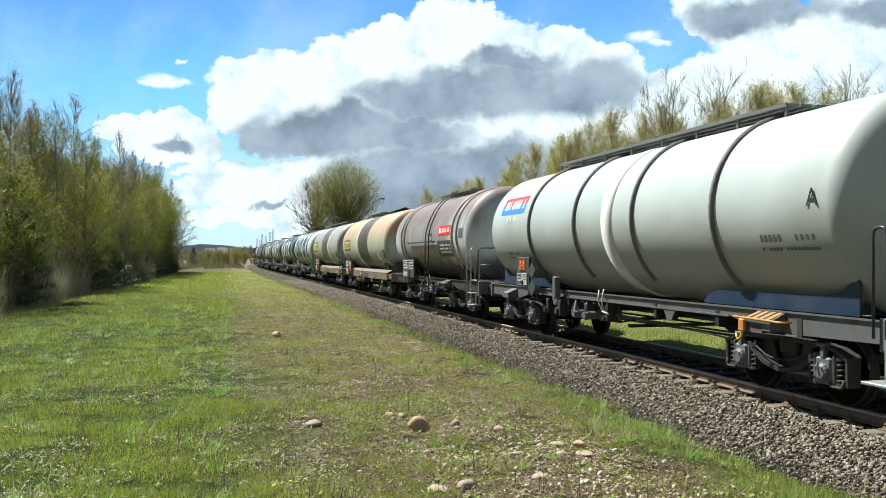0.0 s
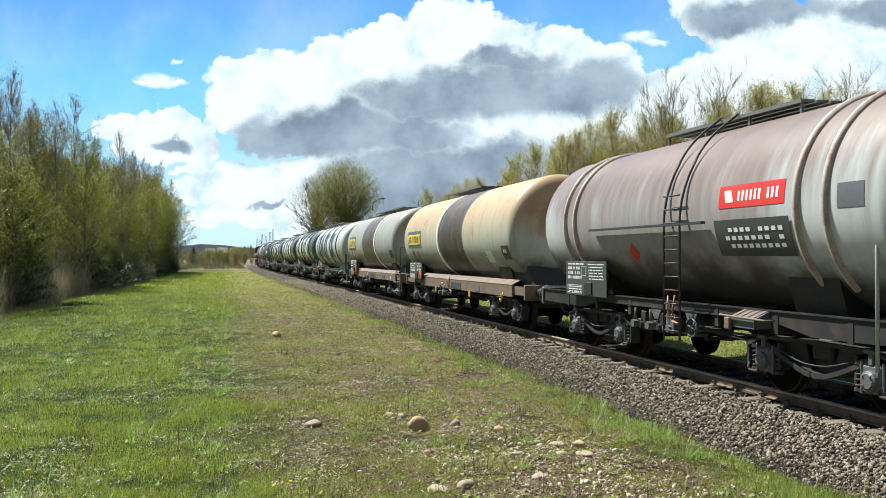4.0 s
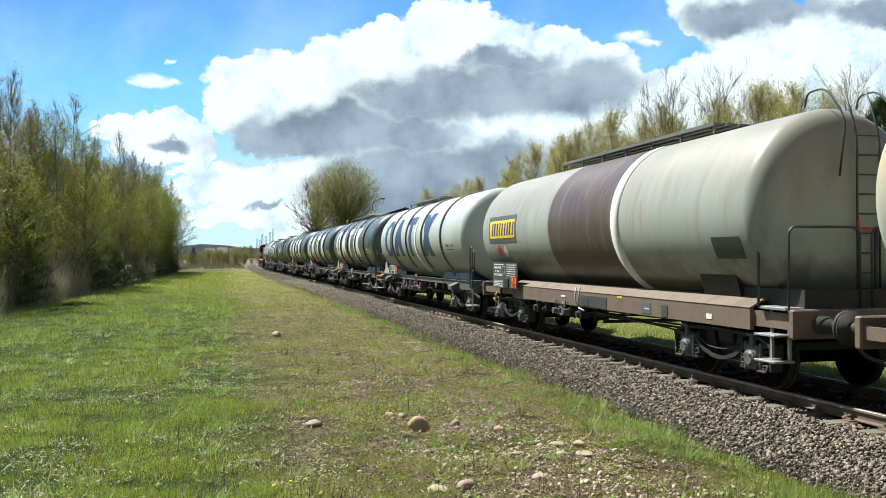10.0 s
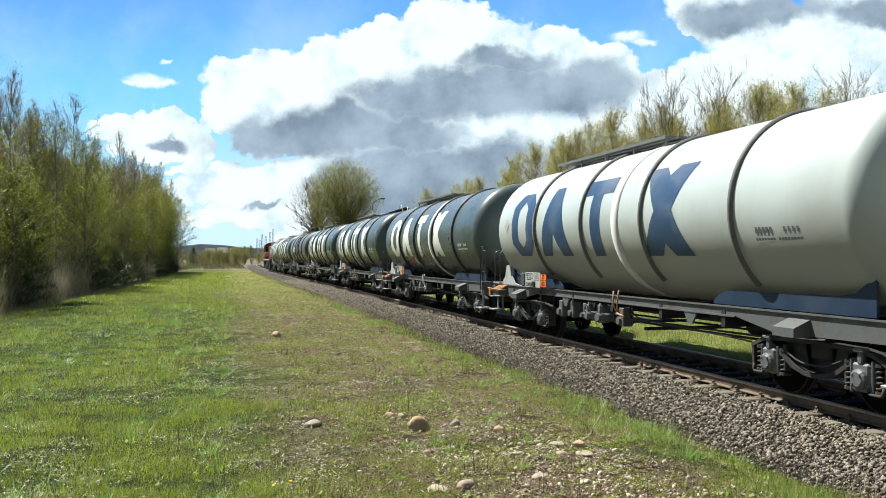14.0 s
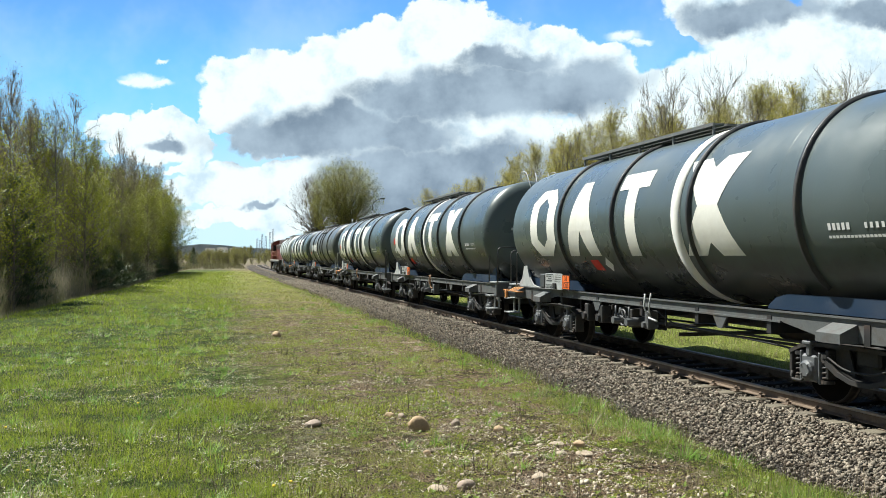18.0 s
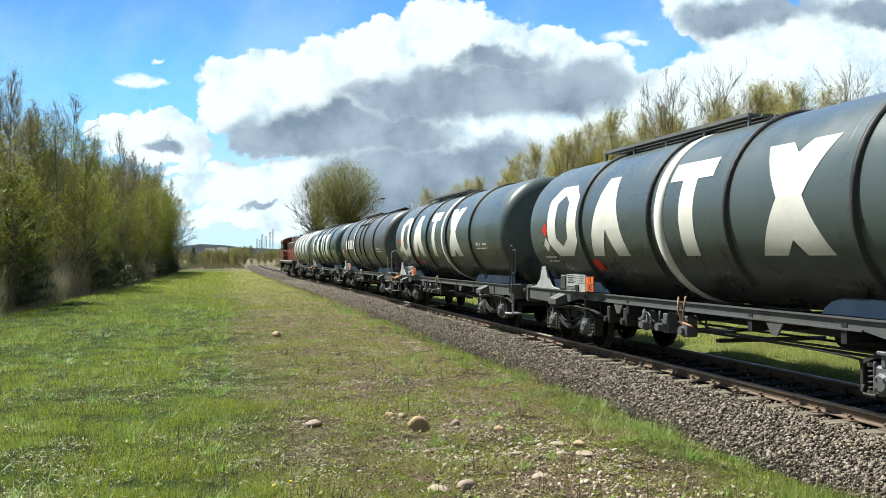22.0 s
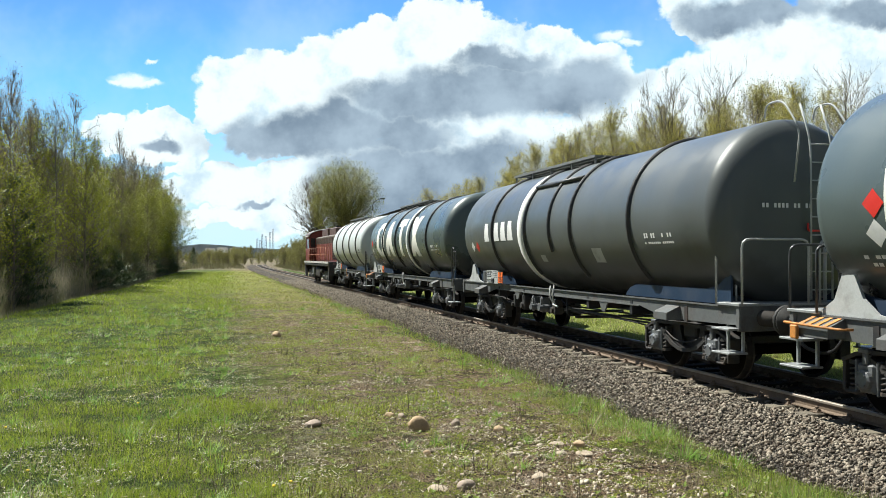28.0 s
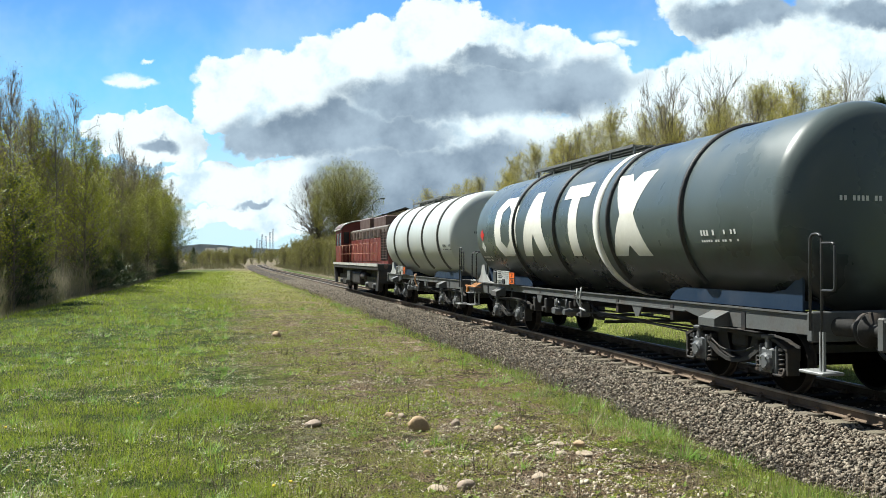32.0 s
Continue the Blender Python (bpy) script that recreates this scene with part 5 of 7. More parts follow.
def build_train():
    wagon_white_red(), wagon_brown(), wagon_cream(), wagon_grey_brown()
    wagon_hooped(-0.86, 14.9, 1.32, 12.0, 0.31, 13.25, PALE_TANK, (2.6, 5.36, 7.95, 10.6), (6.27, 6.55), [(12.25, 10.8), (10.36, 8.65), (7.96, 6.63), (5.42, 3.8)], 1.95, 3.55, BLUE_LETTER, RING_GREY, "white tank wagon with a large blue emblem", 5, band_mat=BAND_WHITE)
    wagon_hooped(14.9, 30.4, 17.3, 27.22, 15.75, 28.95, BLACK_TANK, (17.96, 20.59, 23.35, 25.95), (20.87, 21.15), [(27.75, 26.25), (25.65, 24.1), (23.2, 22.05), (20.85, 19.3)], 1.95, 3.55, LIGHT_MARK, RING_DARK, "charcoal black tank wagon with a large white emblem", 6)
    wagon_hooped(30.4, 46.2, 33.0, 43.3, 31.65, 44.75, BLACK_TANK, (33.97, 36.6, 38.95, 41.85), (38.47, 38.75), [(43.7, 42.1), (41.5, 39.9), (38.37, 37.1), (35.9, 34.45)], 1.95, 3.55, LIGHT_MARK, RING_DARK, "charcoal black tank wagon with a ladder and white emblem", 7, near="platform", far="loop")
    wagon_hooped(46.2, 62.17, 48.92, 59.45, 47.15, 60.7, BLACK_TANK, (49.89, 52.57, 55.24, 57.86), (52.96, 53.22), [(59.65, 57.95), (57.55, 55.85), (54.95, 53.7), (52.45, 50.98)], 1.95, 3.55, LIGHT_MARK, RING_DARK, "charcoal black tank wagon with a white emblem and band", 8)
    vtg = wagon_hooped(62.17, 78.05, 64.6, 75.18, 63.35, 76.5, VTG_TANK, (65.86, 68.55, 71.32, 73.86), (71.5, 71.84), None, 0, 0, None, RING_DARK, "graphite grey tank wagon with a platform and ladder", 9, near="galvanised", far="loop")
    c = (62.17 + 78.05) / 2
    rng = random.Random(4)
    decal("company_sign", [[(y0 - c, 2.38), (y0 - 0.42 - c, 2.38), (y0 - 0.34 - c, 2.88), (y0 - 0.06 - c, 2.88)] for y0 in (74.6, 73.75, 73.2, 72.65)], WHITE, vtg, "white company emblem")
    ring_part(vtg, 69.75 - c, RING_DARK, R, 0.05, 0.05, -0.28, 0.95 * math.pi)
    bm = bmesh.new()
    for s in (1,):
        a = 0.72
        p, q = R * math.cos(a), ZC + R * math.sin(a)
        tube(bm, [(-p - 0.03, 68.55 - c, q + 0.03), (-p - 0.03, 71.32 - c, q + 0.03)], 0.05, 6)
    part("stiffening_bar", bm, RING_DARK, vtg)
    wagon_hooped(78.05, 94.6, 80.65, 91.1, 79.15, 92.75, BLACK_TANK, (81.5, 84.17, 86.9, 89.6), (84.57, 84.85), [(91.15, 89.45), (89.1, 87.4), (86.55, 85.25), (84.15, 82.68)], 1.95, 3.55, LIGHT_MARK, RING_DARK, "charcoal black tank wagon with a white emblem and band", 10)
    wagon_hooped(94.6, 107.7, 97.2, 105.0, 95.9, 106.3, LAST_TANK, (97.3, 99.55, 101.9, 104.5), None, None, 0, 0, None, RING_GREY, "clean pale grey tank wagon with dark hoops", 11, far="loop")
    locomotive()


def locomotive():
    u0, u1 = 107.7, 123.9
    c, h = (u0 + u1) / 2, (u1 - u0) / 2 - 0.62
    red = plain("loco_red", (0.17, 0.030, 0.021), 0.5, 0, 0.2, 2.0, (0.07, 0.03, 0.022), 0.5)
    dull = plain("loco_brown", (0.11, 0.065, 0.055), 0.55, 0, 0.25, 2.5, (0.06, 0.045, 0.04), 0.5)
    pale = plain("loco_pale", (0.50, 0.49, 0.46), 0.5, 0, 0.15, 3)
    glass = plain("cab_glass", (0.02, 0.025, 0.03), 0.08, 0, 0.1, 2, amount=0.1, bump=0.0)
    w = thing("diesel_locomotive", "red-brown hooded diesel shunting locomotive with an end cab", "locomotive")
    bm = bmesh.new()
    box(bm, -1.5, 1.5, -h, h, 1.32, 1.62, 0.02)
    box(bm, -1.0, 1.0, -h + 0.6, h - 0.6, 0.9, 1.32)
    part("main_frame", bm, BLACK_FRAME, w, "black main frame")
    for s in (-1, 1):
        bm = bmesh.new()
        box(bm, s * 1.50, s * 1.53, -h, h, 1.50, 1.63)
        part("frame_stripe", bm, pale, w, "pale painted edge of the footplate")
    cab0, cab1 = 120.5 - c, 122.9 - c
    hood0 = 108.9 - c
    grey = plain("loco_grime", (0.13, 0.105, 0.085), 0.6, 0, 0.3, 2.0, (0.05, 0.04, 0.035), 0.6)
    rail_red = plain("loco_rail", (0.36, 0.15, 0.09), 0.5, 0, 0.2, 4)

    def roofed(y0, y1, half, z0, z1, rise, name, mat, label):
        bm = bmesh.new()
        sec = [(-half, z0), (-half, z1)] + [(half * math.cos(math.pi - a * math.pi / 10), z1 + rise * math.sin(a * math.pi / 10)) for a in range(1, 10)] + [(half, z1), (half, z0)]
        prism(bm, sec, y0, y1, "y")
        return part(name, bm, mat, w, label)
    roofed(hood0, cab0, 0.88, 1.62, 2.95, 0.0, "engine_hood", red, "red engine hood")
    roofed(hood0, cab0, 0.90, 2.953, 3.42, 0.16, "hood_top", grey, "grimy grey-brown upper part of the hood")
    # cab: side walls with openings, end wall, arched roof with a pale rim
    for s in (-1, 1):
        for y0, y1, z0, z1 in ((cab0, cab1, 1.62, 2.62), (cab0, cab1, 3.40, 3.60), (cab0, cab0 + 0.22, 2.62, 3.40), (cab1 - 0.22, cab1, 2.62, 3.40), ((cab0 + cab1) / 2 - 0.08, (cab0 + cab1) / 2 + 0.08, 2.62, 3.40)):
            bm = bmesh.new()
            box(bm, s * 1.36, s * 1.42, y0, y1, z0, z1)
            part("cab_side", bm, red, w)
        for y0, y1 in ((cab0 + 0.22, (cab0 + cab1) / 2 - 0.08), ((cab0 + cab1) / 2 + 0.08, cab1 - 0.22)):
            bm = bmesh.new()
            box(bm, s * 1.385, s * 1.395, y0, y1, 2.62, 3.40)
            part("cab_window", bm, glass, w, "dark cab side window")
        bm = bmesh.new()
        tube(bm, [(s * 1.46, cab0 - 0.1, 3.60), (s * 1.46, cab1 + 0.1, 3.60)], 0.035, 6)
        part("gutter", bm, pale, w, "pale roof gutter")
    for y in (cab0, cab1 - 0.06):
        bm = bmesh.new()
        sec = [(-1.36, 1.62), (-1.36, 3.6)] + [(1.36 * math.cos(math.pi - a * math.pi / 10), 3.6 + 0.5 * math.sin(a * math.pi / 10)) for a in range(1, 10)] + [(1.36, 3.6), (1.36, 1.62)]
        prism(bm, sec, y, y + 0.06, "y")
        part("cab_end_wall", bm, red, w)
        for s in (-1, 1):
            bm = bmesh.new()
            q = y - 0.012 if y == cab0 else y + 0.06
            box(bm, s * 0.96, s * 1.28, q, q + 0.012, 2.75, 3.45, 0.004)
            part("cab_window", bm, glass, w, "dark cab end window")
    bm = bmesh.new()
    arc = [(1.46 * math.cos(math.pi - a * math.pi / 16), 3.6 + 0.56 * math.sin(a * math.pi / 16)) for a in range(17)]
    prism(bm, arc + [(x * 0.96, 3.6 + (z - 3.6) * 0.92) for x, z in arc[::-1]], cab0 - 0.12, cab1 + 0.12, "y")
    part("cab_roof", bm, dull, w, "rounded brown cab roof")
    for y in (cab0 - 0.13, cab1 + 0.13):
        bm = bmesh.new()
        tube(bm, [(x, y, z) for x, z in arc], 0.035, 5)
        part("roof_rim", bm, pale, w, "pale rim of the cab roof")
    for s in (-1, 1):
        for i in range(9):
            y = hood0 + 1.75 + i * 1.08
            bm = bmesh.new()
            box(bm, s * 0.88, s * 0.905, y, y + 0.98, 1.72, 2.90, 0.008)
            part("hood_door", bm, red, w)
            bm = bmesh.new()
            for q in range(6):
                box(bm, s * 0.90, s * 0.925, y + 0.08, y + 0.88, 3.02 + q * 0.06, 3.05 + q * 0.06)
            part("louvre", bm, dull, w)
        bm = bmesh.new()
        box(bm, s * 0.885, s * 0.895, hood0 + 0.12, hood0 + 1.6, 1.80, 3.30)
        grille = part("radiator_grille", bm, BLACK_FRAME, w, "dark radiator grille")
        for q in range(11):
            bm = bmesh.new()
            box(bm, s * 0.895, s * 0.93, hood0 + 0.12, hood0 + 1.6, 1.86 + q * 0.13, 1.90 + q * 0.13)
            part("slat", bm, dull, grille)
        for q in (0.12, 0.86, 1.6):
            bm = bmesh.new()
            box(bm, s * 0.895, s * 0.94, hood0 + q - 0.02, hood0 + q + 0.02, 1.80, 3.30)
            part("grille_bar", bm, dull, grille)
    for y0, y1, half, top in ((110.3 - c, 113.6 - c, 0.72, 4.02), (115.0 - c, 118.2 - c, 0.66, 4.10)):
        bm = bmesh.new()
        box(bm, -half, half, y0, y1, 3.45, top, 0.06)
        part("roof_box", bm, dull, w, "brown box on the hood roof")
    bm = bmesh.new()
    lathe(bm, [(3.5, 0.18), (4.25, 0.16), (4.25, 0.12), (3.5, 0.12)], 12, "z", (0, 114.3 - c, 0))
    part("exhaust_stack", bm, BLACK_FRAME, w)
    for s in (-1, 1):
        for i in range(11):
            y = hood0 - 0.2 + i * 1.38
            if y < h:
                bm = bmesh.new()
                tube(bm, [(s * 1.46, y, 1.6), (s * 1.46, y, 2.62)], 0.016, 5)
                part("railing_post", bm, rail_red, w)
        for z in (2.62, 2.12):
            bm = bmesh.new()
            tube(bm, [(s * 1.46, hood0 - 0.2, z), (s * 1.46, cab0 - 0.1, z)], 0.016, 5)
            part("handrail", bm, rail_red, w)
            bm = bmesh.new()
            tube(bm, [(s * 1.46, cab1 + 0.1, z), (s * 1.46, h, z)], 0.016, 5)
            part("handrail", bm, rail_red, w)
        for k in (-1, 1):
            bm = bmesh.new()
            prism(bm, [(k * (h - 0.2), 1.32), (k * (h + 0.1), 1.32), (k * (h - 0.15), 0.35), (k * (h - 0.8), 0.35)], s * 1.3, s * 1.46)
            part("end_steps", bm, BLACK_FRAME, w)
            bm = bmesh.new()
            lathe(bm, [(k * (h + 0.02), 0), (k * (h + 0.02), 0.10), (k * (h - 0.12), 0.12), (k * (h - 0.12), 0)], 14, "y", (s * 1.1, 0, 1.5))
            part("headlight", bm, dull, w)
        bm = bmesh.new()
        box(bm, s * 1.0, s * 1.40, 1.5, 2.6, 0.60, 1.20, 0.05)
        part("battery_box", bm, BOX_GREY, w, "grey equipment box")
        for y in (-4.3, 4.5):
            bm = bmesh.new()
            prism(bm, [(y - 2.2, 0.70), (y - 1.9, 0.95), (y + 1.9, 0.95), (y + 2.2, 0.70), (y + 1.5, 0.62), (y + 0.6, 0.40), (y - 0.6, 0.40), (y - 1.5, 0.62)], s * 1.16, s * 1.22)
            part("bogie_side_frame", bm, BOGIE, w)
            for q in (-1.5, 1.5):
                bm = bmesh.new()
                lathe(bm, [(s * 1.22, 0), (s * 1.22, 0.15), (s * 1.34, 0.13), (s * 1.36, 0)], 14, "x", (0, y + q * 0.7, 0.52))
                part("axle_cap", bm, BOX_GREY, w)
        bm = bmesh.new()
        lathe(bm, [(-3.0, 0), (-3.0, 0.14), (-2.9, 0.18), (-1.9, 0.18), (-1.8, 0.14), (-1.8, 0)], 14, "y", (s * 1.2, 0, 0.95))
        part("air_reservoir", bm, BLACK_FRAME, w, "black air reservoir", True)
    bm = bmesh.new()
    box(bm, -1.35, 1.35, -1.6, 1.0, 0.45, 1.2, 0.12)
    part("fuel_tank", bm, BLACK_FRAME, w, "black fuel tank")
    add_bogie(w, -4.3, 2.1), add_bogie(w, 4.5, 2.1)
    add_buffers(w, -h - 0.62, -1), add_buffers(w, h + 0.62, 1)
    for s in (-1, 1):
        bm = bmesh.new()
        box(bm, -1.4, 1.4, s * h - 0.05, s * h + 0.05, 0.7, 1.35, 0.01)
        part("buffer_beam", bm, BLACK_FRAME, w)
    TRAIN.append((w, c))


def motions():
    """The train rolls towards the camera along the track, its wheels turning."""
    for w, c in TRAIN:
        rows = []
        for i in range(33):
            y = c - gone(float(i))
            rows.append((float(i), pose(line_x(y), y, 0, 0, 0, line_turn(y))))
        walk(w, rows)
    for ob, far, d0, d1 in ((SKY[0], 3500.0, -0.012, 0.013), (SKY[1], 3400.0, -0.028, 0.032)):
        walk(ob, [(0.0, sky_pose(far, d0)), (16.0, sky_pose(far, (d0 + d1) / 2)), (32.0, sky_pose(far, d1))])
    for ws, y in WHEELS:
        rows = []
        for i in range(214):
            t = min(32.0, i * 0.15 + (0.1 if i == 213 else 0))
            rows.append((t, pose(0, y, 0.46, math.degrees(gone(t) / 0.46))))
        walk(ws, rows)


# ---------------------------------------------------------------- plants
def leaf_material(name, a, b, c, lucent=0.45, straw=0.0):
    n = Nodes(name)
    r = n.island()
    col = n.mix(r, a, b)
    col = n.mix(n.rng(n.noise(0.55, 3), 0.35, 0.7), col, c)
    if straw:
        col = n.mix(n.math("LESS_THAN", n.math("FRACT", n.math("MULTIPLY", r, 17.3)), straw), col, (0.34, 0.29, 0.16))
    n.done(col, 0.5, 0, 0.33)
    t = n.t.nodes.new("ShaderNodeBsdfTranslucent")
    n.link(col, t.inputs["Color"])
    mx = n.t.nodes.new("ShaderNodeMixShader")
    mx.inputs[0].default_value = lucent
    n.link(n.b.outputs[0], mx.inputs[1]), n.link(t.outputs[0], mx.inputs[2])
    n.link(mx.outputs[0], n.out.inputs["Surface"])
    return n.m


GRASS = leaf_material("grass_blade", (0.065, 0.125, 0.008), (0.58, 0.66, 0.075), (0.30, 0.38, 0.035), 0.35, 0.15)
WORN_GRASS = leaf_material("worn_grass_blade", (0.09, 0.125, 0.015), (0.50, 0.52, 0.10), (0.25, 0.25, 0.06), 0.35, 0.28)
VERGE_GRASS = leaf_material("verge_grass_blade", (0.07, 0.14, 0.012), (0.40, 0.50, 0.08), (0.20, 0.26, 0.05), 0.4, 0.2)
BANK_GRASS = leaf_material("bank_grass_blade", (0.12, 0.17, 0.03), (0.56, 0.60, 0.16), (0.32, 0.36, 0.09), 0.4, 0.2)
STRAW = leaf_material("dry_stalk", (0.20, 0.16, 0.09), (0.38, 0.32, 0.20), (0.25, 0.20, 0.12), 0.2)
BIRCH_LEAF = leaf_material("birch_leaf", (0.08, 0.105, 0.010), (0.55, 0.57, 0.065), (0.27, 0.29, 0.033), 0.38)
MAPLE_LEAF = leaf_material("maple_leaf", (0.16, 0.18, 0.03), (0.46, 0.46, 0.09), (0.30, 0.29, 0.06), 0.45)
POPLAR_LEAF = leaf_material("poplar_leaf", (0.29, 0.275, 0.06), (0.56, 0.51, 0.14), (0.40, 0.35, 0.10), 0.6)
BUD_LEAF = leaf_material("bud_leaf", (0.24, 0.19, 0.10), (0.36, 0.30, 0.15), (0.27, 0.22, 0.12), 0.4)
BUSH_LEAF = leaf_material("bush_leaf", (0.16, 0.165, 0.04), (0.34, 0.33, 0.09), (0.24, 0.22, 0.07), 0.45)
NEEDLE = leaf_material("pine_needle", (0.045, 0.075, 0.03), (0.17, 0.21, 0.085), (0.09, 0.125, 0.05), 0.3)
BARK = plain("bark_grey", (0.15, 0.125, 0.10), 0.9, 0, 0.35, 6, (0.06, 0.05, 0.04), 0.6)
BIRCH_BARK = plain("bark_birch", (0.17, 0.145, 0.12), 0.85, 0, 0.3, 3, (0.05, 0.045, 0.04), 0.75)
TWIG = plain("twig_brown", (0.18, 0.15, 0.12), 0.9, 0, 0.3, 4)


def triangles(name, p, d, w, mat, parent=None, label=""):
    """Thin pointed blades: p feet, d from foot to tip, w half-widths along the ground."""
    side = np.stack([-d[:, 1], d[:, 0], np.zeros(len(d))], 1)
    ln = np.linalg.norm(side, axis=1, keepdims=True)
    side = np.where(ln < 1e-6, np.array([[1.0, 0, 0]]), side / np.maximum(ln, 1e-6))
    v = np.stack([p - side * w[:, None], p + side * w[:, None], p + d], 1).reshape(-1, 3)
    return mesh_of(name, v, np.arange(len(v)).reshape(-1, 3), mat, label, parent)


def leaf_cards(rng, at, size):
    """Small random leaf shapes (two triangles folded along the rib)."""
    n = len(at)
    a = rng.normal(size=(n, 3))
    a /= np.linalg.norm(a, axis=1, keepdims=True)
    b = np.cross(a, rng.normal(size=(n, 3)))
    b /= np.linalg.norm(b, axis=1, keepdims=True)
    s = (size * rng.uniform(0.6, 1.4, n))[:, None]
    v = np.stack([at - a * s, at + b * s * 0.6, at + a * s, at - b * s * 0.6], 1).reshape(-1, 3)
    k = np.arange(n)[:, None] * 4
    return v, np.concatenate([k + np.array([[0, 1, 2, 3]])], 0)


def limb(verts, faces, pts, r0, r1, n=5):
    base = len(verts)
    pts = [Vector(p) for p in pts]
    for i, p in enumerate(pts):
        d = (pts[min(i + 1, len(pts) - 1)] - pts[max(i - 1, 0)]).normalized()
        a = d.cross(Vector((0.31, 0.9, 0.27))).normalized()
        b = d.cross(a)
        k = r0 + (r1 - r0) * i / (len(pts) - 1)
        for q in range(n):
            w = q * 6.2832 / n
            verts.append(tuple(p + (a * math.cos(w) + b * math.sin(w)) * k))
    for i in range(len(pts) - 1):
        for q in range(n):
            u = base + i * n
            faces.append((u + q, u + (q + 1) % n, u + n + (q + 1) % n, u + n + q))


def tree(name, label, category, seed, height, start, reach, limbs, rise, leaves, leaf, leaf_mat, bark, twigs=700, trunk_r=0.09, shape=0.7, forks=4, group="", droop=0.0, dome=None, spread=0.035, bare_top=0.0, low_bare=0.6):
    """A tapered trunk with limbs and twigs, and a crown of many small leaves with gaps.
    start: height of the lowest limb (share); reach: the longest limb; rise: steepness of the limbs."""
    rng = random.Random(seed)
    nr = np.random.default_rng(seed)
    thing_ = thing(name, label, category, group)
    V, F, ends = [], [], []
    wob = [(rng.uniform(-1, 1) * 0.012 * height, rng.uniform(-1, 1) * 0.012 * height) for _ in range(8)]
    trunk = [(wob[i][0] * i / 7, wob[i][1] * i / 7, height * i / 7 - (0.4 if i == 0 else 0)) for i in range(8)]
    limb(V, F, trunk, trunk_r, trunk_r * 0.12, 7)
    def on(h):
        k = min(6.999, max(0, h / height * 7))
        i = int(k)
        return Vector(trunk[i]).lerp(Vector(trunk[i + 1]), k - i)
    for i in range(limbs):
        t = start + (0.97 - start) * (i + rng.random()) / limbs
        rel = (t - start) / (1 - start)
        ln = reach * (math.sin(math.pi * min(1, 0.12 + rel * shape)) ** 0.8) * rng.uniform(0.6, 1.15) + 0.15
        az = i * 2.4 + rng.uniform(-0.5, 0.5)
        up = rise * rng.uniform(0.75, 1.25) * (0.8 + 0.5 * rel)
        d = Vector((math.cos(az) * math.cos(up), math.sin(az) * math.cos(up), math.sin(up)))
        p, pts = on(t * height), []
        if dome:
            t = start + 0.34 * rng.random()
            p = on(t * height)
            up = rng.uniform(0.25, 1.45)
            d = Vector((math.cos(az) * math.cos(up), math.sin(az) * math.cos(up), math.sin(up)))
            cz, rx, rz = dome
            k = 0.5
            while ((p.x + d.x * k) / rx) ** 2 + ((p.y + d.y * k) / rx) ** 2 + ((p.z + d.z * k - cz) / rz) ** 2 < 1 and k < 14:
                k += 0.1
            ln = k * rng.uniform(0.72, 0.88)
        for q in range(5):
            pts.append(tuple(p))
            d = (d + Vector((rng.uniform(-0.16, 0.16), rng.uniform(-0.16, 0.16), rng.uniform(-0.05, 0.16) - droop))).normalized()
            p = p + d * ln / 4
        r0 = trunk_r * (1 - t) * (0.30 if dome else 0.45) + 0.008
        limb(V, F, pts, r0, 0.006, 4)
        for q in range(forks):
            k = rng.randint(1, 4)
            a = Vector(pts[k])
            e = (Vector(pts[k]) - Vector(pts[k - 1])).normalized() + Vector((rng.uniform(-1, 1), rng.uniform(-1, 1), rng.uniform(-0.2, 0.8) - droop)) * 0.75
            l2 = ln * (rng.uniform(0.12, 0.26) if dome else rng.uniform(0.25, 0.5))
            b = a + e.normalized() * l2
            m = (a + b) / 2 + Vector((0, 0, 0.06 * l2))
            limb(V, F, [a, m, b], r0 * 0.4 + 0.003, 0.004, 3)
            ends.append((a, b))
        ends.append((Vector(pts[2]), Vector(pts[4])))
    mesh_of("trunk", V, F, bark, "", thing_)
    A = np.array([e[0][:] for e in ends])
    B = np.array([e[1][:] for e in ends])
    k = nr.integers(0, len(A), twigs)
    t = nr.uniform(0.2, 1.0, (twigs, 1))
    p = A[k] * (1 - t) + B[k] * t
    d = (B[k] - A[k]) / np.maximum(np.linalg.norm(B[k] - A[k], axis=1, keepdims=True), 1e-6) * 0.8 + nr.normal(size=(twigs, 3)) * 0.55 + np.array([0, 0, 0.3 - droop * 4])
    d *= (reach * nr.uniform(0.1, 0.3, (twigs, 1))) * (0.5 if dome else 1.0)
    if dome:
        cz, rx, rz = dome
        m = twigs * 3
        g = nr.normal(size=(m, 3))
        g /= np.linalg.norm(g, axis=1, keepdims=True)
        rad = nr.uniform(0.12, 1.0, (m, 1)) ** 0.55
        q = np.array([[0, 0, cz]]) + g * rad * np.array([[rx, rx, rz]])
        ok = (q[:, 2] > cz - rz * 0.72) & (np.array([noise.noise(tuple(c * 0.8)) for c in q]) > -0.36)
        q, g = q[ok], g[ok]
        e = (g * np.array([[1, 1, 0.8]]) + np.array([[0, 0, 0.35]]) + nr.normal(size=g.shape) * 0.25) * nr.uniform(0.25, 0.65, (len(q), 1))
        p, d = np.concatenate([p, q]), np.concatenate([d, e])
        twigs = len(p)
    tw = triangles("branchwork", p, d, np.full(twigs, 0.010 if dome else 0.0055), TWIG, thing_)
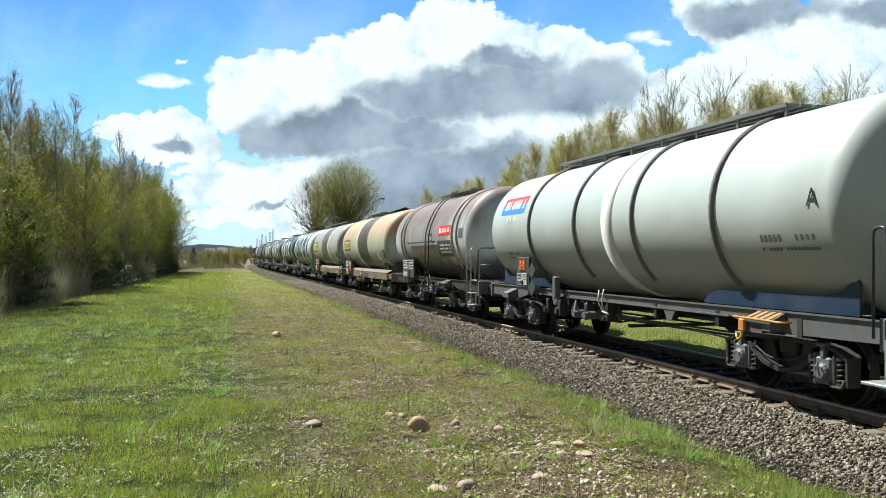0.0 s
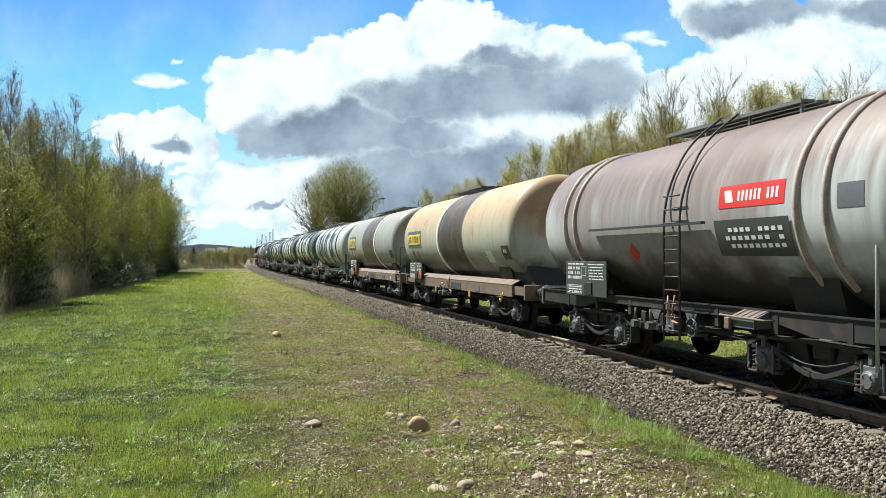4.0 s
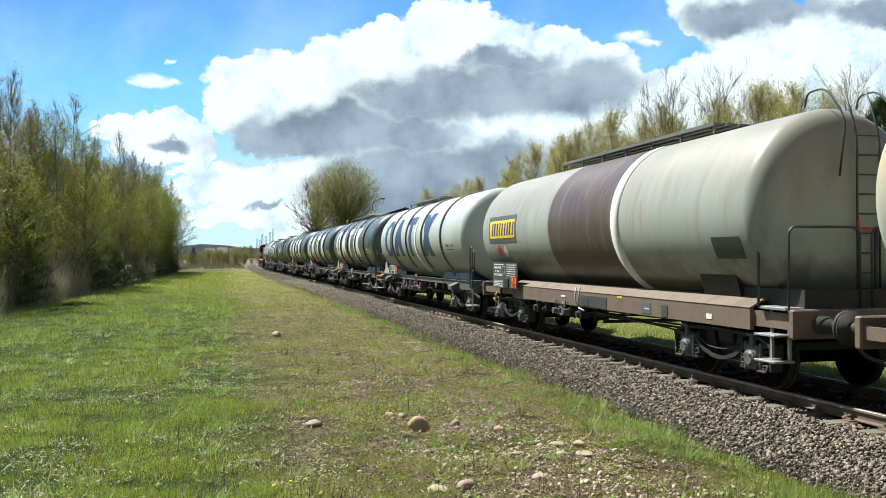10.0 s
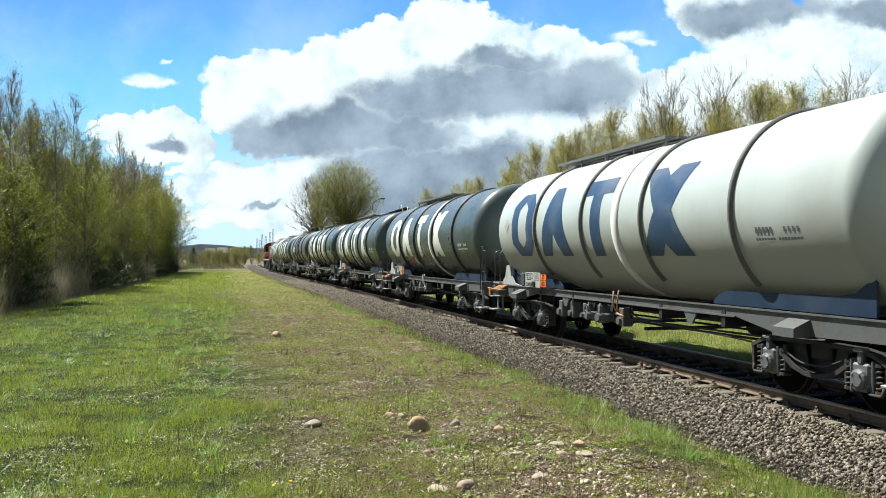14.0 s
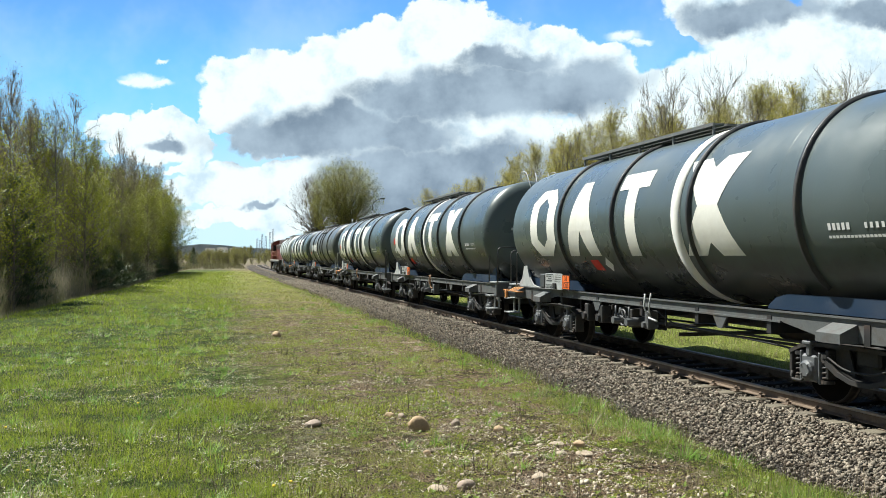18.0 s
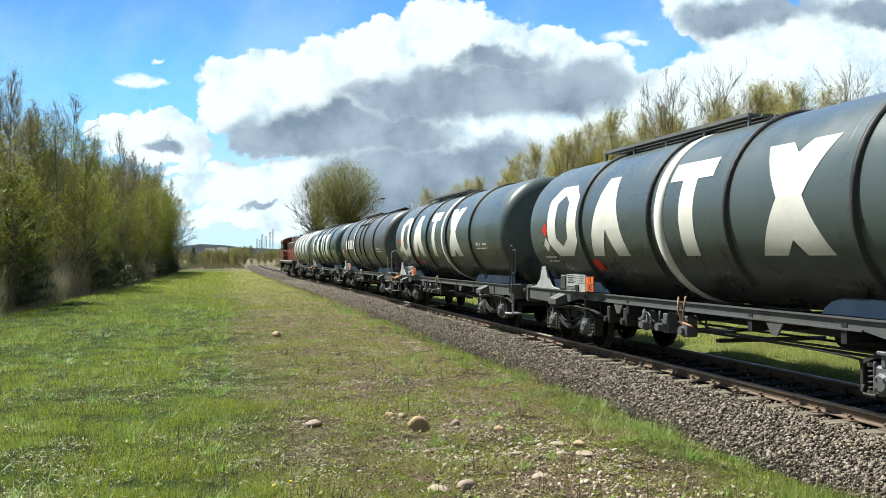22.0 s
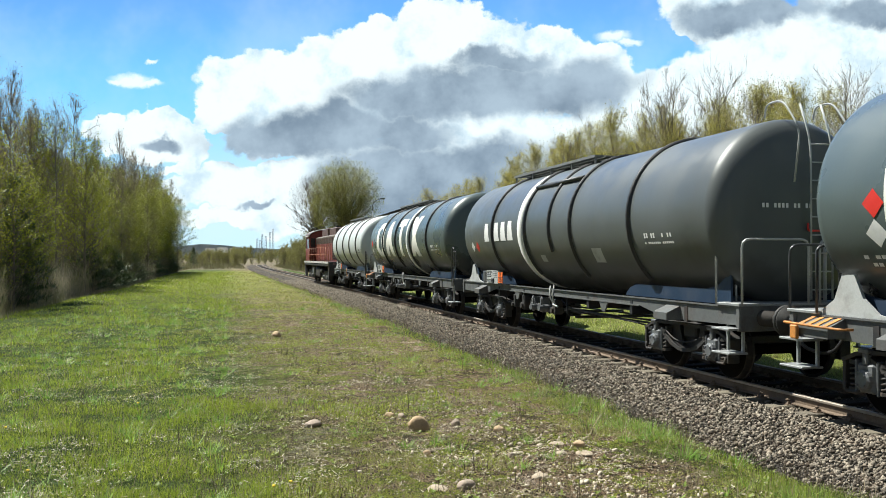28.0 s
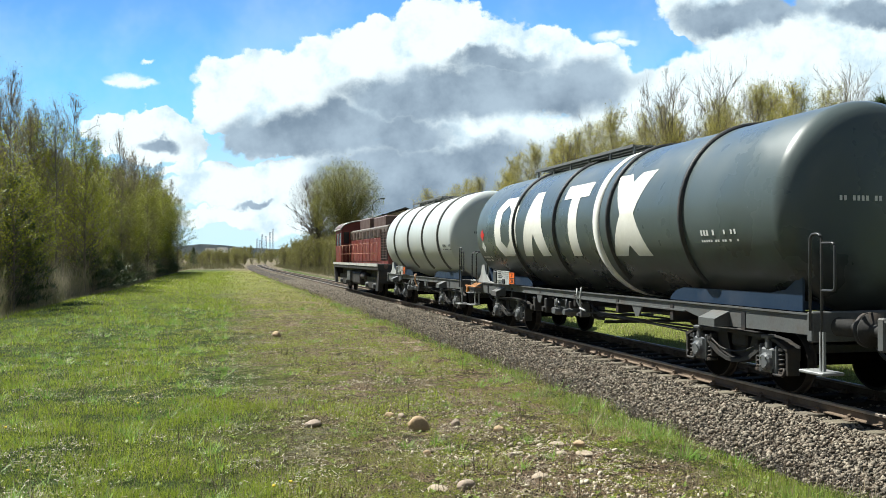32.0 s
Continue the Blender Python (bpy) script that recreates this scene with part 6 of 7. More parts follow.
    tagged(tw, kind="stuff")
    if leaves:
        k = nr.integers(0, twigs, leaves)
        t = nr.uniform(0.1, 1.1, (leaves, 1))
        at = p[k] + d[k] * t + nr.normal(size=(leaves, 3)) * reach * spread
        if bare_top:
            z = at[:, 2] / height
            at = at[(nr.random(leaves) > np.clip((z - bare_top) / 0.2, 0, 0.95)) & (nr.random(leaves) > np.clip((0.42 - z) / 0.25, 0, low_bare))]
        v, f = leaf_cards(nr, at, leaf)
        tagged(mesh_of("crown", v, f, leaf_mat, "", thing_), kind="stuff")
    return thing_


def conifer(name, label, seed, height, reach, tufts):
    rng = random.Random(seed)
    nr = np.random.default_rng(seed)
    t_ = thing(name, label, "conifer")
    V, F, A, B = [], [], [], []
    limb(V, F, [(0, 0, -0.3), (0.03, 0, height * 0.5), (0, 0, height)], 0.09, 0.015, 6)
    n = 60
    for i in range(n):
        k = i / n
        z = height * (0.06 + 0.92 * k)
        ln = reach * (1 - k) ** 0.85 * rng.uniform(0.7, 1.15) + 0.12
        az = i * 2.4
        e = Vector((math.cos(az) * ln, math.sin(az) * ln, ln * rng.uniform(0.05, 0.35)))
        limb(V, F, [(0, 0, z), Vector((0, 0, z)) + e * 0.5, Vector((0, 0, z)) + e], 0.018, 0.005, 3)
        A.append((0, 0, z)), B.append(tuple(Vector((0, 0, z)) + e))
    mesh_of("trunk", V, F, BARK, "", t_)
    A, B = np.array(A), np.array(B)
    k = nr.integers(0, n, tufts)
    t = nr.uniform(0.15, 1.05, (tufts, 1)) ** 0.7
    p = A[k] * (1 - t) + B[k] * t + nr.normal(size=(tufts, 3)) * 0.05
    d = (B[k] - A[k]) * 0.12 + nr.normal(size=(tufts, 3)) * 0.14 + np.array([0, 0, 0.04])
    triangles("needles", p, d, np.full(tufts, 0.022), NEEDLE, t_)
    return t_


def place(template, rows, first=[None]):
    """Puts copies of a tree; the first row moves the tree itself."""
    for i, (x, y, s, a) in enumerate(rows):
        m = pose(x, y, ground_z(x, y) + 0.02, 0, 0, a)
        ob = template
        if i:
            ob = copy_thing(template, m)
        else:
            ob.matrix_basis = m
        ob.scale = (s, s, s * (0.92 + 0.16 * ((i * 37) % 10) / 10))


def build_woods():
    rng = random.Random(11)
    birch = [tree("birch_tree", "slender young birch with thin yellow-green spring leaves", "tree", 20 + i, 10.0, 0.10, 2.2, 60, 0.62, 6800, 0.054, BIRCH_LEAF, BIRCH_BARK, 2200, 0.085, 0.86, group="birches along the meadow", spread=0.075, bare_top=0.86, low_bare=0.93) for i in range(4)]
    bare = [tree("bare_birch", "bare slender birch with grey twigs in bud", "tree", 40 + i, 11.0, 0.2, 1.6, 40, 0.85, 1500, 0.03, BUD_LEAF, BIRCH_BARK, 1500, 0.075, 0.86, group="birches along the meadow", spread=0.06) for i in range(2)]
    spots = [[] for _ in range(6)]
    y = 34.0
    while y < 138:
        edge = -9.2 + 2.1 * (y - 25) / 100
        for x0, x1, chance in ((0.0, 1.3, 0.5), (1.5, 3.0, 0.8), (3.2, 4.8, 0.75), (5.0, 7.0, 0.6), (7.5, 12.0, 0.5)):
            if rng.random() < chance * (0.7 if y < 62 else 1.0):
                k = rng.choice((0, 1, 2, 3)) if rng.random() < 0.58 else rng.choice((4, 5))
                tall = float(np.interp(y, (25, 40, 48, 58, 66, 74, 95, 127), (0.86, 1.02, 1.12, 1.26, 1.28, 1.14, 1.36, 1.48)))
                s = tall * rng.uniform(0.70, 0.95) * (0.85 if x0 < 1 else 1.0) * (1.06 if k > 3 else 1.0)
                spots[k].append((edge - rng.uniform(x0, x1), y + rng.uniform(-1.0, 1.0), s, rng.uniform(0, 360)))
        y += 2.2
    for t, r in zip(birch + bare, spots):
        place(t, r)
    pine = conifer("spruce_tree", "dark green young spruce at the wood's edge", 3, 5.6, 1.35, 9000)
    place(pine, [(-9.9, 45.5, 1.30, 10), (-9.7, 43.5, 0.85, 70), (-10.6, 50.0, 1.0, 200), (-10.4, 52, 0.8, 30), (-6.4, 190, 0.75, 60), (32.0, 36.0, 1.7, 40)])
    scrub = [conifer("young_pine", "bushy grey-green young pine under the birches", 5 + i, 3.1, 1.75, 7000) for i in range(2)]
    rows = [[], []]
    for i in range(24):
        y = 62 + 66 * ((i + rng.random()) / 24) ** 1.15
        rows[i % 2].append((-9.3 + 2.0 * (y - 25) / 100 - rng.uniform(0.0, 2.6), y, rng.uniform(0.5, 1.0) * (1 + (y - 40) / 200), rng.uniform(0, 360)))
    place(scrub[0], rows[0]), place(scrub[1], rows[1])
    # the row behind the train
    leafy = [tree("poplar_tree", "young tree with upright yellow-green spring foliage", "tree", 60 + i, 11.0, 0.08, 2.5, 60, 0.88, 18000, 0.038, POPLAR_LEAF, BARK, 2400, 0.075, 0.86, group="trees behind the track", spread=0.06, bare_top=0.94) for i in range(2)]
    grey = [tree("bare_tree", "bare grey tree with fine budding twigs", "tree", 70 + i, 12.3, 0.16, 2.6, 32, 0.80, 1200, 0.03, BUD_LEAF, BARK, 1700, 0.085, 0.62, group="trees behind the track", forks=6) for i in range(2)]
    place(leafy[0], [(25.0, 73, 0.86, 0), (25.5, 67.5, 0.92, 40), (26.5, 61, 0.98, 80), (27, 58, 0.86, 10), (26, 54, 0.95, 120), (28, 50, 0.9, 200), (30.5, 44.0, 1.06, 250), (31, 41, 0.9, 20), (24, 79, 0.78, 60), (29, 63, 0.9, 100), (26.8, 47, 0.85, 33), (29, 39.5, 0.8, 210)])
    place(leafy[1], [(24.6, 70, 0.95, 0), (26, 64.5, 0.85, 40), (27, 59.5, 1.0, 90), (28.5, 55.5, 0.88, 130), (27.5, 52, 0.9, 170), (30, 47.5, 0.95, 210), (33, 41, 0.98, 20), (23, 84, 0.7, 300), (30, 58, 0.9, 310), (28.3, 44.5, 0.85, 80), (25.2, 75.5, 0.8, 15), (23.4, 81, 0.75, 95), (25.8, 62.5, 0.95, 45), (27.4, 56.2, 0.92, 75), (29.2, 52.5, 0.95, 160), (31.5, 49, 1.0, 220), (22.6, 87, 0.72, 10), (32, 45, 0.95, 190), (21.8, 92, 0.75, 130), (30.8, 54, 0.95, 280)])
    place(grey[0], [(26.5, 47.5, 0.98, 0), (28.8, 47.0, 0.85, 120), (24.5, 66, 0.72, 60), (31.5, 37.5, 0.86, 100), (25.6, 107.0, 0.72, 200), (27.8, 49.0, 0.95, 250), (25.2, 60, 0.82, 20)])
    place(grey[1], [(29.0, 45.6, 1.02, 40), (27.2, 50.3, 0.86, 200), (29.5, 42.8, 0.8, 310), (30.0, 36.0, 0.84, 90), (33, 38, 0.7, 0), (26.5, 57, 0.82, 150)])
    # big round tree by the building
    big = tree("maple_tree", "large round-crowned maple with young yellow-green leaves", "tree", 91, 15.0, 0.20, 4.4, 150, 0.80, 62000, 0.055, MAPLE_LEAF, BARK, 6500, 0.34, 0.78, 7, dome=(10.3, 5.3, 6.3), spread=0.05)
    place(big, [(16.7, 121.0, 1.0, 0)])
    big2 = tree("bare_maple", "large bare maple with dense grey-brown twigs", "tree", 95, 15.0, 0.20, 4.4, 150, 0.80, 3000, 0.05, BUD_LEAF, BARK, 6500, 0.30, 0.78, 7, dome=(10.3, 5.1, 6.0))
    place(big2, [(13.4, 127.0, 0.95, 30)])
    # bushes: right of the track far off, under the wood, and in the distance
    bush = [tree("hawthorn_bush", "round brown-green budding bush", "bush", 110 + i, 3.2, 0.05, 1.7, 34, 0.9, 5200, 0.04, BUSH_LEAF, BARK, 1500, 0.05, 0.75, group="bushes along the track") for i in range(2)]
    ra, rb = [], []
    for i in range(64):
        y = rng.uniform(86, 205)
        x = line_x(min(y, 200)) + rng.uniform(4.2, 8.5)
        (ra if i % 2 else rb).append((x, y, rng.uniform(0.6, 1.05) * (1.25 if 100 < y < 160 else 0.9), rng.uniform(0, 360)))
    for i in range(60):
        y = rng.uniform(168, 300)
        x = rng.uniform(-16, 3.6)
        (ra if i % 2 else rb).append((x, y, rng.uniform(0.55, 1.0), rng.uniform(0, 360)))
    for i in range(18):
        (ra if i % 2 else rb).append((rng.uniform(2, 16), rng.uniform(238, 275), rng.uniform(0.7, 1.0), rng.uniform(0, 360)))
    for i in range(34):
        (ra if i % 2 else rb).append((rng.uniform(-9.6, -7.8), rng.uniform(68, 165), rng.uniform(0.35, 0.75), rng.uniform(0, 360)))
    place(bush[0], ra), place(bush[1], rb)


BRUSH = leaf_material("brush_stalk", (0.20, 0.17, 0.11), (0.44, 0.38, 0.27), (0.26, 0.26, 0.12), 0.4)


FAR_BRUSH = leaf_material("far_brush_stalk", (0.10, 0.085, 0.05), (0.24, 0.22, 0.11), (0.15, 0.155, 0.06), 0.35)


def build_brush():
    """Dry brown brush beside the track far off and across the end of the meadow."""
    rng = np.random.default_rng(19)
    for n, xr, yr, tall, wide in ((26000, (3.3, 9.5), (58, 205), (0.35, 1.5), (0.012, 0.03)), (15000, (-26, -3.4), (160, 300), (0.3, 1.1), (0.03, 0.06))):
        y = rng.uniform(yr[0], yr[1], n)
        off = rng.uniform(xr[0], xr[1], n)
        x = np.array([line_x(min(b, 200.0)) for b in y]) + off
        c = np.array([noise.noise((a * 0.35, b * 0.2, 3.0)) for a, b in zip(x, y)])
        ok = c > rng.uniform(-0.5, 0.25, n)
        x, y, off, c = x[ok], y[ok], off[ok], c[ok]
        z = ground_at(x, y)
        h = rng.uniform(tall[0], tall[1], len(x)) * (0.6 + 0.8 * np.clip(c + 0.3, 0, 1)) * np.clip((np.abs(off) - 2.6) / 2.5, 0.3, 1)
        d = np.stack([rng.normal(size=len(x)) * 0.3 * h, rng.normal(size=len(x)) * 0.3 * h, h], 1)
        ob = triangles("dry_brush", np.stack([x, y, z], 1), d, rng.uniform(wide[0], wide[1], len(x)), FAR_BRUSH)
        tagged(ob, "dry brown brush beside the far track", "undergrowth", kind="stuff")


def build_undergrowth():
    rng = np.random.default_rng(9)
    n = 42000
    y = 20 + 150 * rng.random(n) ** 1.4
    x = rng.uniform(-20, -7.1, n) + rng.normal(size=n) * 0.3 + meadow_edge(y)
    z = ground_at(x, y)
    h = rng.uniform(0.25, 1.1, n) * np.clip((-6.9 + meadow_edge(y) - x) / 2.0, 0.2, 1)
    d = np.stack([rng.normal(size=n) * 0.25 * h, rng.normal(size=n) * 0.25 * h, h], 1)
    m = 24000
    ty = 30 + 115 * rng.random(m) ** 1.3
    tx = -9.0 + 2.05 * (ty - 25) / 100 - np.abs(rng.normal(size=m)) * 1.6 + 0.5 * meadow_edge(ty)
    tz = ground_at(tx, ty) + rng.uniform(0, 2.2, m) * rng.random(m)
    th = rng.uniform(0.5, 1.7, m)
    td = np.stack([rng.normal(size=m) * 0.45 * th, rng.normal(size=m) * 0.45 * th, th], 1)
    tagged(triangles("thicket", np.stack([tx, ty, tz], 1), td, rng.uniform(0.006, 0.012, m), BRUSH), "pale leafless thicket at the foot of the birches", "undergrowth", kind="stuff")
    ob = triangles("undergrowth", np.stack([x, y, z], 1), d, rng.uniform(0.006, 0.02, n), BRUSH)
    tagged(ob, "dry brown brush under the birches", "undergrowth", kind="stuff")


def wear(x, y):
    """How worn the turf is: 0 in the lush meadow, 1 on the stony strip."""
    k = np.clip((x + 1.5 * layers(x, y, 0.42, 11) + 0.7) / 2.2, 0, 1)
    return k * np.clip((6.2 - x + 0.5 * layers(x, y, 0.9, 14)) / 1.2, 0, 1)


def build_grass():
    rng = np.random.default_rng(4)

    def scatter(n, y0, y1, x0, x1, reach=0.62):
        """Feet that thin out with distance; x0, x1 bound the stretch of ground."""
        y = 1 / rng.uniform(1 / y1, 1 / y0, n)
        x = np.maximum(x0, -0.34 * y - 1.0) + rng.random(n) * (np.minimum(x1, reach * 1.4 * y + 1.0) - np.maximum(x0, -0.34 * y - 1.0))
        return x, y

    def blades(name, x, y, h, lean, wide, mat, label, category="grass", low=0.01):
        n = len(x)
        a, k = rng.uniform(0, 6.283, n), np.abs(rng.normal(size=n)) * lean * h
        d = np.stack([np.cos(a) * k, np.sin(a) * k, h], 1)
        w = rng.uniform(0.6, 1.4, n) * np.maximum(wide, 0.00030 * y)
        return tagged(triangles(name, np.stack([x, y, ground_at(x, y) - low], 1), d, w, mat), label, category, kind="stuff")

    # lush meadow: short blades, patchy in height and thickness
    x, y = scatter(580000, 5.4, 130, -9.4, 5.6)
    p, q = layers(x, y, 0.55, 21), layers(x, y, 2.3, 31)
    keep = np.clip(1.05 - wear(x, y) * 1.15 + 0.25 * p, 0, 1) * np.clip(0.80 + 0.55 * q + 0.3 * p, 0.12, 1) * np.clip((x + 7.9 - meadow_edge(y) + 0.6 * q) * 1.2, 0, 1)
    ok = keep > rng.random(len(x))
    x, y, p, q = x[ok], y[ok], p[ok], q[ok]
    h = rng.uniform(0.025, 0.085, len(x)) * (1 + 0.5 * np.clip(p, -0.8, 1.2) + 0.35 * q) * (1 + np.clip((y - 15) / 60, 0, 0.9))
    blades("meadow_grass", x, y, np.maximum(h, 0.015), 0.55, 0.0022, GRASS, "lush green spring meadow grass")
    # thin yellowish grass over the worn strip, in patches
    x, y = scatter(330000, 5.4, 130, -2.0, 6.0)
    p, q = layers(x, y, 0.8, 41), layers(x, y, 3.1, 51)
    keep = wear(x, y) * np.clip(0.04 + 0.95 * p + 0.55 * q, 0.015, 0.95)
    ok = keep > rng.random(len(x))
    x, y, p = x[ok], y[ok], p[ok]
    h = rng.uniform(0.012, 0.055, len(x)) * (1 + 0.8 * np.clip(p, -0.5, 1)) * (1 + np.clip((y - 15) / 60, 0, 0.9))
    blades("worn_grass", x, y, h, 0.9, 0.0022, WORN_GRASS, "short sparse grass on worn mossy ground")
    # longer tufts on the verge of the ballast
    x, y = scatter(170000, 5.6, 150, 4.0, 6.3)
    p, q = layers(x, y, 0.9, 61), layers(x, y, 2.8, 71)
    edge = line_x(np.clip(y, 0, 200)) - 3.45
    keep = np.clip(1 - np.abs(x - edge - 0.25 * p) * 1.6, 0, 1) * np.clip(0.02 + 1.1 * p + 0.7 * q, 0.015, 0.75)
    ok = keep > rng.random(len(x))
    x, y, p = x[ok], y[ok], p[ok]
    blades("verge_grass", x, y, rng.uniform(0.03, 0.12, len(x)) * (1 + 0.5 * np.clip(p, -0.5, 1)), 0.55, 0.0022, VERGE_GRASS, "tufts of longer grass beside the ballast")
    # weeds creeping over the shoulder of the ballast
    x, y = scatter(60000, 14, 150, 3.0, 8.0)
    off, q = line_x(np.clip(y, 0, 200)) - x, layers(x, y, 1.1, 77)
    ok = (off > 1.7) & (off < 3.3) & (np.clip(0.05 + 0.5 * q, 0.01, 0.5) * np.clip((y - 10) / 40, 0.1, 1) * np.clip((off - 1.6) / 1.2, 0, 1) > rng.random(len(x)))
    x, y, off = x[ok], y[ok], off[ok]
    blades("shoulder_weeds", x, y, rng.uniform(0.05, 0.22, len(x)), 0.6, 0.003, STRAW, "dry weeds creeping over the ballast", "weeds", low=-0.06)
    # the bank behind the track
    x, y = scatter(230000, 10, 75, 11.0, 22, 0.75)
    q = layers(x, y, 1.2, 81)
    ok = np.clip((x - line_x(y) - 2.3) * 1.4, 0, 1) * np.clip(0.75 + 0.6 * q, 0.15, 1) > rng.random(len(x))
    x, y, q = x[ok], y[ok], q[ok]
    blades("bank_grass", x, y, rng.uniform(0.05, 0.17, len(x)) * (1 + 0.4 * q), 0.6, 0.003, BANK_GRASS, "green grass bank behind the track")
    # low creeping leaves and moss cushions over the worn strip
    n = 150000
    y = 5.8 + 34 * rng.random(n) ** 2.1
    x = rng.uniform(-2.5, 5.6, n)
    c = 0.7 * layers(x, y, 3.2, 91) + 0.4 * lattice(x * 0.9, y * 0.9, 95)
    ok = c > rng.uniform(0.0, 0.75, n)
    x, y, c = x[ok], y[ok], c[ok]
    z = ground_at(x, y) + 0.008 + 0.02 * np.clip(c, 0, 1)
    v, f = leaf_cards(rng, np.stack([x, y, z], 1), 0.011 + 0.0004 * y)
    v[:, 2] = np.repeat(z, 4) + (v[:, 2] - np.repeat(z, 4)) * 0.5
    ob = mesh_of("creeping_plants", v, f, leaf_material("creeping_leaf", (0.06, 0.07, 0.015), (0.52, 0.52, 0.10), (0.21, 0.19, 0.05), 0.2, 0.2))
    tagged(ob, "low creeping leaves and moss on the worn strip", "plants", kind="stuff")
    # tufts
    P, D = [], []
    for i in range(900):
        cy = 6.0 + 34 * rng.random() ** 1.9
        cx = rng.uniform(-6, 5.6)
        if 0.2 < cx < 4.5 and rng.random() < 0.85:
            continue
        m = int(rng.integers(18, 50))
        big = rng.uniform(0.6, 1.4)
        a = rng.normal(size=(m, 2)) * 0.045 * big
        h = rng.uniform(0.05, 0.17, m) * big
        P.append(np.stack([cx + a[:, 0], cy + a[:, 1], np.full(m, ground_z(cx, cy) - 0.01)], 1))
        D.append(np.stack([a[:, 0] * 2.2 + rng.normal(size=m) * 0.03, a[:, 1] * 2.2 + rng.normal(size=m) * 0.03, h], 1))
    P, D = np.concatenate(P), np.concatenate(D)
    ob = triangles("grass_tufts", P, D, rng.uniform(0.003, 0.0065, len(P)) * (1 + np.clip((P[:, 1] - 12) / 20, 0, 2)), leaf_material("tuft_blade", (0.09, 0.20, 0.025), (0.38, 0.52, 0.12), (0.16, 0.28, 0.04), 0.45, 0.12))
    tagged(ob, "bright green tufts of longer grass", "grass", kind="stuff")
    # pale litter lying on the ground
    n = 16000
    y = 5.8 + 30 * rng.random(n) ** 1.9
    x = rng.uniform(-6, 5.6, n)
    k = np.arange(n) < 8000
    cx, cy = rng.uniform(-6, 4, 110), 5.8 + 22 * rng.random(110) ** 1.7
    j = rng.integers(0, 110, n)
    x = np.where(k, cx[j] + rng.normal(size=n) * 0.22, x)
    y = np.where(k, cy[j] + rng.normal(size=n) * 0.16, y)
    z = ground_at(x, y) + rng.uniform(0.01, 0.06, n)
    d = np.stack([rng.normal(size=n), rng.normal(size=n), rng.normal(size=n) * 0.2], 1) * rng.uniform(0.02, 0.07, (n, 1))
    ob = triangles("grass_litter", np.stack([x, y, z], 1), d, rng.uniform(0.003, 0.007, n), leaf_material("litter", (0.36, 0.31, 0.20), (0.74, 0.68, 0.52), (0.48, 0.42, 0.29), 0.2))
    tagged(ob, "bleached straw and dead leaves in the grass", "litter", kind="stuff")
    # broad-leaved weeds
    V, at = [], []
    for i in range(900):
        cy = 6.0 + 22 * rng.random() ** 1.7
        cx = rng.normal(2.0, 2.4)
        m, foot = int(rng.integers(5, 9)), ground_z(cx, cy)
        for q in range(m):
            w = q * 6.283 / m + rng.uniform(-0.3, 0.3)
            l = rng.uniform(0.02, 0.055)
            k = np.array([math.cos(w), math.sin(w), rng.uniform(0.2, 0.9)]) * l
            b = np.array([-math.sin(w), math.cos(w), 0]) * l * 0.28
            o = np.array([cx, cy, foot + 0.012])
            V += [o, o + k * 0.55 + b, o + k, o + k * 0.55 - b]
    V = np.array(V)
    ob = mesh_of("broad_weeds", V, np.arange(len(V)).reshape(-1, 4), leaf_material("weed_leaf", (0.13, 0.20, 0.03), (0.36, 0.42, 0.09), (0.20, 0.26, 0.05), 0.35))
    tagged(ob, "small bright broad-leaved weeds", "weeds", kind="stuff")
    # dark dead stems
    P, D = [], []
    for i in range(170):
        cy = 6.4 + 20 * rng.random() ** 1.5
        cx = rng.uniform(-5, 4.6)
        m = int(rng.integers(4, 16))
        h = rng.uniform(0.08, 0.32, m)
        P.append(np.stack([cx + rng.normal(size=m) * 0.05, cy + rng.normal(size=m) * 0.05, np.full(m, ground_z(cx, cy))], 1))
        D.append(np.stack([rng.normal(size=m) * 0.3 * h, rng.normal(size=m) * 0.3 * h, h], 1))
    for i in range(420):
        cy = 6.2 + 26 * rng.random() ** 1.4
        cx = line_x(cy) - 3.0 + rng.normal() * 0.28
        m = int(rng.integers(4, 14))
        h = rng.uniform(0.06, 0.26, m)
        P.append(np.stack([cx + rng.normal(size=m) * 0.09, cy + rng.normal(size=m) * 0.12, np.full(m, -0.36)], 1))
        D.append(np.stack([rng.normal(size=m) * 0.35 * h, rng.normal(size=m) * 0.35 * h, h + 0.03], 1))
    P, D = np.concatenate(P), np.concatenate(D)
    ob = triangles("dead_stems", P, D, rng.uniform(0.002, 0.0045, len(P)), leaf_material("dead_stem", (0.06, 0.045, 0.03), (0.16, 0.12, 0.08), (0.09, 0.07, 0.05), 0.1))
    tagged(ob, "thin dark dead weed stems", "weeds", kind="stuff")
    gold = plain("dandelion_yellow", (0.75, 0.52, 0.02), 0.7, 0, 0.2, 30)
    for x, y in ((0.45, 8.1), (0.62, 8.25), (-1.9, 9.3), (-2.6, 11.5), (0.1, 7.6), (-1.2, 13.0)):
        t = thing("dandelion", "yellow dandelion in the grass", "flower", "dandelions in the meadow")
        bm = bmesh.new()
        lathe(bm, [(0.075, 0.0), (0.078, 0.012), (0.088, 0.018), (0.094, 0.012), (0.096, 0.0)], 9, "z")
        part("blossom", bm, gold, t)
        bm = bmesh.new()
        tube(bm, [(0.004, 0, -0.01), (0, 0, 0.078)], 0.0025, 5)
        part("stem", bm, GRASS, t)
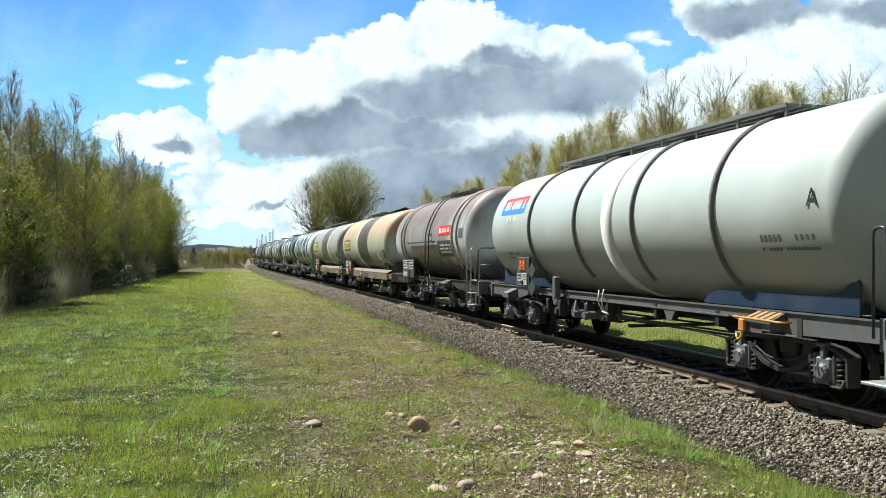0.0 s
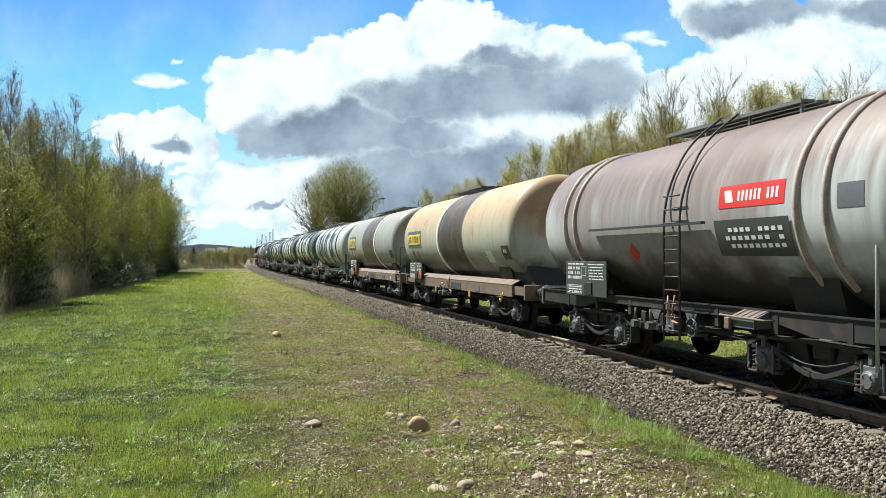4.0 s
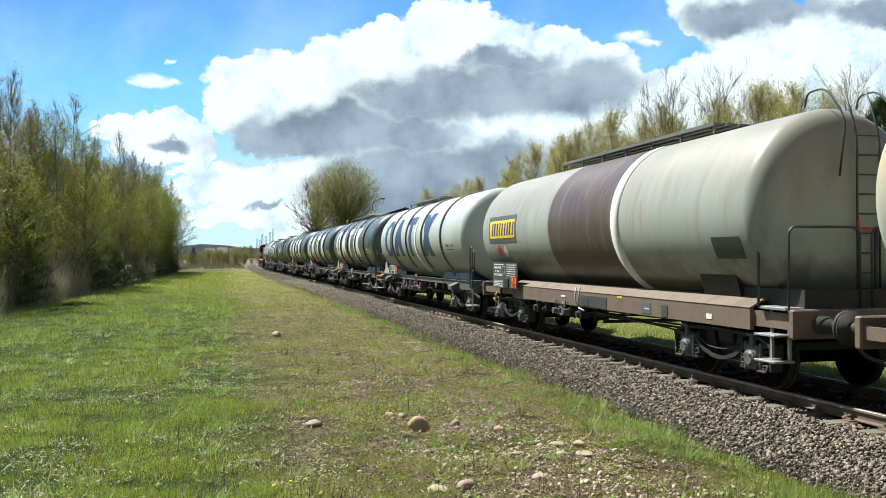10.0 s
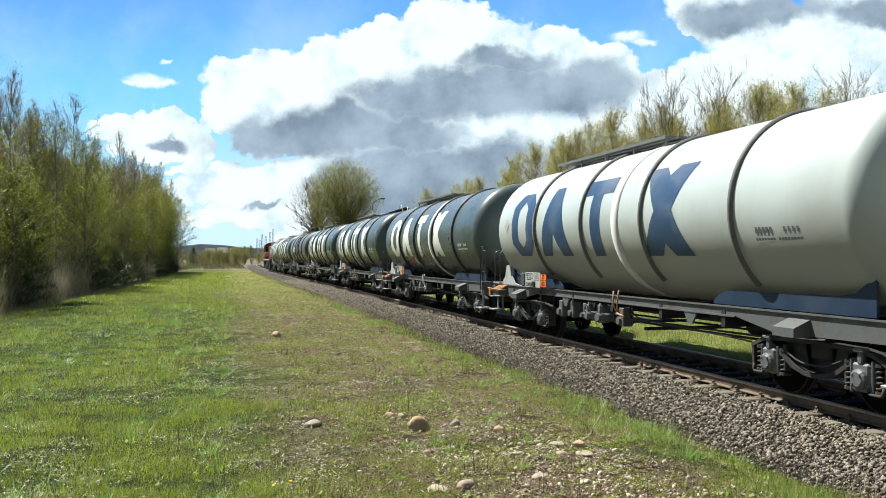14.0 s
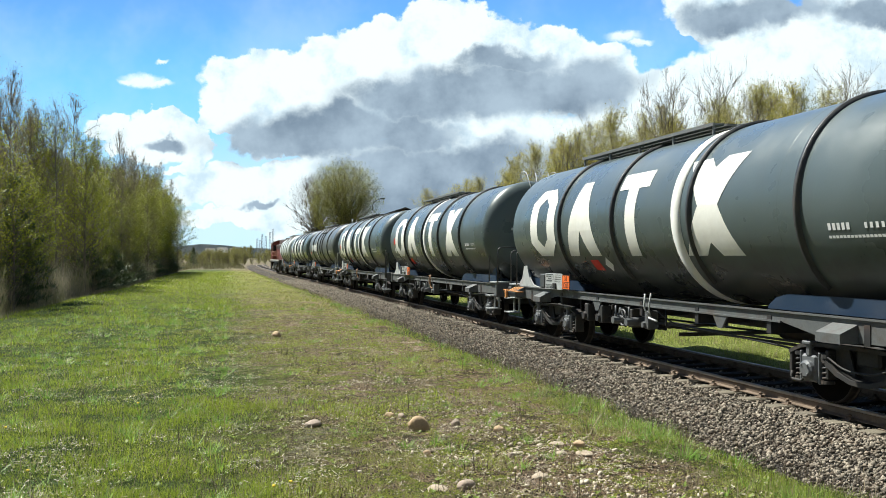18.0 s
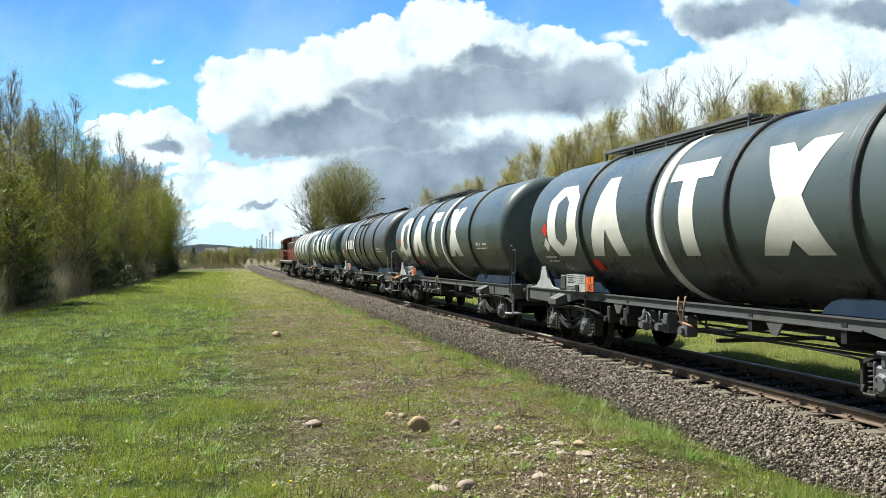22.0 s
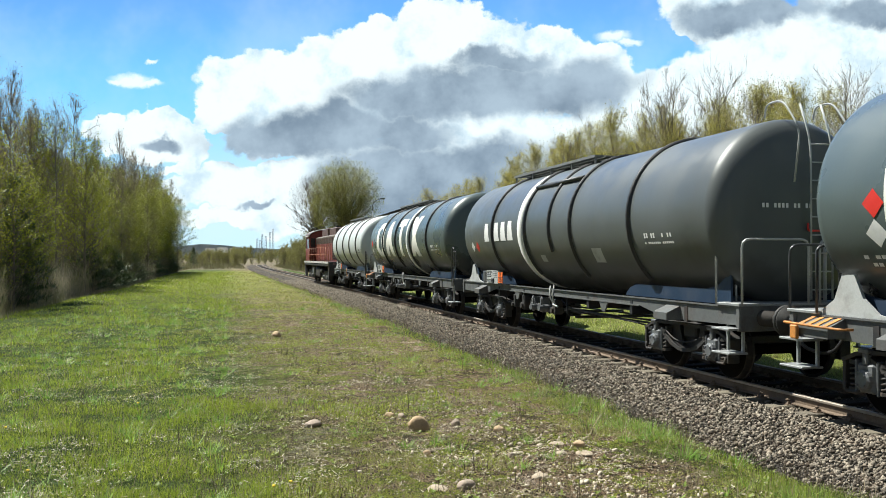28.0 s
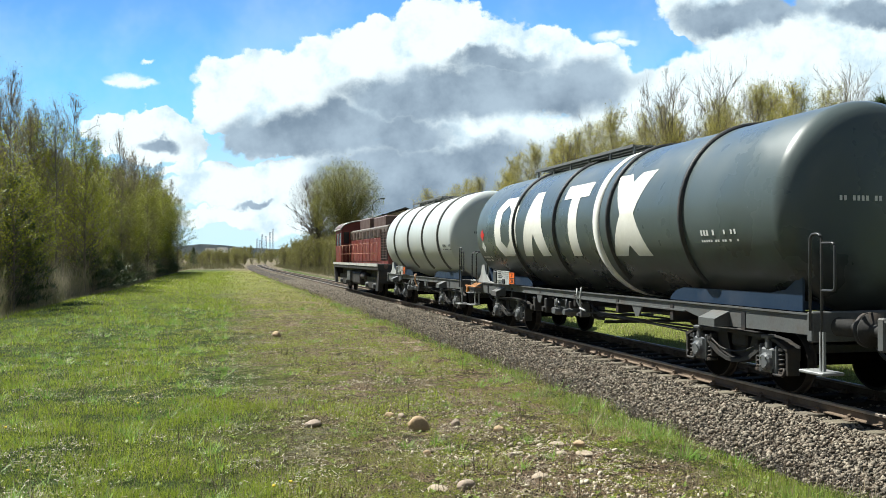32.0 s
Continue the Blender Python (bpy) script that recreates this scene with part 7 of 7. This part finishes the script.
        t.matrix_basis = pose(x, y, ground_z(x, y))
    n = 5200
    y = 6 + 40 * rng.random(n) ** 1.8
    x = rng.uniform(-6, 6, n)
    z = ground_at(x, y)
    h = rng.uniform(0.10, 0.38, n) * (rng.random(n) ** 1.2 + 0.25)
    d = np.stack([rng.normal(size=n) * 0.45 * h, rng.normal(size=n) * 0.45 * h, h], 1)
    ob = triangles("dry_stalks", np.stack([x, y, z], 1), d, rng.uniform(0.002, 0.005, n), STRAW)
    tagged(ob, "dry straw-coloured stalks in the meadow", "grass", kind="stuff")


def build_stones():
    mat = rock_material("field_stone", (0.30, 0.24, 0.17), (0.68, 0.59, 0.46), 0.12)
    rng = random.Random(21)
    spots = []
    for i in range(1500):
        y = 6.5 + 28 * rng.random() ** 1.7
        x = rng.gauss(2.9, 1.1)
        s = rng.uniform(0.006, 0.020)
        spots.append((x, y, s * 0.1, s))
    for i in range(230):
        y, x = rng.uniform(6.6, 9.8), rng.gauss(3.5, 0.55)
        s = rng.uniform(0.010, 0.034)
        spots.append((x, y, s * 0.1, s))
    for i in range(44):
        cy, cx, m = 6.6 + 9 * rng.random() ** 1.5, rng.gauss(3.0, 0.8), rng.randint(12, 40)
        for q in range(m):
            x, y = cx + rng.gauss(0, 0.22), cy + rng.gauss(0, 0.22)
            s = 0.006 + 0.024 * rng.random() ** 2.5
            spots.append((x, y, s * 0.15, s))

    def grounded(rows):
        a = np.array(rows)
        a[:, 2] += ground_at(a[:, 0], a[:, 1])
        return a
    rocks("pebbles", grounded(spots), "scattered pale pebbles on the worn ground", mat)
    clods = []
    while len(clods) < 20000:
        y = 5.8 + 26 * rng.random() ** 1.9
        x = rng.gauss(2.7, 1.3)
        if noise.noise((x * 1.3, y * 1.3, 31)) < -0.05 - 0.25 * rng.random():
            continue
        s = rng.uniform(0.004, 0.013)
        clods.append((x, y, 0.002, s))
    rocks("soil_crumbs", grounded(clods), "crumbs of dark soil and gravel on the worn strip", rock_material("soil_crumb", (0.05, 0.037, 0.025), (0.27, 0.21, 0.15), 0.3), "soil")
    tan = plain("boulder_tan", (0.42, 0.30, 0.175), 0.9, 0, 0.3, 6, (0.24, 0.16, 0.10), 0.6, 0.5)
    grey = plain("boulder_grey", (0.33, 0.26, 0.20), 0.9, 0, 0.3, 6, (0.17, 0.12, 0.08), 0.6, 0.5)
    pale = plain("boulder_pale", (0.36, 0.29, 0.21), 0.9, 0, 0.25, 6, (0.35, 0.28, 0.2), 0.5, 0.5)
    look_of = {"tan": (tan, "rounded tan fieldstone half sunk in the ground"), "grey": (grey, "grey-brown fieldstone half sunk in the ground"), "pale": (pale, "flat pale fieldstone sunk in the ground")}
    rows = [(2.43, 10.7, 0.135, 0.125, "tan"), (2.96, 10.85, 0.075, 0.06, "grey"), (3.38, 10.3, 0.07, 0.05, "tan"), (1.13, 11.3, 0.11, 0.055, "grey"), (3.92, 8.85, 0.14, 0.04, "pale"),
            (3.8, 9.4, 0.11, 0.035, "pale"), (3.09, 8.1, 0.11, 0.04, "pale"), (1.99, 7.95, 0.14, 0.04, "pale"), (2.22, 9.35, 0.05, 0.045, "tan"), (3.11, 9.05, 0.05, 0.04, "grey"),
            (2.38, 11.55, 0.06, 0.05, "grey"), (2.26, 7.92, 0.09, 0.06, "grey"), (1.45, 24.7, 0.15, 0.10, "tan"), (2.24, 11.7, 0.07, 0.05, "tan"), (3.70, 9.0, 0.09, 0.035, "pale"), (4.0, 9.2, 0.08, 0.04, "tan")]
    for i, (px, py, w, h, tone) in enumerate(rows):
        bm = bmesh.new()
        bmesh.ops.create_icosphere(bm, subdivisions=3, radius=1.0)
        for v in bm.verts:
            k = 1 + 0.26 * noise.noise(v.co * 1.1 + Vector((i * 7.0, 0, 0))) + 0.09 * noise.noise(v.co * 3.2 + Vector((i * 3.0, 0, 0)))
            v.co = Vector((v.co.x * w, v.co.y * w * 0.8, v.co.z * h)) * k
        ob = part("field_stone", bm, look_of[tone][0], None, "", True)
        ob.matrix_basis = pose(px, py, ground_z(px, py) + h * (0.05 if tone == "pale" else 0.4), 0, 0, i * 67)
        if tone == "pale":
            ob.scale = (0.85, 0.85, 0.8)
        tagged(ob, look_of[tone][1], "stone", "stones on the worn ground")


build_woods()
build_undergrowth()
build_brush()
build_grass()
build_stones()


# ---------------------------------------------------------------- sky and distance
def sky_material(name, banks, greys, sky=True):
    """Cloud banks as soft lobes with a broken edge, over the clear sky. Lobes: (x, y, half-width, half-height)."""
    n = Nodes(name)
    def vec(op, a, b):
        q = n.t.nodes.new("ShaderNodeVectorMath")
        q.operation = op
        n.put(q.inputs[0], a), n.put(q.inputs[1], b)
        return q.outputs["Value"] if op == "LENGTH" else q.outputs[0]
    def warp(scale, amount, detail=6.0):
        q = n.t.nodes.new("ShaderNodeTexNoise")
        q.inputs["Scale"].default_value, q.inputs["Detail"].default_value, q.inputs["Roughness"].default_value = scale, detail, 0.6
        n.link(n.co, q.inputs["Vector"])
        return vec("MULTIPLY", vec("SUBTRACT", q.outputs["Color"], (0.5, 0.5, 0.5)), (amount, amount, 0.0))
    flat = vec("MULTIPLY", n.co, (1.0, 1.0, 0.0))
    edge = vec("ADD", vec("ADD", vec("ADD", flat, warp(7.0, 0.075, 2.0)), warp(21.0, 0.045, 2.0)), warp(62.0, 0.022, 3.0))
    soft = vec("ADD", vec("ADD", flat, warp(8.0, 0.08, 2.0)), warp(26.0, 0.05, 4.0))
    if not sky:
        edge = vec("ADD", vec("ADD", flat, warp(30.0, 0.018, 2.0)), warp(80.0, 0.010, 3.0))
    def lobes(co, rows):
        total = None
        for x, y, a, b in rows:
            d = vec("LENGTH", vec("MULTIPLY", vec("SUBTRACT", co, (x / 1000, -y / 1000, 0)), (1000 / a, 1000 / b, 0)), (0, 0, 0))
            k = n.math("SUBTRACT", 1.0, d)
            total = k if total is None else n.math("SMOOTH_MAX", total, k)
            if total.node.operation == "SMOOTH_MAX":
                total.node.inputs[2].default_value = 0.15
        return total
    cover = n.rng(lobes(edge, banks), -0.05 if sky else -0.30, 0.07 if sky else 0.55)
    x, y, z = n.xyz()
    puff, lump, wisp = n.noise(13.0, 7, 0.6), n.noise(5.0, 4, 0.55), n.noise(30.0, 5, 0.65)
    shade = 0.0
    if greys:
        k = n.math("ADD", lobes(soft, greys), n.math("MULTIPLY", n.math("SUBTRACT", puff, 0.5), 0.42))
        shade = n.rng(k, -0.46, 0.36)
    white = n.mix(n.rng(n.math("ADD", n.math("MULTIPLY", puff, 0.55), n.math("ADD", n.math("MULTIPLY", lump, 0.3), n.math("MULTIPLY", wisp, 0.15))), 0.38, 0.52), (0.44, 0.54, 0.62), (0.66, 0.72, 0.75))
    grey = n.mix(n.rng(n.math("ADD", n.math("MULTIPLY", n.noise(6.0, 5, 0.55), 0.85), n.math("MULTIPLY", wisp, 0.15)), 0.32, 0.66), (0.150, 0.195, 0.255), (0.31, 0.375, 0.45))
    cloud = n.mix(shade, white, grey)
    em = n.t.nodes.new("ShaderNodeEmission")
    em.inputs["Strength"].default_value = 0.795
    mx = None
    if sky:
        low = n.rng(y, -0.455, 0.05, 0.0, 1.0, False)
        clear = n.mix(n.rng(low, 0.10, 0.62), (0.46, 0.62, 0.72), (0.17, 0.48, 0.79))
        clear = n.mix(n.rng(low, 0.45, 1.0), clear, (0.115, 0.285, 0.69))
        thin = n.math("MULTIPLY", n.rng(n.noise(3.0, 5, 0.6), 0.45, 0.75), 0.25)
        clear = n.mix(thin, clear, (0.55, 0.62, 0.70))
        n.link(n.mix(cover, clear, cloud), em.inputs["Color"])
        n.link(em.outputs[0], n.out.inputs["Surface"])
    else:
        n.link(cloud, em.inputs["Color"])
        tr = n.t.nodes.new("ShaderNodeBsdfTransparent")
        mx = n.t.nodes.new("ShaderNodeMixShader")
        n.link(n.math("MULTIPLY", cover, 0.95), mx.inputs[0])
        n.link(tr.outputs[0], mx.inputs[1]), n.link(em.outputs[0], mx.inputs[2])
        n.link(mx.outputs[0], n.out.inputs["Surface"])
    return n.m


def sky_sheet(name, far, x0, x1, y0, y1, mat, label):
    """A far upright sheet; its own units are thousandths-of-a-thousand steps across the view."""
    k = far / 1.506
    me = bpy.data.meshes.new(name)
    me.from_pydata([(x0, y0, 0), (x1, y0, 0), (x1, y1, 0), (x0, y1, 0)], [], [(0, 1, 2, 3)])
    me.materials.append(mat)
    ob = new(name, me)
    ob.visible_shadow = False
    ob["far"] = far
    return tagged(ob, label, "sky", kind="structure"), k


def sky_pose(far, dx):
    """Pose of a sheet whose point (0.784, -0.441) is what the camera looks at; dx: drift to the left."""
    k = far / 1.506
    right, fwd = Vector((0.96853, -0.24889, 0)), Vector((0.24888, 0.96849, 0.00923))
    up = Vector((-0.0023, -0.00894, 0.99996))
    o = EYE + fwd * far - right * (0.784 + dx) * k + up * 0.441 * k
    m = Matrix((right, up, -fwd)).transposed().to_4x4()
    m.translation = o
    return m


def build_sky():
    bank = [(470, 150, 105, 62), (415, 190, 60, 34), (590, 125, 95, 55), (690, 85, 85, 55), (790, 52, 95, 58), (850, 95, 120, 60), (960, 112, 110, 52), (1060, 130, 70, 48), (1085, 165, 42, 32), (640, 185, 210, 62), (820, 160, 200, 62), (980, 165, 120, 42), (560, 235, 150, 42), (720, 220, 110, 45)]
    left = [(300, 222, 75, 34), (205, 228, 62, 24), (345, 255, 48, 34), (260, 258, 70, 24), (430, 325, 105, 46), (350, 335, 52, 24), (490, 318, 50, 42), (330, 295, 40, 10)]
    low = [(640, 320, 150, 62), (820, 300, 170, 62), (890, 235, 120, 36), (700, 370, 260, 55), (1000, 275, 170, 70), (1150, 230, 140, 62), (400, 385, 110, 16)]
    right = [(1290, 15, 115, 52), (1255, 42, 60, 26), (1420, 75, 170, 75), (1530, 110, 190, 130), (1340, 140, 150, 62), (1220, 190, 160, 75), (1450, 230, 240, 130), (1560, 20, 130, 60), (1680, 150, 200, 260)]
    dark = [(1062, 152, 76, 42), (965, 165, 130, 42), (850, 165, 140, 40), (740, 182, 120, 34), (900, 116, 80, 22), (520, 243, 140, 38), (620, 236, 140, 40), (455, 250, 60, 24), (725, 236, 90, 30), (760, 302, 130, 50), (862, 288, 95, 40), (700, 332, 110, 50), (830, 332, 120, 42), (640, 305, 80, 34), (1000, 320, 130, 50), (300, 252, 36, 12), (460, 357, 26, 8), (1290, 34, 90, 30), (1388, 14, 80, 28), (1538, 16, 70, 26), (720, 368, 130, 30)]
    mat = sky_material("sky_and_clouds", bank + left + low + right, dark)
    ob, k = sky_sheet("backdrop", 3500, -0.9, 2.5, -0.52, 0.9, mat, "blue spring sky with white and grey cumulus clouds")
    ob.scale = (k, k, k)
    small = sky_material("small_clouds", [(256, 142, 36, 12), (285, 147, 26, 7), (232, 145, 18, 6), (293, 110, 12, 4), (1108, 64, 30, 11), (1140, 74, 22, 6)], None, False)
    ob2, k2 = sky_sheet("backdrop", 3400, 0.1, 1.3, -0.25, 0.0, small, "small white cloud puffs")
    ob2.scale = (k2, k2, k2)
    return ob, ob2


SKY = build_sky()


def build_distance():
    # Distance haze is put into the hills' pale blue-grey colour.
    hazy_hill_mat = plain("far_wood_hazed", (0.36, 0.43, 0.48), 0.95, 0, 0.3, 0.02, (0.06, 0.08, 0.10), 0.5)
    bm = bmesh.new()
    pts = []
    for i in range(81):
        a = radians(-24 + i * 0.9)
        bump = 16 + 6 * math.exp(-((math.degrees(a) + 1.2) / 2.4) ** 2) + 5 * noise.noise((i * 0.21, 0, 0)) + 2 * noise.noise((i * 1.3, 4, 0))
        if i > 40:
            bump += 6
        pts.append((math.sin(a) * 1500, math.cos(a) * 1500, bump))
    for p, q in zip(pts, pts[1:]):
        v = [bm.verts.new(c) for c in ((p[0], p[1], -4), (q[0], q[1], -4), q, p, (p[0] * 1.1, p[1] * 1.1, -4), (q[0] * 1.1, q[1] * 1.1, -4))]
        bm.faces.new(v[:4]), bm.faces.new((v[3], v[2], v[5], v[4]))
    tagged(part("hills", bm, hazy_hill_mat), "low wooded hills on the horizon", "hills", kind="structure")
    white = plain("far_plaster", (0.85, 0.86, 0.86), 0.8, 0, 0.1, 0.3)
    for x, y, w, h in ((-14, 900, 9, 1.6), (-2, 905, 11, 2.2), (8, 895, 5, 1.8)):
        t = thing("warehouse", "long white industrial building far away", "building", "far industrial buildings")
        bm = bmesh.new()
        box(bm, -w / 2, w / 2, -6, 6, -10, h)
        part("wall", bm, white, t)
        bm = bmesh.new()
        prism(bm, [(-w / 2 - 0.5, h), (w / 2 + 0.5, h), (w / 2 - 1, h + 0.9), (-w / 2 + 1, h + 0.9)], -6.5, 6.5, "y")
        part("roof", bm, white, t)
        t.matrix_basis = pose(x, y, 8.5)
    # lattice masts
    steel = plain("mast_steel", (0.22, 0.24, 0.26), 0.6, 0.4, 0.2, 0.5)
    for x, y, h in ((22.9, 420, 15.0), (21.2, 415, 13.2), (19.6, 425, 11.5), (18.2, 430, 12.5), (16.9, 420, 9.5), (15.4, 420, 10.5)):
        t = thing("lattice_mast", "grey steel lattice mast", "mast", "lattice masts in the distance")
        k = 0.55
        for sx in (-1, 1):
            for sy in (-1, 1):
                bm = bmesh.new()
                tube(bm, [(sx * k, sy * k, -0.5), (sx * k * 0.6, sy * k * 0.6, h)], 0.07, 4)
                part("leg", bm, steel, t)
        bm = bmesh.new()
        for i in range(9):
            z0, z1 = h * i / 9, h * (i + 1) / 9
            f, g = k * (1 - 0.4 * i / 9), k * (1 - 0.4 * (i + 1) / 9)
            for s in (-1, 1):
                tube(bm, [(-f, s * f, z0), (g, s * g, z1)], 0.045, 3)
                tube(bm, [(f, s * f, z0), (-g, s * g, z1)], 0.045, 3)
        part("lattice", bm, steel, t)
        bm = bmesh.new()
        box(bm, -0.5, 0.5, -0.1, 0.1, h - 0.2, h)
        part("cross_arm", bm, steel, t)
        t.matrix_basis = pose(x, y, ground_z(x, y))
    # far tree belt
    belt = [tree("far_tree", "distant brown-grey tree in the plain", "tree", 130 + i, 9.0, 0.1, 2.8, 40, 0.8, 2600, 0.16, BUSH_LEAF, BARK, 900, 0.12, 0.75, group="distant trees") for i in range(2)]
    rng = random.Random(6)
    ra, rb = [], []
    for i in range(70):
        y = rng.uniform(300, 620)
        x = y * math.tan(radians(rng.uniform(-4.2, 8.5)))
        s = rng.uniform(0.5, 0.95) * (0.5 if x < y * 0.008 else 1.0)
        if abs(x - 18) < 14 and y < 460:
            s *= 0.45
        (ra if i % 2 else rb).append((x, y, s, rng.uniform(0, 360)))
    place(belt[0], ra), place(belt[1], rb)


def build_station():
    """Gabled building behind the train, and the lamp beside it."""
    wall = plain("render_ochre", (0.42, 0.36, 0.28), 0.85, 0, 0.15, 1.5)
    roof = plain("roof_felt", (0.075, 0.072, 0.07), 0.85, 0, 0.3, 1.5, (0.12, 0.10, 0.08), 0.4)
    t = thing("station_building", "low gabled building with a dark roof", "building")
    w, d, h, r = 13.0, 24.0, 7.25, 2.0
    bm = bmesh.new()
    prism(bm, [(-w / 2, 0), (w / 2, 0), (w / 2, h), (0, h + r - 0.12), (-w / 2, h)], -d / 2, d / 2, "y")
    wl = part("wall", bm, wall, t)
    for s in (-1, 1):
        bm = bmesh.new()
        a, b = (s * (w / 2 + 0.7), h - 0.32), (0, h + r)
        prism(bm, [a, b, (b[0], b[1] + 0.2), (a[0], a[1] + 0.2)], -d / 2 - 0.6, d / 2 + 0.6, "y")
        part("roof", bm, roof, t)
    for i in range(4):
        for z in (1.2,):
            for s in (-1, 1):
                bm = bmesh.new()
                box(bm, s * w / 2 - 0.03, s * w / 2 + 0.03, -9 + i * 5.6, -7.6 + i * 5.6, z, z + 1.7)
                win = part("window", bm, BLACK, t, "dark window")
    t.matrix_basis = pose(28.3, 136.5, -0.1, 0, 0, -10)
    t = thing("street_lamp", "tall grey street lamp with a curved arm", "lamp")
    bm = bmesh.new()
    tube(bm, [(0, 0, -0.2), (0, 0, 7.6)], 0.09, 8, 0.06)
    part("pole", bm, TUBE_DARK, t)
    bm = bmesh.new()
    tube(bm, bend([(0, 0, 7.55), (0, 0, 8.7), (1.0, 0, 9.1)], 0.7, 6), 0.05, 6)
    part("arm", bm, TUBE_DARK, t)
    bm = bmesh.new()
    box(bm, 0.9, 1.5, -0.12, 0.12, 9.02, 9.16, 0.03)
    part("lamp_head", bm, TUBE_DARK, t)
    t.matrix_basis = pose(17.6, 103.0, 0.0, 0, 0, -10)


build_distance()
build_station()


build_train()
motions()
